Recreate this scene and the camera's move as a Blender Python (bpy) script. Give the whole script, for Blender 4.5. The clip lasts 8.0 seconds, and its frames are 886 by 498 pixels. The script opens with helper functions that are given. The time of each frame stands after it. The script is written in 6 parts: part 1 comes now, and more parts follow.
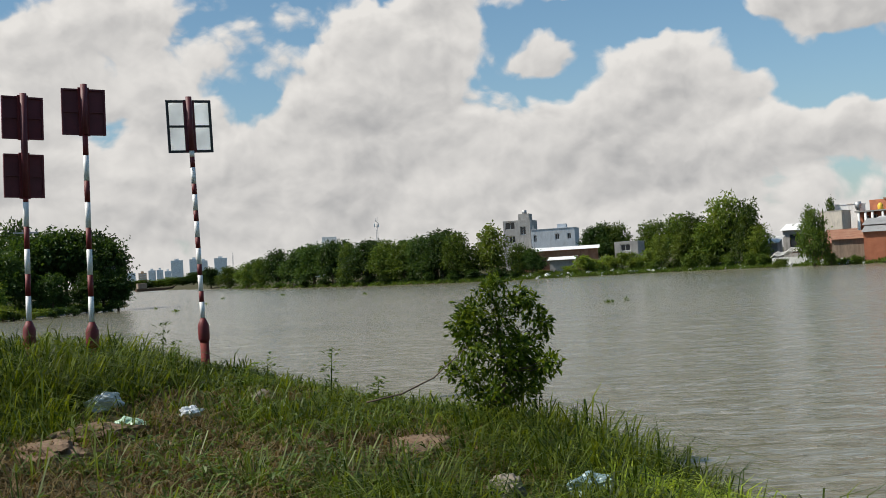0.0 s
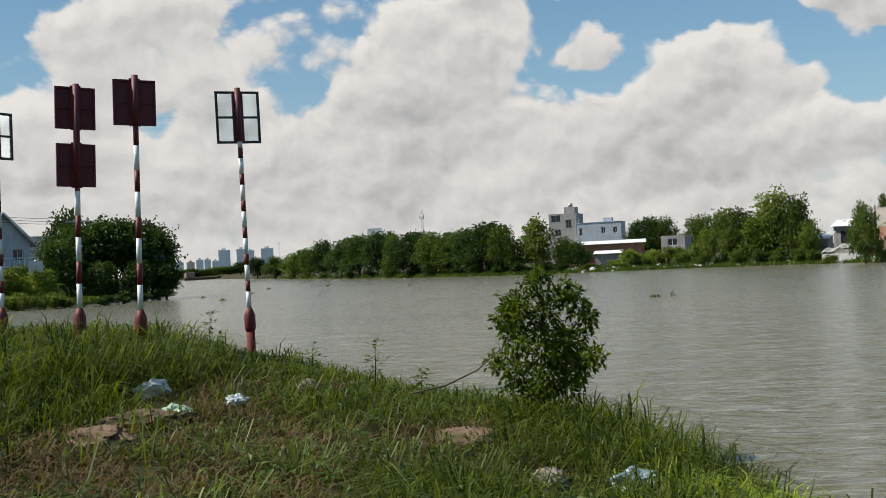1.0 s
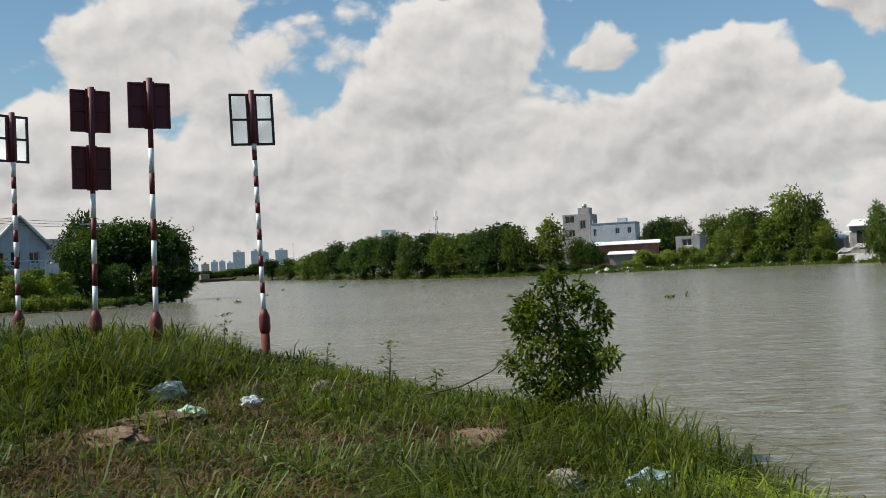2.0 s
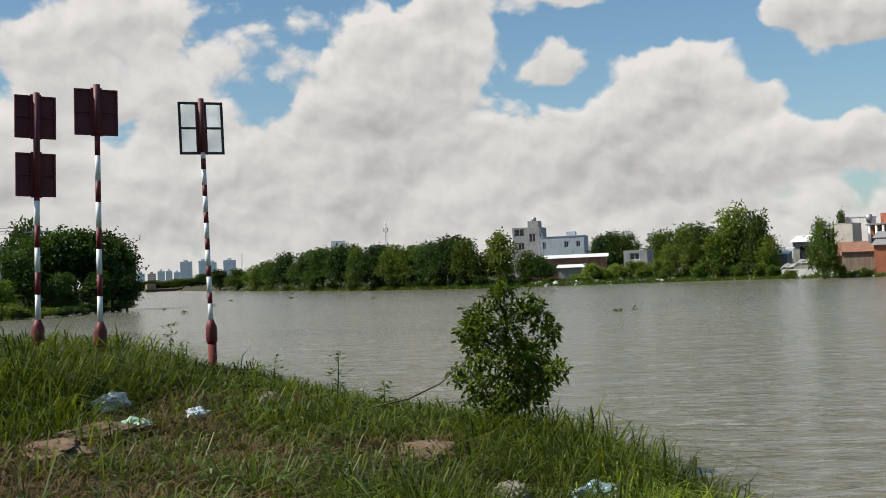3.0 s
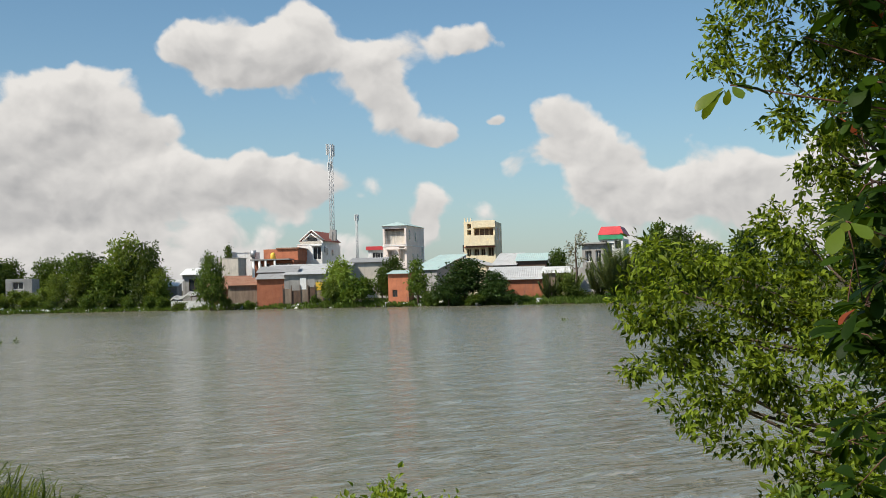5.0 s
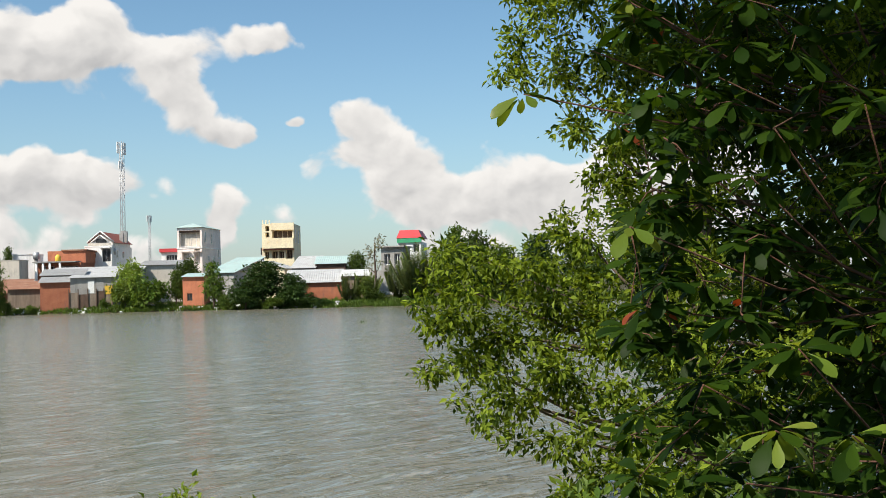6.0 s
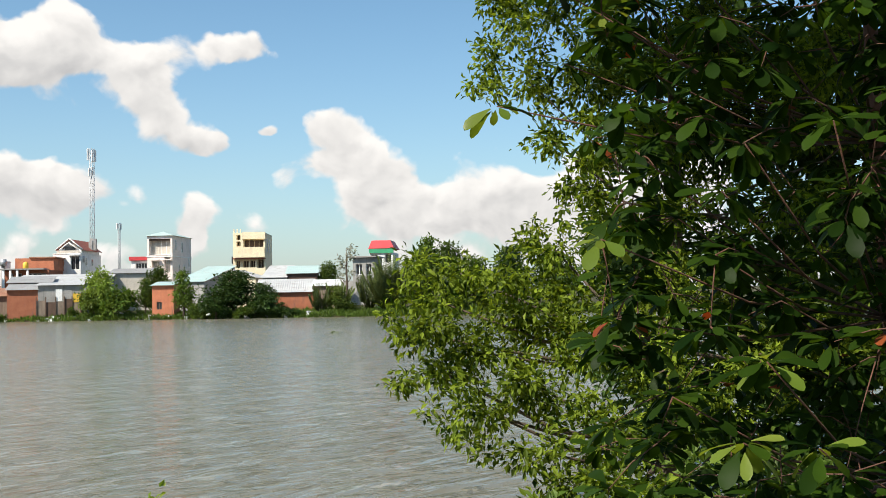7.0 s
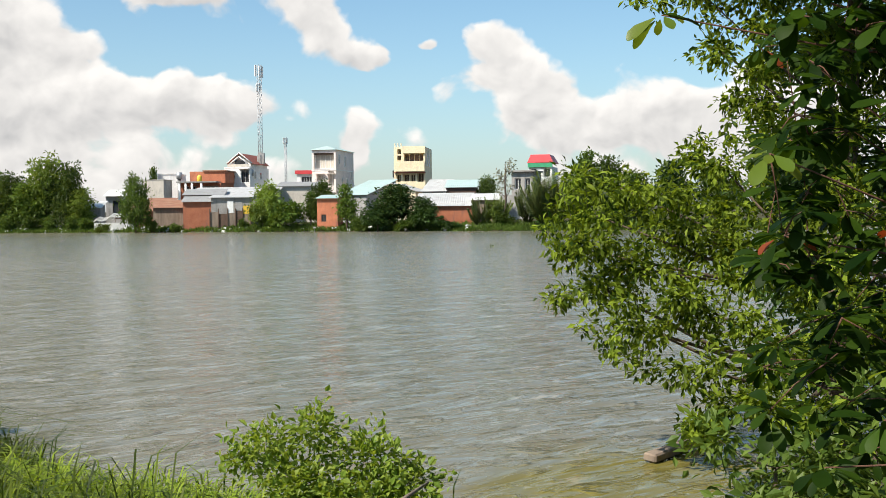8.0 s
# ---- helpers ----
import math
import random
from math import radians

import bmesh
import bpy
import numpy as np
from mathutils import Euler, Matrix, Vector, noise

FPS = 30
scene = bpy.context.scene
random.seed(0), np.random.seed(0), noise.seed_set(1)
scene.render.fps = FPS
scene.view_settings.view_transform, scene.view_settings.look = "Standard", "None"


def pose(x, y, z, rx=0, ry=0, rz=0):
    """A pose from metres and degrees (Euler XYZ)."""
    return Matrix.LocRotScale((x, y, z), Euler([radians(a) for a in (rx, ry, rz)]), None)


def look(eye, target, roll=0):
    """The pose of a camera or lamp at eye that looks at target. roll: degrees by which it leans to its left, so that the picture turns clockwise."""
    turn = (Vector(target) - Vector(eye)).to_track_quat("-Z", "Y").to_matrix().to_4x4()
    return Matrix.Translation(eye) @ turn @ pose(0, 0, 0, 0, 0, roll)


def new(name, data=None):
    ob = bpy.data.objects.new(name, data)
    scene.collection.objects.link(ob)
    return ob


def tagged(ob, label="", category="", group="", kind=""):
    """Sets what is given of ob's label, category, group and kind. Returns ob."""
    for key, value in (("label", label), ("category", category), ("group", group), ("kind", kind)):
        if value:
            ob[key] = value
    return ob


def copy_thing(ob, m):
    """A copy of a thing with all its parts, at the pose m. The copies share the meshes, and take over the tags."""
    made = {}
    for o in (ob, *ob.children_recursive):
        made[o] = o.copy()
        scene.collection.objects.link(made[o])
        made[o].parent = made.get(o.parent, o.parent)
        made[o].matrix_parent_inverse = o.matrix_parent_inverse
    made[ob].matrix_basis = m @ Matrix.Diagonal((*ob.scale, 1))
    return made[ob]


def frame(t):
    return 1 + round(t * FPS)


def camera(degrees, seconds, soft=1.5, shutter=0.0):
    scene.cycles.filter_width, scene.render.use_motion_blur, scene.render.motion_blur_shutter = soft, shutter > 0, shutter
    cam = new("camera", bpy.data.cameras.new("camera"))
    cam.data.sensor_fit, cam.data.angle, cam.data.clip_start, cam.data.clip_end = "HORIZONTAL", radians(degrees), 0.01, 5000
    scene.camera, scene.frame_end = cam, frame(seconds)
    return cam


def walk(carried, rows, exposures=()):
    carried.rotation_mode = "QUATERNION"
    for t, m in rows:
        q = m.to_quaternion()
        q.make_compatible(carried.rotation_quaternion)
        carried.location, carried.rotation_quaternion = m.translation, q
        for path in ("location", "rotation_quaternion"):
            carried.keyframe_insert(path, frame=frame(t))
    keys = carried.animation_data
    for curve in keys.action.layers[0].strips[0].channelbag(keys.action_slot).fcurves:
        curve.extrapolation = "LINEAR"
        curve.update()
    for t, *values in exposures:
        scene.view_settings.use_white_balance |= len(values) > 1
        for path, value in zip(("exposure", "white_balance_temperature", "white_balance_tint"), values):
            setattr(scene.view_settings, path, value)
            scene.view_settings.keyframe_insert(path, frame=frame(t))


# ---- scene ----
cam = camera(46.1, 8.0, 0.65)
PATH = [
    (0, pose(0, 0, 2.4, 90.98, 3.42, 0.10)),
    (0.5, pose(0, 0, 2.4, 90.83, 2.97, 0.88)),
    (1, pose(0, 0, 2.4, 90.69, 2.78, 2.57)),
    (1.5, pose(0, 0, 2.4, 90.68, 3.27, 3.05)),
    (2.8, pose(0, 0, 2.4, 91.27, 2.20, 3.80)),
    (3, pose(0, 0, 2.4, 91.32, 2.43, 0.57)),
    (3.5, pose(0, 0, 2.4, 91.33, 2.15, -9.44)),
    (4, pose(0, 0, 2.4, 91.26, 1.88, -19.29)),
    (4.5, pose(0, 0, 2.4, 91.40, 1.49, -26.70)),
    (4.7, pose(0, 0, 2.4, 91.65, 1.40, -28.75)),
    (5.8, pose(0, 0, 2.4, 91.83, 1.75, -41.27)),
    (6, pose(0, 0, 2.4, 91.78, 1.58, -43.10)),
    (6.5, pose(0, 0, 2.4, 92.09, 1.16, -46.07)),
    (7, pose(0, 0, 2.4, 92.34, 1.10, -44.66)),
    (7.5, pose(0, 0, 2.4, 90.32, 0.70, -41.18)),
    (8, pose(0, 0, 2.4, 87.76, 0.64, -35.96)),
]
EXPOSURES = [(t, e, 6650.0, 10.0) for t, e in ((0.0, 0.18), (1.7, 0.18), (3.0, 0.18), (4.0, 0.10), (4.7, 0.14), (6.0, 0.42), (8.0, 0.58))]
walk(cam, PATH, EXPOSURES)

EYE = 2.4                      # height of the eye over the river
SUN_AZ, SUN_EL = 112.0, 52.0    # degrees; azimuth counted to the left of ahead


SPREAD, REACH = 0.8135, 1.196    # narrow the bearings and stretch the distances to fit the camera's view


def polar(az, d):
    return (-math.sin(radians(az * SPREAD)) * d * REACH, math.cos(radians(az * SPREAD)) * d * REACH)


def lay_out(x, y):
    """Plan coordinates to world coordinates, narrowed and stretched to fit the view, for arrays."""
    a, d = np.arctan2(-x, y) * SPREAD, np.hypot(x, y) * REACH
    return -np.sin(a) * d, np.cos(a) * d


def rise(el, d):
    return EYE + d * math.tan(radians(el))


def span(a, b, d):
    return abs(radians(a - b)) * d


# ---- sky and sun ----
def build_sky():
    world = bpy.data.worlds.new("sky")
    scene.world = world
    world.use_nodes = True
    nt = world.node_tree
    nt.nodes.clear()
    N, L = nt.nodes.new, nt.links.new

    def val(sock, v):
        if hasattr(v, "is_linked"):
            L(v, sock)
        else:
            sock.default_value = v

    def m(op, a, b=0.0, c=0.0, clamp=False):
        n = N("ShaderNodeMath")
        n.operation, n.use_clamp = op, clamp
        for k, v in enumerate((a, b, c)):
            val(n.inputs[k], v)
        return n.outputs[0]

    def fbm(vec, scale, detail, rough, distort=0.0):
        n = N("ShaderNodeTexNoise")
        L(vec, n.inputs["Vector"])
        n.inputs["Scale"].default_value = scale
        n.inputs["Detail"].default_value = detail
        n.inputs["Roughness"].default_value = rough
        n.inputs["Distortion"].default_value = distort
        return n.outputs["Fac"]

    def xyz(a, b, c):
        n = N("ShaderNodeCombineXYZ")
        for k, v in enumerate((a, b, c)):
            val(n.inputs[k], v)
        return n.outputs[0]

    coord = N("ShaderNodeTexCoord")
    sep = N("ShaderNodeSeparateXYZ")
    L(coord.outputs["Generated"], sep.inputs[0])
    deg = 180 / math.pi
    az = m("MULTIPLY", m("ARCTAN2", m("MULTIPLY", sep.outputs[0], -1.0), sep.outputs[1]), deg)
    el = m("MULTIPLY", m("ARCSINE", sep.outputs[2]), deg)
    flat = xyz(m("MULTIPLY", az, 0.123), m("MULTIPLY", el, 0.145), 3.7)
    # a slow warp makes the heaps of cloud ragged
    warp = N("ShaderNodeTexNoise")
    L(flat, warp.inputs["Vector"])
    warp.inputs["Scale"].default_value, warp.inputs["Detail"].default_value = 2.0, 4.0
    warp.inputs["Roughness"].default_value = 0.5
    ws = N("ShaderNodeSeparateXYZ")
    L(warp.outputs["Color"], ws.inputs[0])
    waz = m("ADD", az, m("MULTIPLY", m("SUBTRACT", ws.outputs[0], 0.5), 3.4))
    wel = m("ADD", el, m("MULTIPLY", m("SUBTRACT", ws.outputs[1], 0.5), 2.6))
    # heaps of cloud: azimuth, elevation, half width, half height
    heaps = [(17.0, 13.8, 6.6, 2.2), (20.5, 11.2, 2.2, 1.6), (15.0, 9.4, 1.7, 2.0), (4.2, 10.6, 3.6, 2.6), (1.0, 12.0, 2.8, 2.0), (3.2, 7.8, 6.0, 1.8), (-0.8, 13.8, 1.4, 1.3),
             (-6.4, 11.2, 1.8, 0.9), (-11.2, 9.3, 2.2, 2.0), (-13.4, 10.4, 1.4, 1.6), (-9.0, 7.4, 2.6, 1.5), (-16.6, 8.6, 1.9, 1.2), (-6.5, 14.6, 3.4, 0.8), (-12.5, 5.2, 7.0, 1.7), (-22.3, 5.8, 4.6, 0.9)]
    puffs = [(-21.6, 12.4, 2.8, 1.3), (-25.4, 13.1, 3.2, 1.8), (-29.4, 10.6, 1.5, 1.8), (-33.5, 13.3, 2.6, 0.9), (-35.0, 8.9, 0.7, 0.35), (-32.3, 8.5, 1.2, 0.7), (-38.9, 9.0, 1.3, 1.0),
             (-39.4, 7.0, 3.0, 0.8), (-40.9, 5.7, 1.0, 1.0), (-44.6, 4.6, 4.2, 1.2), (-31.2, 4.1, 0.9, 1.2), (-19.0, 12.9, 2.0, 1.3), (-54.0, 5.0, 6.0, 2.5), (10.0, 4.8, 8.0, 1.6), (24.0, 7.0, 4.0, 2.0)]
    mass, tilt = 0.0, 0.0
    for a, e, ra, re in heaps + puffs:
        u = m("MULTIPLY", m("SUBTRACT", waz, a), 0.80 / ra)
        v = m("MULTIPLY", m("SUBTRACT", wel, e), 0.78 / re)
        g = m("EXPONENT", m("MULTIPLY", m("ADD", m("MULTIPLY", u, u), m("MULTIPLY", v, v)), -1.0))
        mass = m("ADD", mass, g)
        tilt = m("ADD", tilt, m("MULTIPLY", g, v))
    # broken cloud everywhere else, and a pale bank of it low over the horizon
    wide = fbm(xyz(m("MULTIPLY", az, 0.06), m("MULTIPLY", el, 0.1), 8.0), 1.0, 5.0, 0.55)
    far = m("MULTIPLY", m("SUBTRACT", wide, 0.5), 2.2)
    high = m("MULTIPLY", m("SUBTRACT", el, 17.0), 0.1, clamp=True)
    behind = m("MULTIPLY", m("SUBTRACT", m("ABSOLUTE", m("ADD", az, 16.0)), 43.0), 0.1, clamp=True)
    # cloud thinned on the right, mostly above the view, to darken the water
    open_sky = m("MULTIPLY", m("MULTIPLY", m("SUBTRACT", -8.0, az), 0.06, clamp=True), 0.25)
    mass = m("ADD", mass, m("MULTIPLY", m("SUBTRACT", m("ADD", far, 0.35), open_sky), m("MAXIMUM", high, behind)))
    low = m("EXPONENT", m("MULTIPLY", m("MAXIMUM", el, 0.0), -0.27))
    left = m("MULTIPLY", m("ADD", az, 31.0), 0.05, clamp=True)
    mass = m("ADD", mass, m("MULTIPLY", low, m("ADD", 0.75, m("MULTIPLY", left, 0.45))))
    mid = m("MULTIPLY", m("SUBTRACT", el, 4.2), 0.24)
    mass = m("ADD", mass, m("MULTIPLY", m("MULTIPLY", left, 0.30), m("EXPONENT", m("MULTIPLY", m("MULTIPLY", mid, mid), -1.0))))

    def heap(vec):
        vo = N("ShaderNodeTexVoronoi")
        vo.feature = "SMOOTH_F1"
        L(vec, vo.inputs["Vector"])
        vo.inputs["Scale"].default_value, vo.inputs["Detail"].default_value = 2.3, 3.0
        vo.inputs["Roughness"].default_value, vo.inputs["Smoothness"].default_value = 0.5, 0.4
        round_ = m("SUBTRACT", 0.62, vo.outputs["Distance"])
        return m("ADD", m("MULTIPLY", round_, 0.55), m("MULTIPLY", fbm(vec, 1.9, 8.0, 0.56, 0.25), 0.85))

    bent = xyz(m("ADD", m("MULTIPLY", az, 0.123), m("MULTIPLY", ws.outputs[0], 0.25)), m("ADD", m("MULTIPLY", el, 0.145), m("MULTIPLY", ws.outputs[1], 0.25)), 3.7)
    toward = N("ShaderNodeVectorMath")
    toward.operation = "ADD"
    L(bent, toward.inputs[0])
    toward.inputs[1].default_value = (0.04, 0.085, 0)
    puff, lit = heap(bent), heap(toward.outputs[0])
    dens = m("ADD", m("ADD", mass, 0.12), m("MULTIPLY", m("SUBTRACT", puff, 0.5), 1.2))
    ramp = N("ShaderNodeMapRange")
    ramp.interpolation_type = "SMOOTHSTEP"
    L(dens, ramp.inputs["Value"])
    ramp.inputs["From Min"].default_value, ramp.inputs["From Max"].default_value = 0.38, 0.64
    cover = ramp.outputs["Result"]
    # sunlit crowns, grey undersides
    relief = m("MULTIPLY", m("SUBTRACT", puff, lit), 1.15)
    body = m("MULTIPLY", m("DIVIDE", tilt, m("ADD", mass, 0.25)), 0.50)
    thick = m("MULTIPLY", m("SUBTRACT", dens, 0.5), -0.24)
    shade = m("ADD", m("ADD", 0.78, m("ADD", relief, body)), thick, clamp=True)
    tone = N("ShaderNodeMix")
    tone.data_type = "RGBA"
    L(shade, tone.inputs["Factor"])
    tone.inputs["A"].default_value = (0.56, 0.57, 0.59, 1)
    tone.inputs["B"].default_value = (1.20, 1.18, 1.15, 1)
    sky = N("ShaderNodeTexSky")
    sky.sky_type, sky.sun_disc = "NISHITA", False
    sky.sun_elevation, sky.sun_rotation = radians(SUN_EL), radians(-SUN_AZ)
    sky.air_density, sky.dust_density, sky.ozone_density = 1.0, 0.6, 2.5
    grade = N("ShaderNodeMix")
    grade.data_type, grade.blend_type = "RGBA", "MULTIPLY"
    grade.inputs["Factor"].default_value = 1.0
    L(sky.outputs[0], grade.inputs["A"])
    grade.inputs["B"].default_value = (0.128, 0.170, 0.174, 1)
    haze = N("ShaderNodeMix")
    haze.data_type = "RGBA"
    L(m("MULTIPLY", m("EXPONENT", m("MULTIPLY", m("MAXIMUM", el, 0.0), -0.16)), 0.8), haze.inputs["Factor"])
    L(grade.outputs["Result"], haze.inputs["A"])
    haze.inputs["B"].default_value = (0.66, 0.68, 0.69, 1)
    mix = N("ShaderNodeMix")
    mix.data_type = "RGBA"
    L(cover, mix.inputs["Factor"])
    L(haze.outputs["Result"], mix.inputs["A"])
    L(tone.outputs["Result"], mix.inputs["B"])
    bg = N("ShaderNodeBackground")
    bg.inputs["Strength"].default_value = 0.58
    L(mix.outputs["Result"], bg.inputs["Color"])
    out = N("ShaderNodeOutputWorld")
    L(bg.outputs[0], out.inputs[0])


build_sky()
sun = new("sun", bpy.data.lights.new("sun", "SUN"))
sun.data.energy, sun.data.angle, sun.data.color = 5.0, radians(0.6), (1.0, 0.94, 0.84)
sx, sy = polar(SUN_AZ, math.cos(radians(SUN_EL)))
sun.matrix_world = look((sx * 50, sy * 50, math.sin(radians(SUN_EL)) * 50), (0, 0, 0))


# ---- materials ----
def material(name, a, b, rough=0.8, scale=4.0, fine=40.0, bump=0.3, metal=0.0, dirt=None, spec=0.5, reach=0.02, stretch=(1, 1, 1), random=0.0):
    """Two colours mixed by coarse noise, broken by fine grain, with relief."""
    mt = bpy.data.materials.new(name)
    mt.use_nodes = True
    nt = mt.node_tree
    N, L = nt.nodes.new, nt.links.new
    bsdf = nt.nodes["Principled BSDF"]
    co = N("ShaderNodeTexCoord")
    mp = N("ShaderNodeMapping")
    mp.inputs["Scale"].default_value = stretch
    L(co.outputs["Object"], mp.inputs[0])
    n1, n2 = N("ShaderNodeTexNoise"), N("ShaderNodeTexNoise")
    for n, s, d in ((n1, scale, 6.0), (n2, fine, 4.0)):
        L(mp.outputs[0], n.inputs["Vector"])
        n.inputs["Scale"].default_value, n.inputs["Detail"].default_value = s, d
        n.inputs["Roughness"].default_value = 0.62
    r1 = N("ShaderNodeMapRange")
    L(n1.outputs["Fac"], r1.inputs["Value"])
    r1.inputs["From Min"].default_value, r1.inputs["From Max"].default_value = 0.36, 0.64
    mx = N("ShaderNodeMix")
    mx.data_type = "RGBA"
    L(r1.outputs[0], mx.inputs["Factor"])
    mx.inputs["A"].default_value, mx.inputs["B"].default_value = (*a, 1), (*b, 1)
    hsv = N("ShaderNodeHueSaturation")
    L(mx.outputs["Result"], hsv.inputs["Color"])
    r2 = N("ShaderNodeMapRange")
    L(n2.outputs["Fac"], r2.inputs["Value"])
    r2.inputs["From Min"].default_value, r2.inputs["From Max"].default_value = 0.25, 0.75
    r2.inputs["To Min"].default_value, r2.inputs["To Max"].default_value = 0.78, 1.2
    v = r2.outputs[0]
    if random:
        info = N("ShaderNodeObjectInfo")
        rr = N("ShaderNodeMapRange")
        L(info.outputs["Random"], rr.inputs["Value"])
        rr.inputs["To Min"].default_value, rr.inputs["To Max"].default_value = 1 - random, 1 + random
        mu = N("ShaderNodeMath")
        mu.operation = "MULTIPLY"
        L(v, mu.inputs[0])
        L(rr.outputs[0], mu.inputs[1])
        v = mu.outputs[0]
    L(v, hsv.inputs["Value"])
    colour = hsv.outputs["Color"]
    if dirt:
        n3 = N("ShaderNodeTexNoise")
        mp3 = N("ShaderNodeMapping")
        mp3.inputs["Scale"].default_value = (1.0, 1.0, 0.25)
        L(co.outputs["Object"], mp3.inputs[0])
        L(mp3.outputs[0], n3.inputs["Vector"])
        n3.inputs["Scale"].default_value, n3.inputs["Detail"].default_value = 1.6, 8.0
        n3.inputs["Roughness"].default_value = 0.7
        r3 = N("ShaderNodeMapRange")
        L(n3.outputs["Fac"], r3.inputs["Value"])
        r3.inputs["From Min"].default_value, r3.inputs["From Max"].default_value = 0.52, 0.72
        m3 = N("ShaderNodeMix")
        m3.data_type = "RGBA"
        L(r3.outputs[0], m3.inputs["Factor"])
        L(colour, m3.inputs["A"])
        m3.inputs["B"].default_value = (*dirt, 1)
        colour = m3.outputs["Result"]
    L(colour, bsdf.inputs["Base Color"])
    bsdf.inputs["Roughness"].default_value, bsdf.inputs["Metallic"].default_value = rough, metal
    bsdf.inputs["Specular IOR Level"].default_value = spec
    if bump:
        bp = N("ShaderNodeBump")
        bp.inputs["Strength"].default_value, bp.inputs["Distance"].default_value = bump, reach
        L(n2.outputs["Fac"], bp.inputs["Height"])
        L(bp.outputs[0], bsdf.inputs["Normal"])
    return mt


def leaf_material(name, a, b, gloss=0.45, through_light=0.35, tint=(1.5, 1.35, 0.5), spec=0.2, vary=(0.6, 1.35)):
    """Foliage: the colour varies leaf by leaf, and light comes through."""
    mt = bpy.data.materials.new(name)
    mt.use_nodes = True
    nt = mt.node_tree
    N, L = nt.nodes.new, nt.links.new
    bsdf, out = nt.nodes["Principled BSDF"], nt.nodes["Material Output"]
    geo = N("ShaderNodeNewGeometry")
    mx = N("ShaderNodeMix")
    mx.data_type = "RGBA"
    L(geo.outputs["Random Per Island"], mx.inputs["Factor"])
    mx.inputs["A"].default_value, mx.inputs["B"].default_value = (*a, 1), (*b, 1)
    co = N("ShaderNodeTexCoord")
    n1 = N("ShaderNodeTexNoise")
    L(co.outputs["Object"], n1.inputs["Vector"])
    n1.inputs["Scale"].default_value, n1.inputs["Detail"].default_value = 0.9, 4.0
    r1 = N("ShaderNodeMapRange")
    L(n1.outputs["Fac"], r1.inputs["Value"])
    r1.inputs["From Min"].default_value, r1.inputs["From Max"].default_value = 0.3, 0.7
    r1.inputs["To Min"].default_value, r1.inputs["To Max"].default_value = 0.7, 1.3
    info = N("ShaderNodeObjectInfo")
    rr = N("ShaderNodeMapRange")
    L(info.outputs["Random"], rr.inputs["Value"])
    rr.inputs["To Min"].default_value, rr.inputs["To Max"].default_value = vary
    mu = N("ShaderNodeMath")
    mu.operation = "MULTIPLY"
    L(r1.outputs[0], mu.inputs[0])
    L(rr.outputs[0], mu.inputs[1])
    hsv = N("ShaderNodeHueSaturation")
    L(mx.outputs["Result"], hsv.inputs["Color"])
    L(mu.outputs[0], hsv.inputs["Value"])
    L(hsv.outputs[0], bsdf.inputs["Base Color"])
    bsdf.inputs["Roughness"].default_value = gloss
    bsdf.inputs["Specular IOR Level"].default_value = spec
    tr = N("ShaderNodeBsdfTranslucent")
    ti = N("ShaderNodeMix")
    ti.data_type, ti.blend_type = "RGBA", "MULTIPLY"
    ti.inputs["Factor"].default_value = 1.0
    L(hsv.outputs[0], ti.inputs["A"])
    ti.inputs["B"].default_value = (*tint, 1)
    L(ti.outputs["Result"], tr.inputs["Color"])
    ms = N("ShaderNodeMixShader")
    ms.inputs[0].default_value = through_light
    L(bsdf.outputs[0], ms.inputs[1])
    L(tr.outputs[0], ms.inputs[2])
    L(ms.outputs[0], out.inputs["Surface"])
    return mt


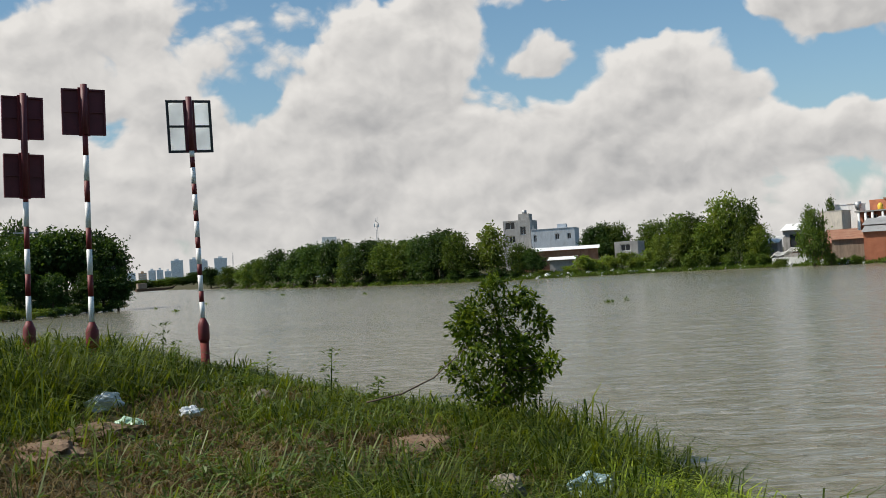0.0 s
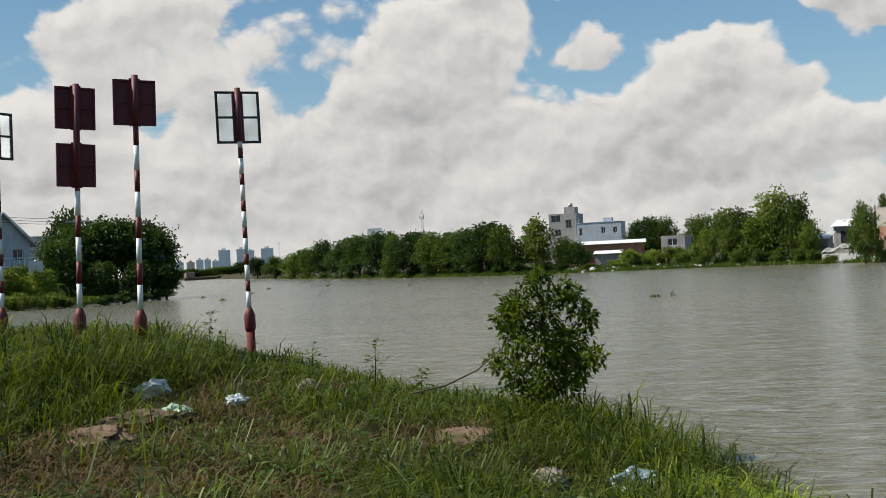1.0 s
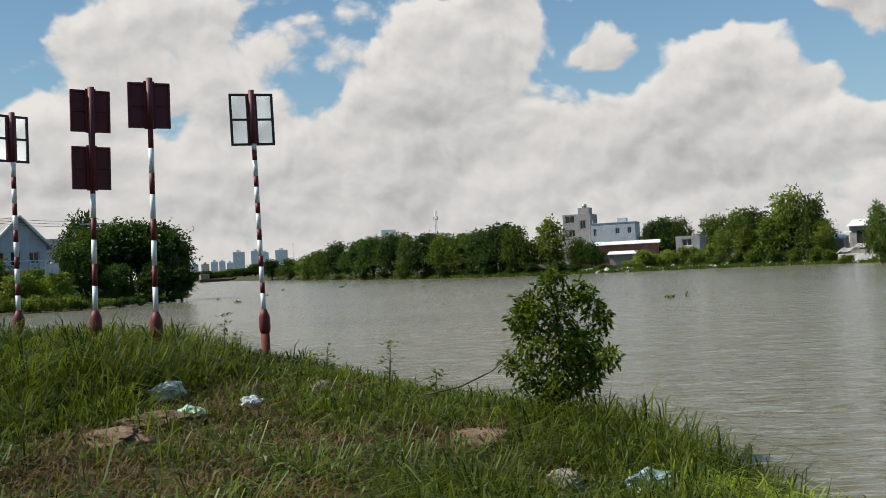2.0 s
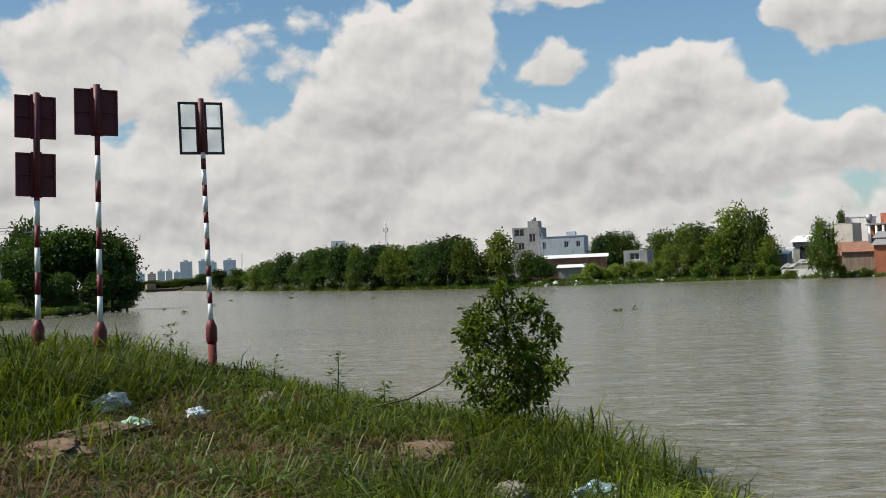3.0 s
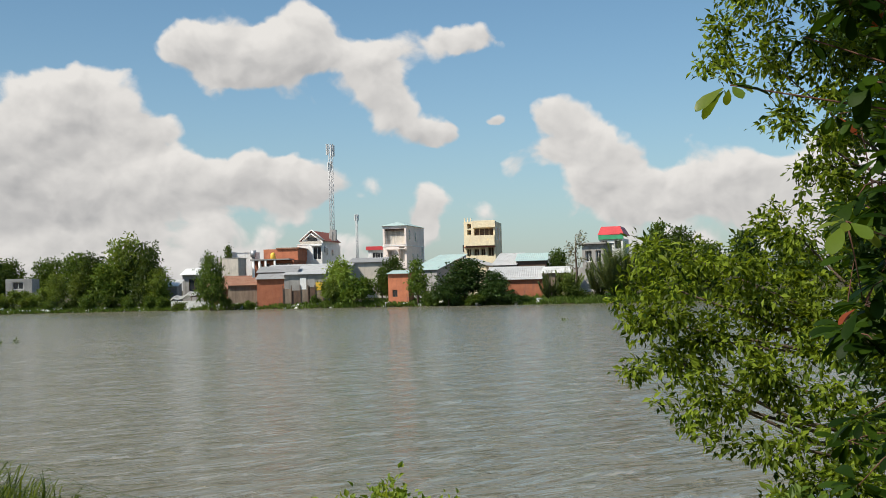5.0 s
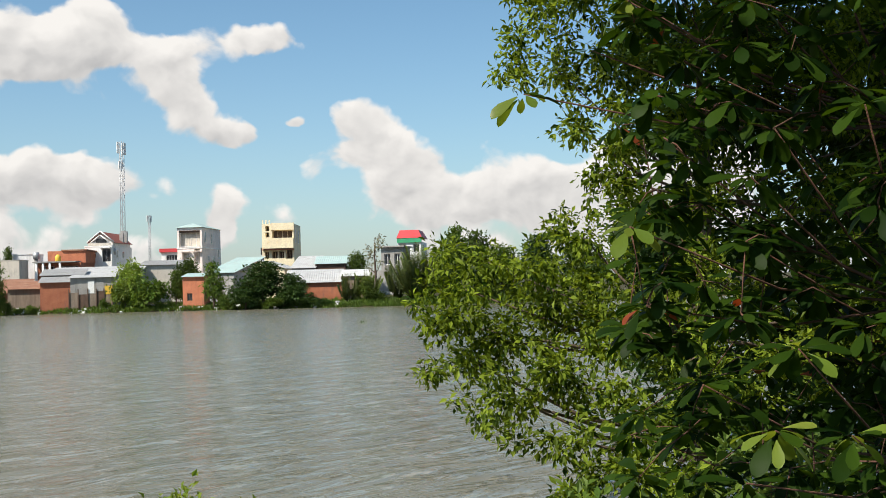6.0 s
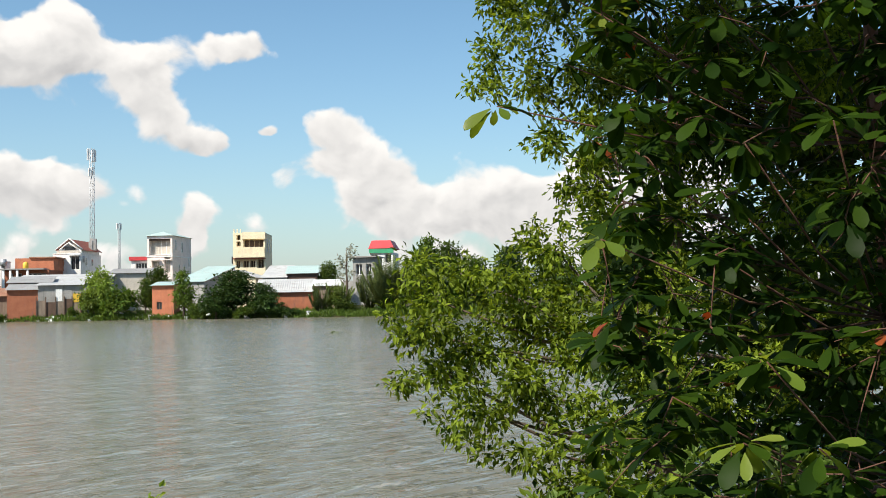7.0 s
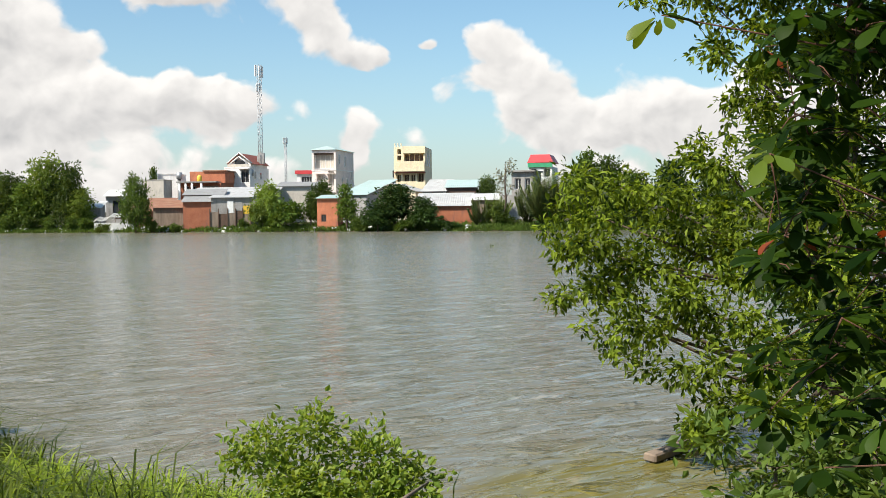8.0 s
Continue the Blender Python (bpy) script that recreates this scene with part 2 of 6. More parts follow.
def water_material():
    mt = bpy.data.materials.new("river_water")
    mt.use_nodes = True
    nt = mt.node_tree
    N, L = nt.nodes.new, nt.links.new
    bsdf = nt.nodes["Principled BSDF"]
    co = N("ShaderNodeTexCoord")

    def ripple(scale, turn, stretch, detail=3.0):
        mp = N("ShaderNodeMapping")
        mp.inputs["Rotation"].default_value = (0, 0, radians(turn))
        mp.inputs["Scale"].default_value = (1, stretch, 1)
        L(co.outputs["Object"], mp.inputs[0])
        n = N("ShaderNodeTexNoise")
        L(mp.outputs[0], n.inputs["Vector"])
        n.inputs["Scale"].default_value, n.inputs["Detail"].default_value = scale, detail
        n.inputs["Roughness"].default_value = 0.55
        n.inputs["Distortion"].default_value = 0.6
        return n.outputs["Fac"]

    bumps = None
    for scale, turn, stretch, reach, strength, lo, hi in ((0.45, 25, 2.8, 0.13, 0.7, 0.2, 0.8), (1.3, 30, 2.8, 0.095, 0.7, 0.52, 0.80), (4.0, 22, 2.4, 0.026, 0.5, 0.50, 0.80)):
        crest = N("ShaderNodeMapRange")
        crest.interpolation_type = "SMOOTHSTEP"
        L(ripple(scale, turn, stretch), crest.inputs["Value"])
        crest.inputs["From Min"].default_value, crest.inputs["From Max"].default_value = lo, hi
        bp = N("ShaderNodeBump")
        bp.inputs["Strength"].default_value, bp.inputs["Distance"].default_value = strength, reach
        L(crest.outputs[0], bp.inputs["Height"])
        if bumps:
            L(bumps, bp.inputs["Normal"])
        bumps = bp.outputs[0]
    L(bumps, bsdf.inputs["Normal"])
    silt = ripple(0.02, 60, 3.0, 5.0)
    r = N("ShaderNodeMapRange")
    L(silt, r.inputs["Value"])
    r.inputs["From Min"].default_value, r.inputs["From Max"].default_value = 0.35, 0.65
    mx = N("ShaderNodeMix")
    mx.data_type = "RGBA"
    L(r.outputs[0], mx.inputs["Factor"])
    mx.inputs["A"].default_value, mx.inputs["B"].default_value = (0.145, 0.138, 0.098, 1), (0.176, 0.166, 0.120, 1)
    # olive patch under the leaning tree: shallow mud plus a painted tree reflection
    near = N("ShaderNodeVectorMath")
    near.operation = "DISTANCE"
    L(co.outputs["Object"], near.inputs[0])
    near.inputs[1].default_value = (6.7, 5.7, 0)
    edge = N("ShaderNodeMath")
    edge.operation = "MULTIPLY_ADD"
    L(ripple(0.9, 10, 1.5, 4.0), edge.inputs[0])
    edge.inputs[1].default_value = 1.6
    L(near.outputs["Value"], edge.inputs[2])
    shoal_and_reflection = N("ShaderNodeMapRange")
    shoal_and_reflection.interpolation_type = "SMOOTHSTEP"
    L(edge.outputs[0], shoal_and_reflection.inputs["Value"])
    shoal_and_reflection.inputs["From Min"].default_value, shoal_and_reflection.inputs["From Max"].default_value = 1.9, 3.1
    shoal_and_reflection.inputs["To Min"].default_value, shoal_and_reflection.inputs["To Max"].default_value = 0.9, 0.0
    bed = N("ShaderNodeMix")
    bed.data_type = "RGBA"
    L(shoal_and_reflection.outputs[0], bed.inputs["Factor"])
    L(mx.outputs["Result"], bed.inputs["A"])
    bed.inputs["B"].default_value = (0.150, 0.128, 0.022, 1)
    L(bed.outputs["Result"], bsdf.inputs["Base Color"])
    bsdf.inputs["Roughness"].default_value = 0.15
    bsdf.inputs["IOR"].default_value = 1.33
    return mt


M = {
    "water": water_material(),
    "soil": material("soil_and_turf", (0.032, 0.044, 0.013), (0.085, 0.064, 0.034), 0.95, 0.9, 14.0, 0.8, reach=0.05, spec=0.2),
    "mud": material("dry_mud", (0.22, 0.15, 0.10), (0.15, 0.10, 0.065), 0.95, 3.0, 30.0, 0.8, spec=0.2),
    "white_paint": material("weathered_white_paint", (0.78, 0.78, 0.77), (0.68, 0.68, 0.66), 0.5, 3.0, 60.0, 0.1, dirt=(0.55, 0.52, 0.48)),
    "red_paint": material("weathered_red_paint", (0.16, 0.011, 0.012), (0.11, 0.009, 0.010), 0.6, 4.0, 60.0, 0.15, dirt=(0.10, 0.018, 0.018)),
    "maroon": material("maroon_primer", (0.125, 0.018, 0.026), (0.090, 0.014, 0.020), 0.6, 3.0, 50.0, 0.15),
    "black": material("black_paint", (0.02, 0.02, 0.022), (0.035, 0.033, 0.032), 0.5, 6.0, 50.0, 0.1),
    "panel": leaf_material("pale_sign_panel", (0.80, 0.82, 0.82), (0.84, 0.85, 0.85), 0.5, 0.75, (1.0, 1.0, 1.0)),
    "orange_rust": material("faded_red_base_paint", (0.19, 0.022, 0.014), (0.14, 0.017, 0.012), 0.8, 4.0, 40.0, 0.2),
    "render_white": material("white_render", (0.80, 0.80, 0.78), (0.70, 0.69, 0.67), 0.85, 0.6, 9.0, 0.15, dirt=(0.50, 0.48, 0.45)),
    "render_grey": material("grey_cement_render", (0.38, 0.37, 0.35), (0.28, 0.27, 0.26), 0.9, 0.7, 9.0, 0.2, dirt=(0.16, 0.15, 0.14)),
    "render_cream": material("cream_render", (0.80, 0.70, 0.48), (0.74, 0.62, 0.42), 0.85, 0.6, 9.0, 0.15, dirt=(0.58, 0.48, 0.36)),
    "render_beige": material("beige_render", (0.56, 0.51, 0.44), (0.47, 0.43, 0.37), 0.85, 0.6, 9.0, 0.15, dirt=(0.3, 0.28, 0.25)),
    "render_pink": material("pinkish_white_render", (0.80, 0.71, 0.66), (0.72, 0.63, 0.58), 0.85, 0.6, 9.0, 0.15, dirt=(0.55, 0.48, 0.44)),
    "render_blue": material("pale_blue_grey_render", (0.50, 0.54, 0.58), (0.42, 0.46, 0.50), 0.85, 0.6, 9.0, 0.15, dirt=(0.3, 0.31, 0.33)),
    "brick": material("orange_brick", (0.46, 0.165, 0.085), (0.36, 0.12, 0.062), 0.9, 1.2, 16.0, 0.4, random=0.2, dirt=(0.24, 0.10, 0.07)),
    "mortar": material("grey_mortar", (0.36, 0.30, 0.25), (0.28, 0.23, 0.19), 0.95, 2.0, 20.0, 0.3),
    "tile_red": material("red_roof_tile", (0.34, 0.10, 0.065), (0.25, 0.075, 0.05), 0.8, 1.5, 14.0, 0.3),
    "red_sheet": material("red_sheet_metal", (0.55, 0.050, 0.055), (0.46, 0.042, 0.045), 0.5, 1.0, 14.0, 0.1),
    "green_sheet": material("green_sheet_metal", (0.05, 0.33, 0.16), (0.04, 0.26, 0.13), 0.5, 1.0, 14.0, 0.1),
    "zinc": material("grey_zinc_sheet", (0.50, 0.50, 0.49), (0.40, 0.40, 0.39), 0.7, 0.5, 12.0, 0.1, metal=0.0, dirt=(0.26, 0.22, 0.19)),
    "zinc_dark": material("dull_grey_sheet", (0.32, 0.32, 0.315), (0.25, 0.25, 0.245), 0.75, 0.5, 12.0, 0.1, metal=0.0, dirt=(0.16, 0.12, 0.09)),
    "teal_sheet": material("pale_teal_sheet", (0.42, 0.55, 0.51), (0.36, 0.47, 0.45), 0.55, 0.5, 12.0, 0.1, dirt=(0.40, 0.42, 0.38)),
    "rust_sheet": material("rusty_sheet_metal", (0.26, 0.11, 0.06), (0.34, 0.19, 0.12), 0.8, 1.0, 12.0, 0.2, dirt=(0.14, 0.07, 0.045)),
    "white_sheet": material("white_roof_sheet", (0.82, 0.82, 0.80), (0.74, 0.74, 0.72), 0.6, 0.7, 12.0, 0.1),
    "tarp": material("pale_grey_tarpaulin", (0.66, 0.66, 0.63), (0.50, 0.50, 0.48), 0.6, 0.9, 10.0, 0.3, dirt=(0.32, 0.31, 0.29)),
    "glass": material("dark_window_glass", (0.022, 0.026, 0.030), (0.045, 0.050, 0.055), 0.08, 0.5, 6.0, 0.0),
    "wood_dark": material("dark_stained_wood", (0.12, 0.070, 0.045), (0.08, 0.046, 0.03), 0.7, 3.0, 30.0, 0.2),
    "timber": material("grey_weathered_wood", (0.26, 0.20, 0.15), (0.17, 0.13, 0.10), 0.9, 3.0, 30.0, 0.4, stretch=(1, 1, 0.15)),
    "bark": material("brown_bark", (0.13, 0.092, 0.065), (0.075, 0.055, 0.040), 0.95, 5.0, 40.0, 0.8, reach=0.03, stretch=(1, 1, 0.3)),
    "bark_red": material("reddish_brown_bark", (0.14, 0.062, 0.038), (0.085, 0.042, 0.028), 0.9, 5.0, 40.0, 0.8, reach=0.02, stretch=(1, 1, 0.3)),
    "steel": material("galvanised_steel", (0.42, 0.43, 0.44), (0.32, 0.33, 0.34), 0.5, 2.0, 20.0, 0.1, metal=0.5),
    "concrete": material("raw_concrete", (0.34, 0.33, 0.31), (0.25, 0.24, 0.225), 0.95, 1.0, 14.0, 0.3, dirt=(0.14, 0.135, 0.12)),
    "stone": material("rubble_stone", (0.25, 0.215, 0.175), (0.16, 0.135, 0.11), 0.95, 3.0, 24.0, 0.6),
    # distance haze is mixed into this pale base colour
    "city": material("haze_painted_tower_render", (0.72, 0.74, 0.75), (0.64, 0.67, 0.69), 0.9, 0.05, 0.4, 0.0),
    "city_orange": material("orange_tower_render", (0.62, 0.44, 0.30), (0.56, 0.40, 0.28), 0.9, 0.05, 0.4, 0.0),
    "yellow": material("yellow_plastic", (0.75, 0.47, 0.05), (0.66, 0.40, 0.04), 0.5, 2.0, 20.0, 0.0),
    "bag_white": material("white_plastic_film", (0.72, 0.75, 0.78), (0.60, 0.63, 0.66), 0.3, 8.0, 60.0, 0.2),
    "bag_teal": material("pale_teal_plastic_film", (0.15, 0.24, 0.25), (0.25, 0.34, 0.36), 0.3, 8.0, 60.0, 0.2),
    "bag_dark_teal": material("dark_teal_plastic", (0.03, 0.11, 0.10), (0.04, 0.15, 0.13), 0.4, 8.0, 60.0, 0.2),
    "bag_green": material("pale_green_plastic_film", (0.36, 0.55, 0.38), (0.50, 0.66, 0.50), 0.3, 8.0, 60.0, 0.2),
    "bag_black": material("black_plastic_film", (0.012, 0.012, 0.014), (0.022, 0.022, 0.025), 0.25, 8.0, 60.0, 0.2),
    "leaf_dark": leaf_material("dark_foliage", (0.022, 0.050, 0.012), (0.056, 0.100, 0.024)),
    "leaf_mid": leaf_material("mid_green_foliage", (0.046, 0.088, 0.014), (0.110, 0.162, 0.028)),
    "leaf_light": leaf_material("yellow_green_foliage", (0.110, 0.172, 0.026), (0.190, 0.250, 0.046)),
    # wide dark-to-bright colour range stands in for shaded and sunlit leaves
    "leaf_near": leaf_material("small_leaf_foliage", (0.014, 0.040, 0.004), (0.260, 0.345, 0.036), 0.45, 0.45, spec=0.12, vary=(0.95, 1.1)),
    "leaf_bush": leaf_material("bank_bush_leaves", (0.018, 0.046, 0.005), (0.135, 0.195, 0.022), 0.45, 0.4, spec=0.12, vary=(0.95, 1.05)),
    "leaf_almond": leaf_material("almond_leaves", (0.010, 0.034, 0.004), (0.062, 0.125, 0.012), 0.5, 0.45, spec=0.1),
    "leaf_lime": leaf_material("lime_leaves", (0.110, 0.175, 0.024), (0.215, 0.265, 0.045), 0.35, 0.45),
    "leaf_red": leaf_material("old_red_leaves", (0.20, 0.045, 0.018), (0.30, 0.09, 0.025), 0.4, 0.4, (1.4, 0.8, 0.5)),
    "leaf_pale": leaf_material("silvery_foliage", (0.20, 0.21, 0.19), (0.34, 0.35, 0.33)),
    "palm": leaf_material("palm_fronds", (0.070, 0.108, 0.028), (0.140, 0.170, 0.052), 0.4, 0.25),
    "grass": leaf_material("river_grass", (0.014, 0.034, 0.003), (0.120, 0.155, 0.018), 0.5, 0.4, spec=0.12, vary=(0.95, 1.05)),
    # yellow-green of its own, brightened in place of stronger sun on this edge
    "grass_bright": leaf_material("bright_shore_grass", (0.150, 0.235, 0.022), (0.330, 0.410, 0.060), 0.5, 0.5, spec=0.1, vary=(1.0, 1.1)),
    "sedge": leaf_material("pale_sedge", (0.080, 0.130, 0.022), (0.190, 0.245, 0.060), 0.45, 0.4, spec=0.25),
    "grass_dry": leaf_material("dry_grass", (0.115, 0.075, 0.030), (0.21, 0.155, 0.070), 0.7, 0.3, (1.2, 1.1, 0.8)),
}


# ---- building tools ----
rng = np.random.default_rng(7)


def bm_object(name, bm, mat):
    me = bpy.data.meshes.new(name)
    bm.to_mesh(me)
    bm.free()
    me.materials.append(mat)
    return new(name, me)


def part(name, bm, mat, parent, label=""):
    ob = bm_object(name, bm, mat)
    ob.parent = parent
    return tagged(ob, label)


def thing(name, label, category, m=None, group=""):
    ob = new(name)
    ob.empty_display_size = 0.3
    if m is not None:
        ob.matrix_world = m
    return tagged(ob, label, category, group)


def array_mesh(name, verts, tris, mat, smooth=False):
    """A mesh object from arrays of corners and triangles."""
    me = bpy.data.meshes.new(name)
    me.vertices.add(len(verts))
    me.vertices.foreach_set("co", np.asarray(verts, np.float32).ravel())
    k = tris.shape[1]
    me.loops.add(tris.size)
    me.loops.foreach_set("vertex_index", tris.astype(np.int32).ravel())
    me.polygons.add(len(tris))
    me.polygons.foreach_set("loop_start", np.arange(0, tris.size, k, dtype=np.int32))
    me.polygons.foreach_set("use_smooth", np.full(len(tris), smooth))
    me.update(calc_edges=True)
    me.validate()
    me.materials.append(mat)
    return new(name, me)


def add_box(bm, x0, x1, y0, y1, z0, z1, bevel=0.0):
    vs = [bm.verts.new((x, y, z)) for z in (z0, z1) for x, y in ((x0, y0), (x1, y0), (x1, y1), (x0, y1))]
    fs = [bm.faces.new([vs[i] for i in f]) for f in ((3, 2, 1, 0), (4, 5, 6, 7), (0, 1, 5, 4), (1, 2, 6, 5), (2, 3, 7, 6), (3, 0, 4, 7))]
    if bevel:
        bmesh.ops.bevel(bm, geom=list({e for f in fs for e in f.edges}), offset=bevel, segments=1, affect="EDGES")
    return vs


def box(x0, x1, y0, y1, z0, z1, bevel=0.0):
    bm = bmesh.new()
    add_box(bm, x0, x1, y0, y1, z0, z1, bevel)
    return bm


def add_tube(bm, pts, radii, segs=8):
    pts = [Vector(p) for p in pts]
    rings = []
    for i, p in enumerate(pts):
        d = (pts[min(i + 1, len(pts) - 1)] - pts[max(i - 1, 0)]).normalized()
        a = d.orthogonal().normalized() if abs(d.z) > 0.95 else d.cross(Vector((0, 0, 1))).normalized()
        b = d.cross(a)
        rings.append([bm.verts.new(p + (a * math.cos(t) + b * math.sin(t)) * radii[i]) for t in [2 * math.pi * k / segs for k in range(segs)]])
    for r0, r1 in zip(rings, rings[1:]):
        for k in range(segs):
            f = bm.faces.new((r0[k], r0[(k + 1) % segs], r1[(k + 1) % segs], r1[k]))
            f.smooth = True
    bm.faces.new(list(reversed(rings[0])))
    bm.faces.new(rings[-1])


def tube(pts, radii, segs=8):
    bm = bmesh.new()
    add_tube(bm, pts, radii, segs)
    bmesh.ops.recalc_face_normals(bm, faces=bm.faces)
    return bm


def unit(v):
    return v / np.maximum(np.linalg.norm(v, axis=-1, keepdims=True), 1e-9)


def leaf_arrays(base, along, up, length, width, folded=True):
    """Leaves as small pointed blades, folded along the rib: corners and triangles."""
    n = len(base)
    along = unit(along)
    side = unit(np.cross(along, up))
    top = np.cross(side, along)
    L, W = length[:, None], width[:, None]
    tip = base + along * L - top * L * 0.12
    left = base + along * L * 0.48 + side * W * 0.5 + top * W * 0.18
    right = base + along * L * 0.48 - side * W * 0.5 + top * W * 0.18
    i = np.arange(n)[:, None]
    if not folded:
        v = np.stack([base, left, tip, right], 1).reshape(-1, 3)
        return v, (i * 4 + np.array([[0, 1, 2, 0, 2, 3]])).reshape(-1, 3)
    rib = base + along * L * 0.5 - top * W * 0.05
    v = np.stack([base, left, tip, right, rib], 1).reshape(-1, 3)
    return v, (i * 5 + np.array([[0, 4, 1, 1, 4, 2, 0, 3, 4, 3, 2, 4]])).reshape(-1, 3)


def clump_leaves(clumps, density, length, width, r, folded=True, droop=0.3):
    """Leaves round clumps (x, y, z, half width, half height): thick outside, ragged, with gaps."""
    allv, allt, start = [], [], 0
    for cx, cy, cz, rw, rh in clumps:
        n = max(8, int(density * rw * (rw + rh)))
        d = unit(r.normal(size=(n, 3)))
        lump = 0.78 + 0.30 * np.sin(d[:, 0] * 5.1 + cx * 3) * np.sin(d[:, 1] * 4.3 + cz) + 0.22 * np.sin(d[:, 2] * 7.0 + cy * 2)
        rad = (r.random(n) ** 0.42) * lump * r.uniform(0.85, 1.18, n)
        p = np.stack([cx + d[:, 0] * rad * rw, cy + d[:, 1] * rad * rw, cz + d[:, 2] * rad * rh], 1)
        along = unit(d + r.normal(size=(n, 3)) * 0.8 + np.array([0, 0, -droop]))
        up = unit(np.array([0, 0, 1.0]) + r.normal(size=(n, 3)) * 0.5)
        s = r.uniform(0.7, 1.3, n)
        v, t = leaf_arrays(p, along, up, length * s, width * s, folded)
        allv.append(v)
        allt.append(t + start)
        start += len(v)
    return np.concatenate(allv), np.concatenate(allt)


def make_tree(name, label, category, m, trunk, radii, clumps, density, length, width, leaf, r, bark="bark", folded=False, droop=0.3, group="", limbs=1):
    """A trunk with limbs to each clump, and a crown of leaves."""
    ob = thing(name, label, category, m, group)
    bm = bmesh.new()
    add_tube(bm, trunk, radii, 8)
    if limbs:
        tp = [Vector(p) for p in trunk]
        for c in clumps[::limbs]:
            e = Vector(c[:3])
            s = min(tp[1:], key=lambda q: (q - e).length + max(0, q.z - e.z) * 3)
            k = radii[tp.index(s)] * (0.55 if limbs == 1 else 0.28)
            mid = s.lerp(e, 0.5) + Vector((r.uniform(-.1, .1), r.uniform(-.1, .1), -0.06)) * (e - s).length
            add_tube(bm, [s, mid, e], [k, k * 0.65, k * 0.25], 5)
    bmesh.ops.recalc_face_normals(bm, faces=bm.faces)
    part("trunk", bm, M[bark], ob)
    v, t = clump_leaves(clumps, density, length, width, r, folded, droop)
    cr = array_mesh("crown", v, t, M[leaf])
    cr.parent = ob
    return ob


# ---- the ground: one sheet with both banks, and the river ----
NEAR_SHORE = [(-3928.86, 1490.11), (-128.29, 81.66), (-41.39, 38.35), (-20.15, 27.7), (-11.88, 24.79), (-6.86, 22.99), (-4.49, 21.29), (-2.34, 18.02),
              (-0.29, 15.07), (1.17, 13.06), (1.95, 11.21), (2.2, 8.87), (3.05, 7.15), (3.75, 5.75), (4.2, 4.4), (5.1, 3.6), (7.18, 3.8), (10.72,
              3.84), (16.58, 3.17), (32.54, -0.06), (91.64, -19.11), (4514.61, -604.42), (4878.9, -3354.35), (-4878.9, -3354.35)]
FAR_SHORE = [(-3881.32, 1679.5), (-113.16, 113.02), (-60.08, 93.57), (-45.56, 93.74), (-37.36, 103.76), (-35.79, 116.36), (-41.18, 134.69), (-68.86,
              185.64), (-147.48, 407.75), (-168.98, 486.85), (-147.03, 489.39), (-135.25, 456.1), (-52.73, 259.87), (-30.22, 204.48), (-10.71,
              164.05), (2.92, 145.95), (14.12, 140.31), (26.36, 135.27), (36.25, 125.8), (45.31, 114.39), (52.56, 104.3), (60.01, 95.79), (67.96,
              83.4), (83.61, 68.48), (124.43, 52.79), (189.34, 36.77), (4422.1, -181.88), (3530.72, 4752.82), (-3530.72, 4752.82)]


def inland(x, y, shore):
    """Metres from the shoreline, positive on the land."""
    p = np.array(shore, float)
    q = np.roll(p, -1, 0)
    best = np.full(x.shape, 1e9)
    inside = np.zeros(x.shape, bool)
    for (ax, ay), (bx, by) in zip(p, q):
        dx, dy = bx - ax, by - ay
        t = np.clip(((x - ax) * dx + (y - ay) * dy) / (dx * dx + dy * dy), 0, 1)
        best = np.minimum(best, np.hypot(x - ax - t * dx, y - ay - t * dy))
        cross = (ay > y) != (by > y)
        inside ^= cross & (x < dx * (y - ay) / (dy if dy else 1e-9) + ax)
    return np.where(inside, best, -best)


def bumpy(x, y):
    return (np.sin(x * 1.9 + 1.3 * np.sin(y * 1.1)) * np.sin(y * 2.3 + x * 0.4) + 0.6 * np.sin(x * 4.7 + y * 3.1) * np.sin(y * 5.3 - x)) * 0.5


def height(x, y):
    x, y = np.asarray(x, float), np.asarray(y, float)
    s = inland(x, y, NEAR_SHORE) + 0.22 * bumpy(x * 0.8, y * 0.8)
    near = 0.50 * (1 - np.exp(-np.maximum(s, 0) / 0.7)) + 0.32 * (1 - np.exp(-np.maximum(s, 0) / 4.0))
    near += 0.30 * np.exp(-((x + 9) / 6) ** 2 - ((y - 16.7) / 6) ** 2) + 0.05 * bumpy(x, y) * np.clip(s, 0, 1)
    f = inland(x, y, FAR_SHORE) + 0.8 * bumpy(x * 0.25, y * 0.25)
    far = 0.55 * (1 - np.exp(-np.maximum(f, 0) / 1.5)) + 0.6 * (1 - np.exp(-np.maximum(f, 0) / 25.0))
    bed = np.maximum(np.maximum(s * 0.45, f * 0.3), -1.5)
    return np.where(s > 0, near, np.where(f > 0, far, bed))


def ground_at(x, y):
    return float(height(np.array([x]), np.array([y]))[0])


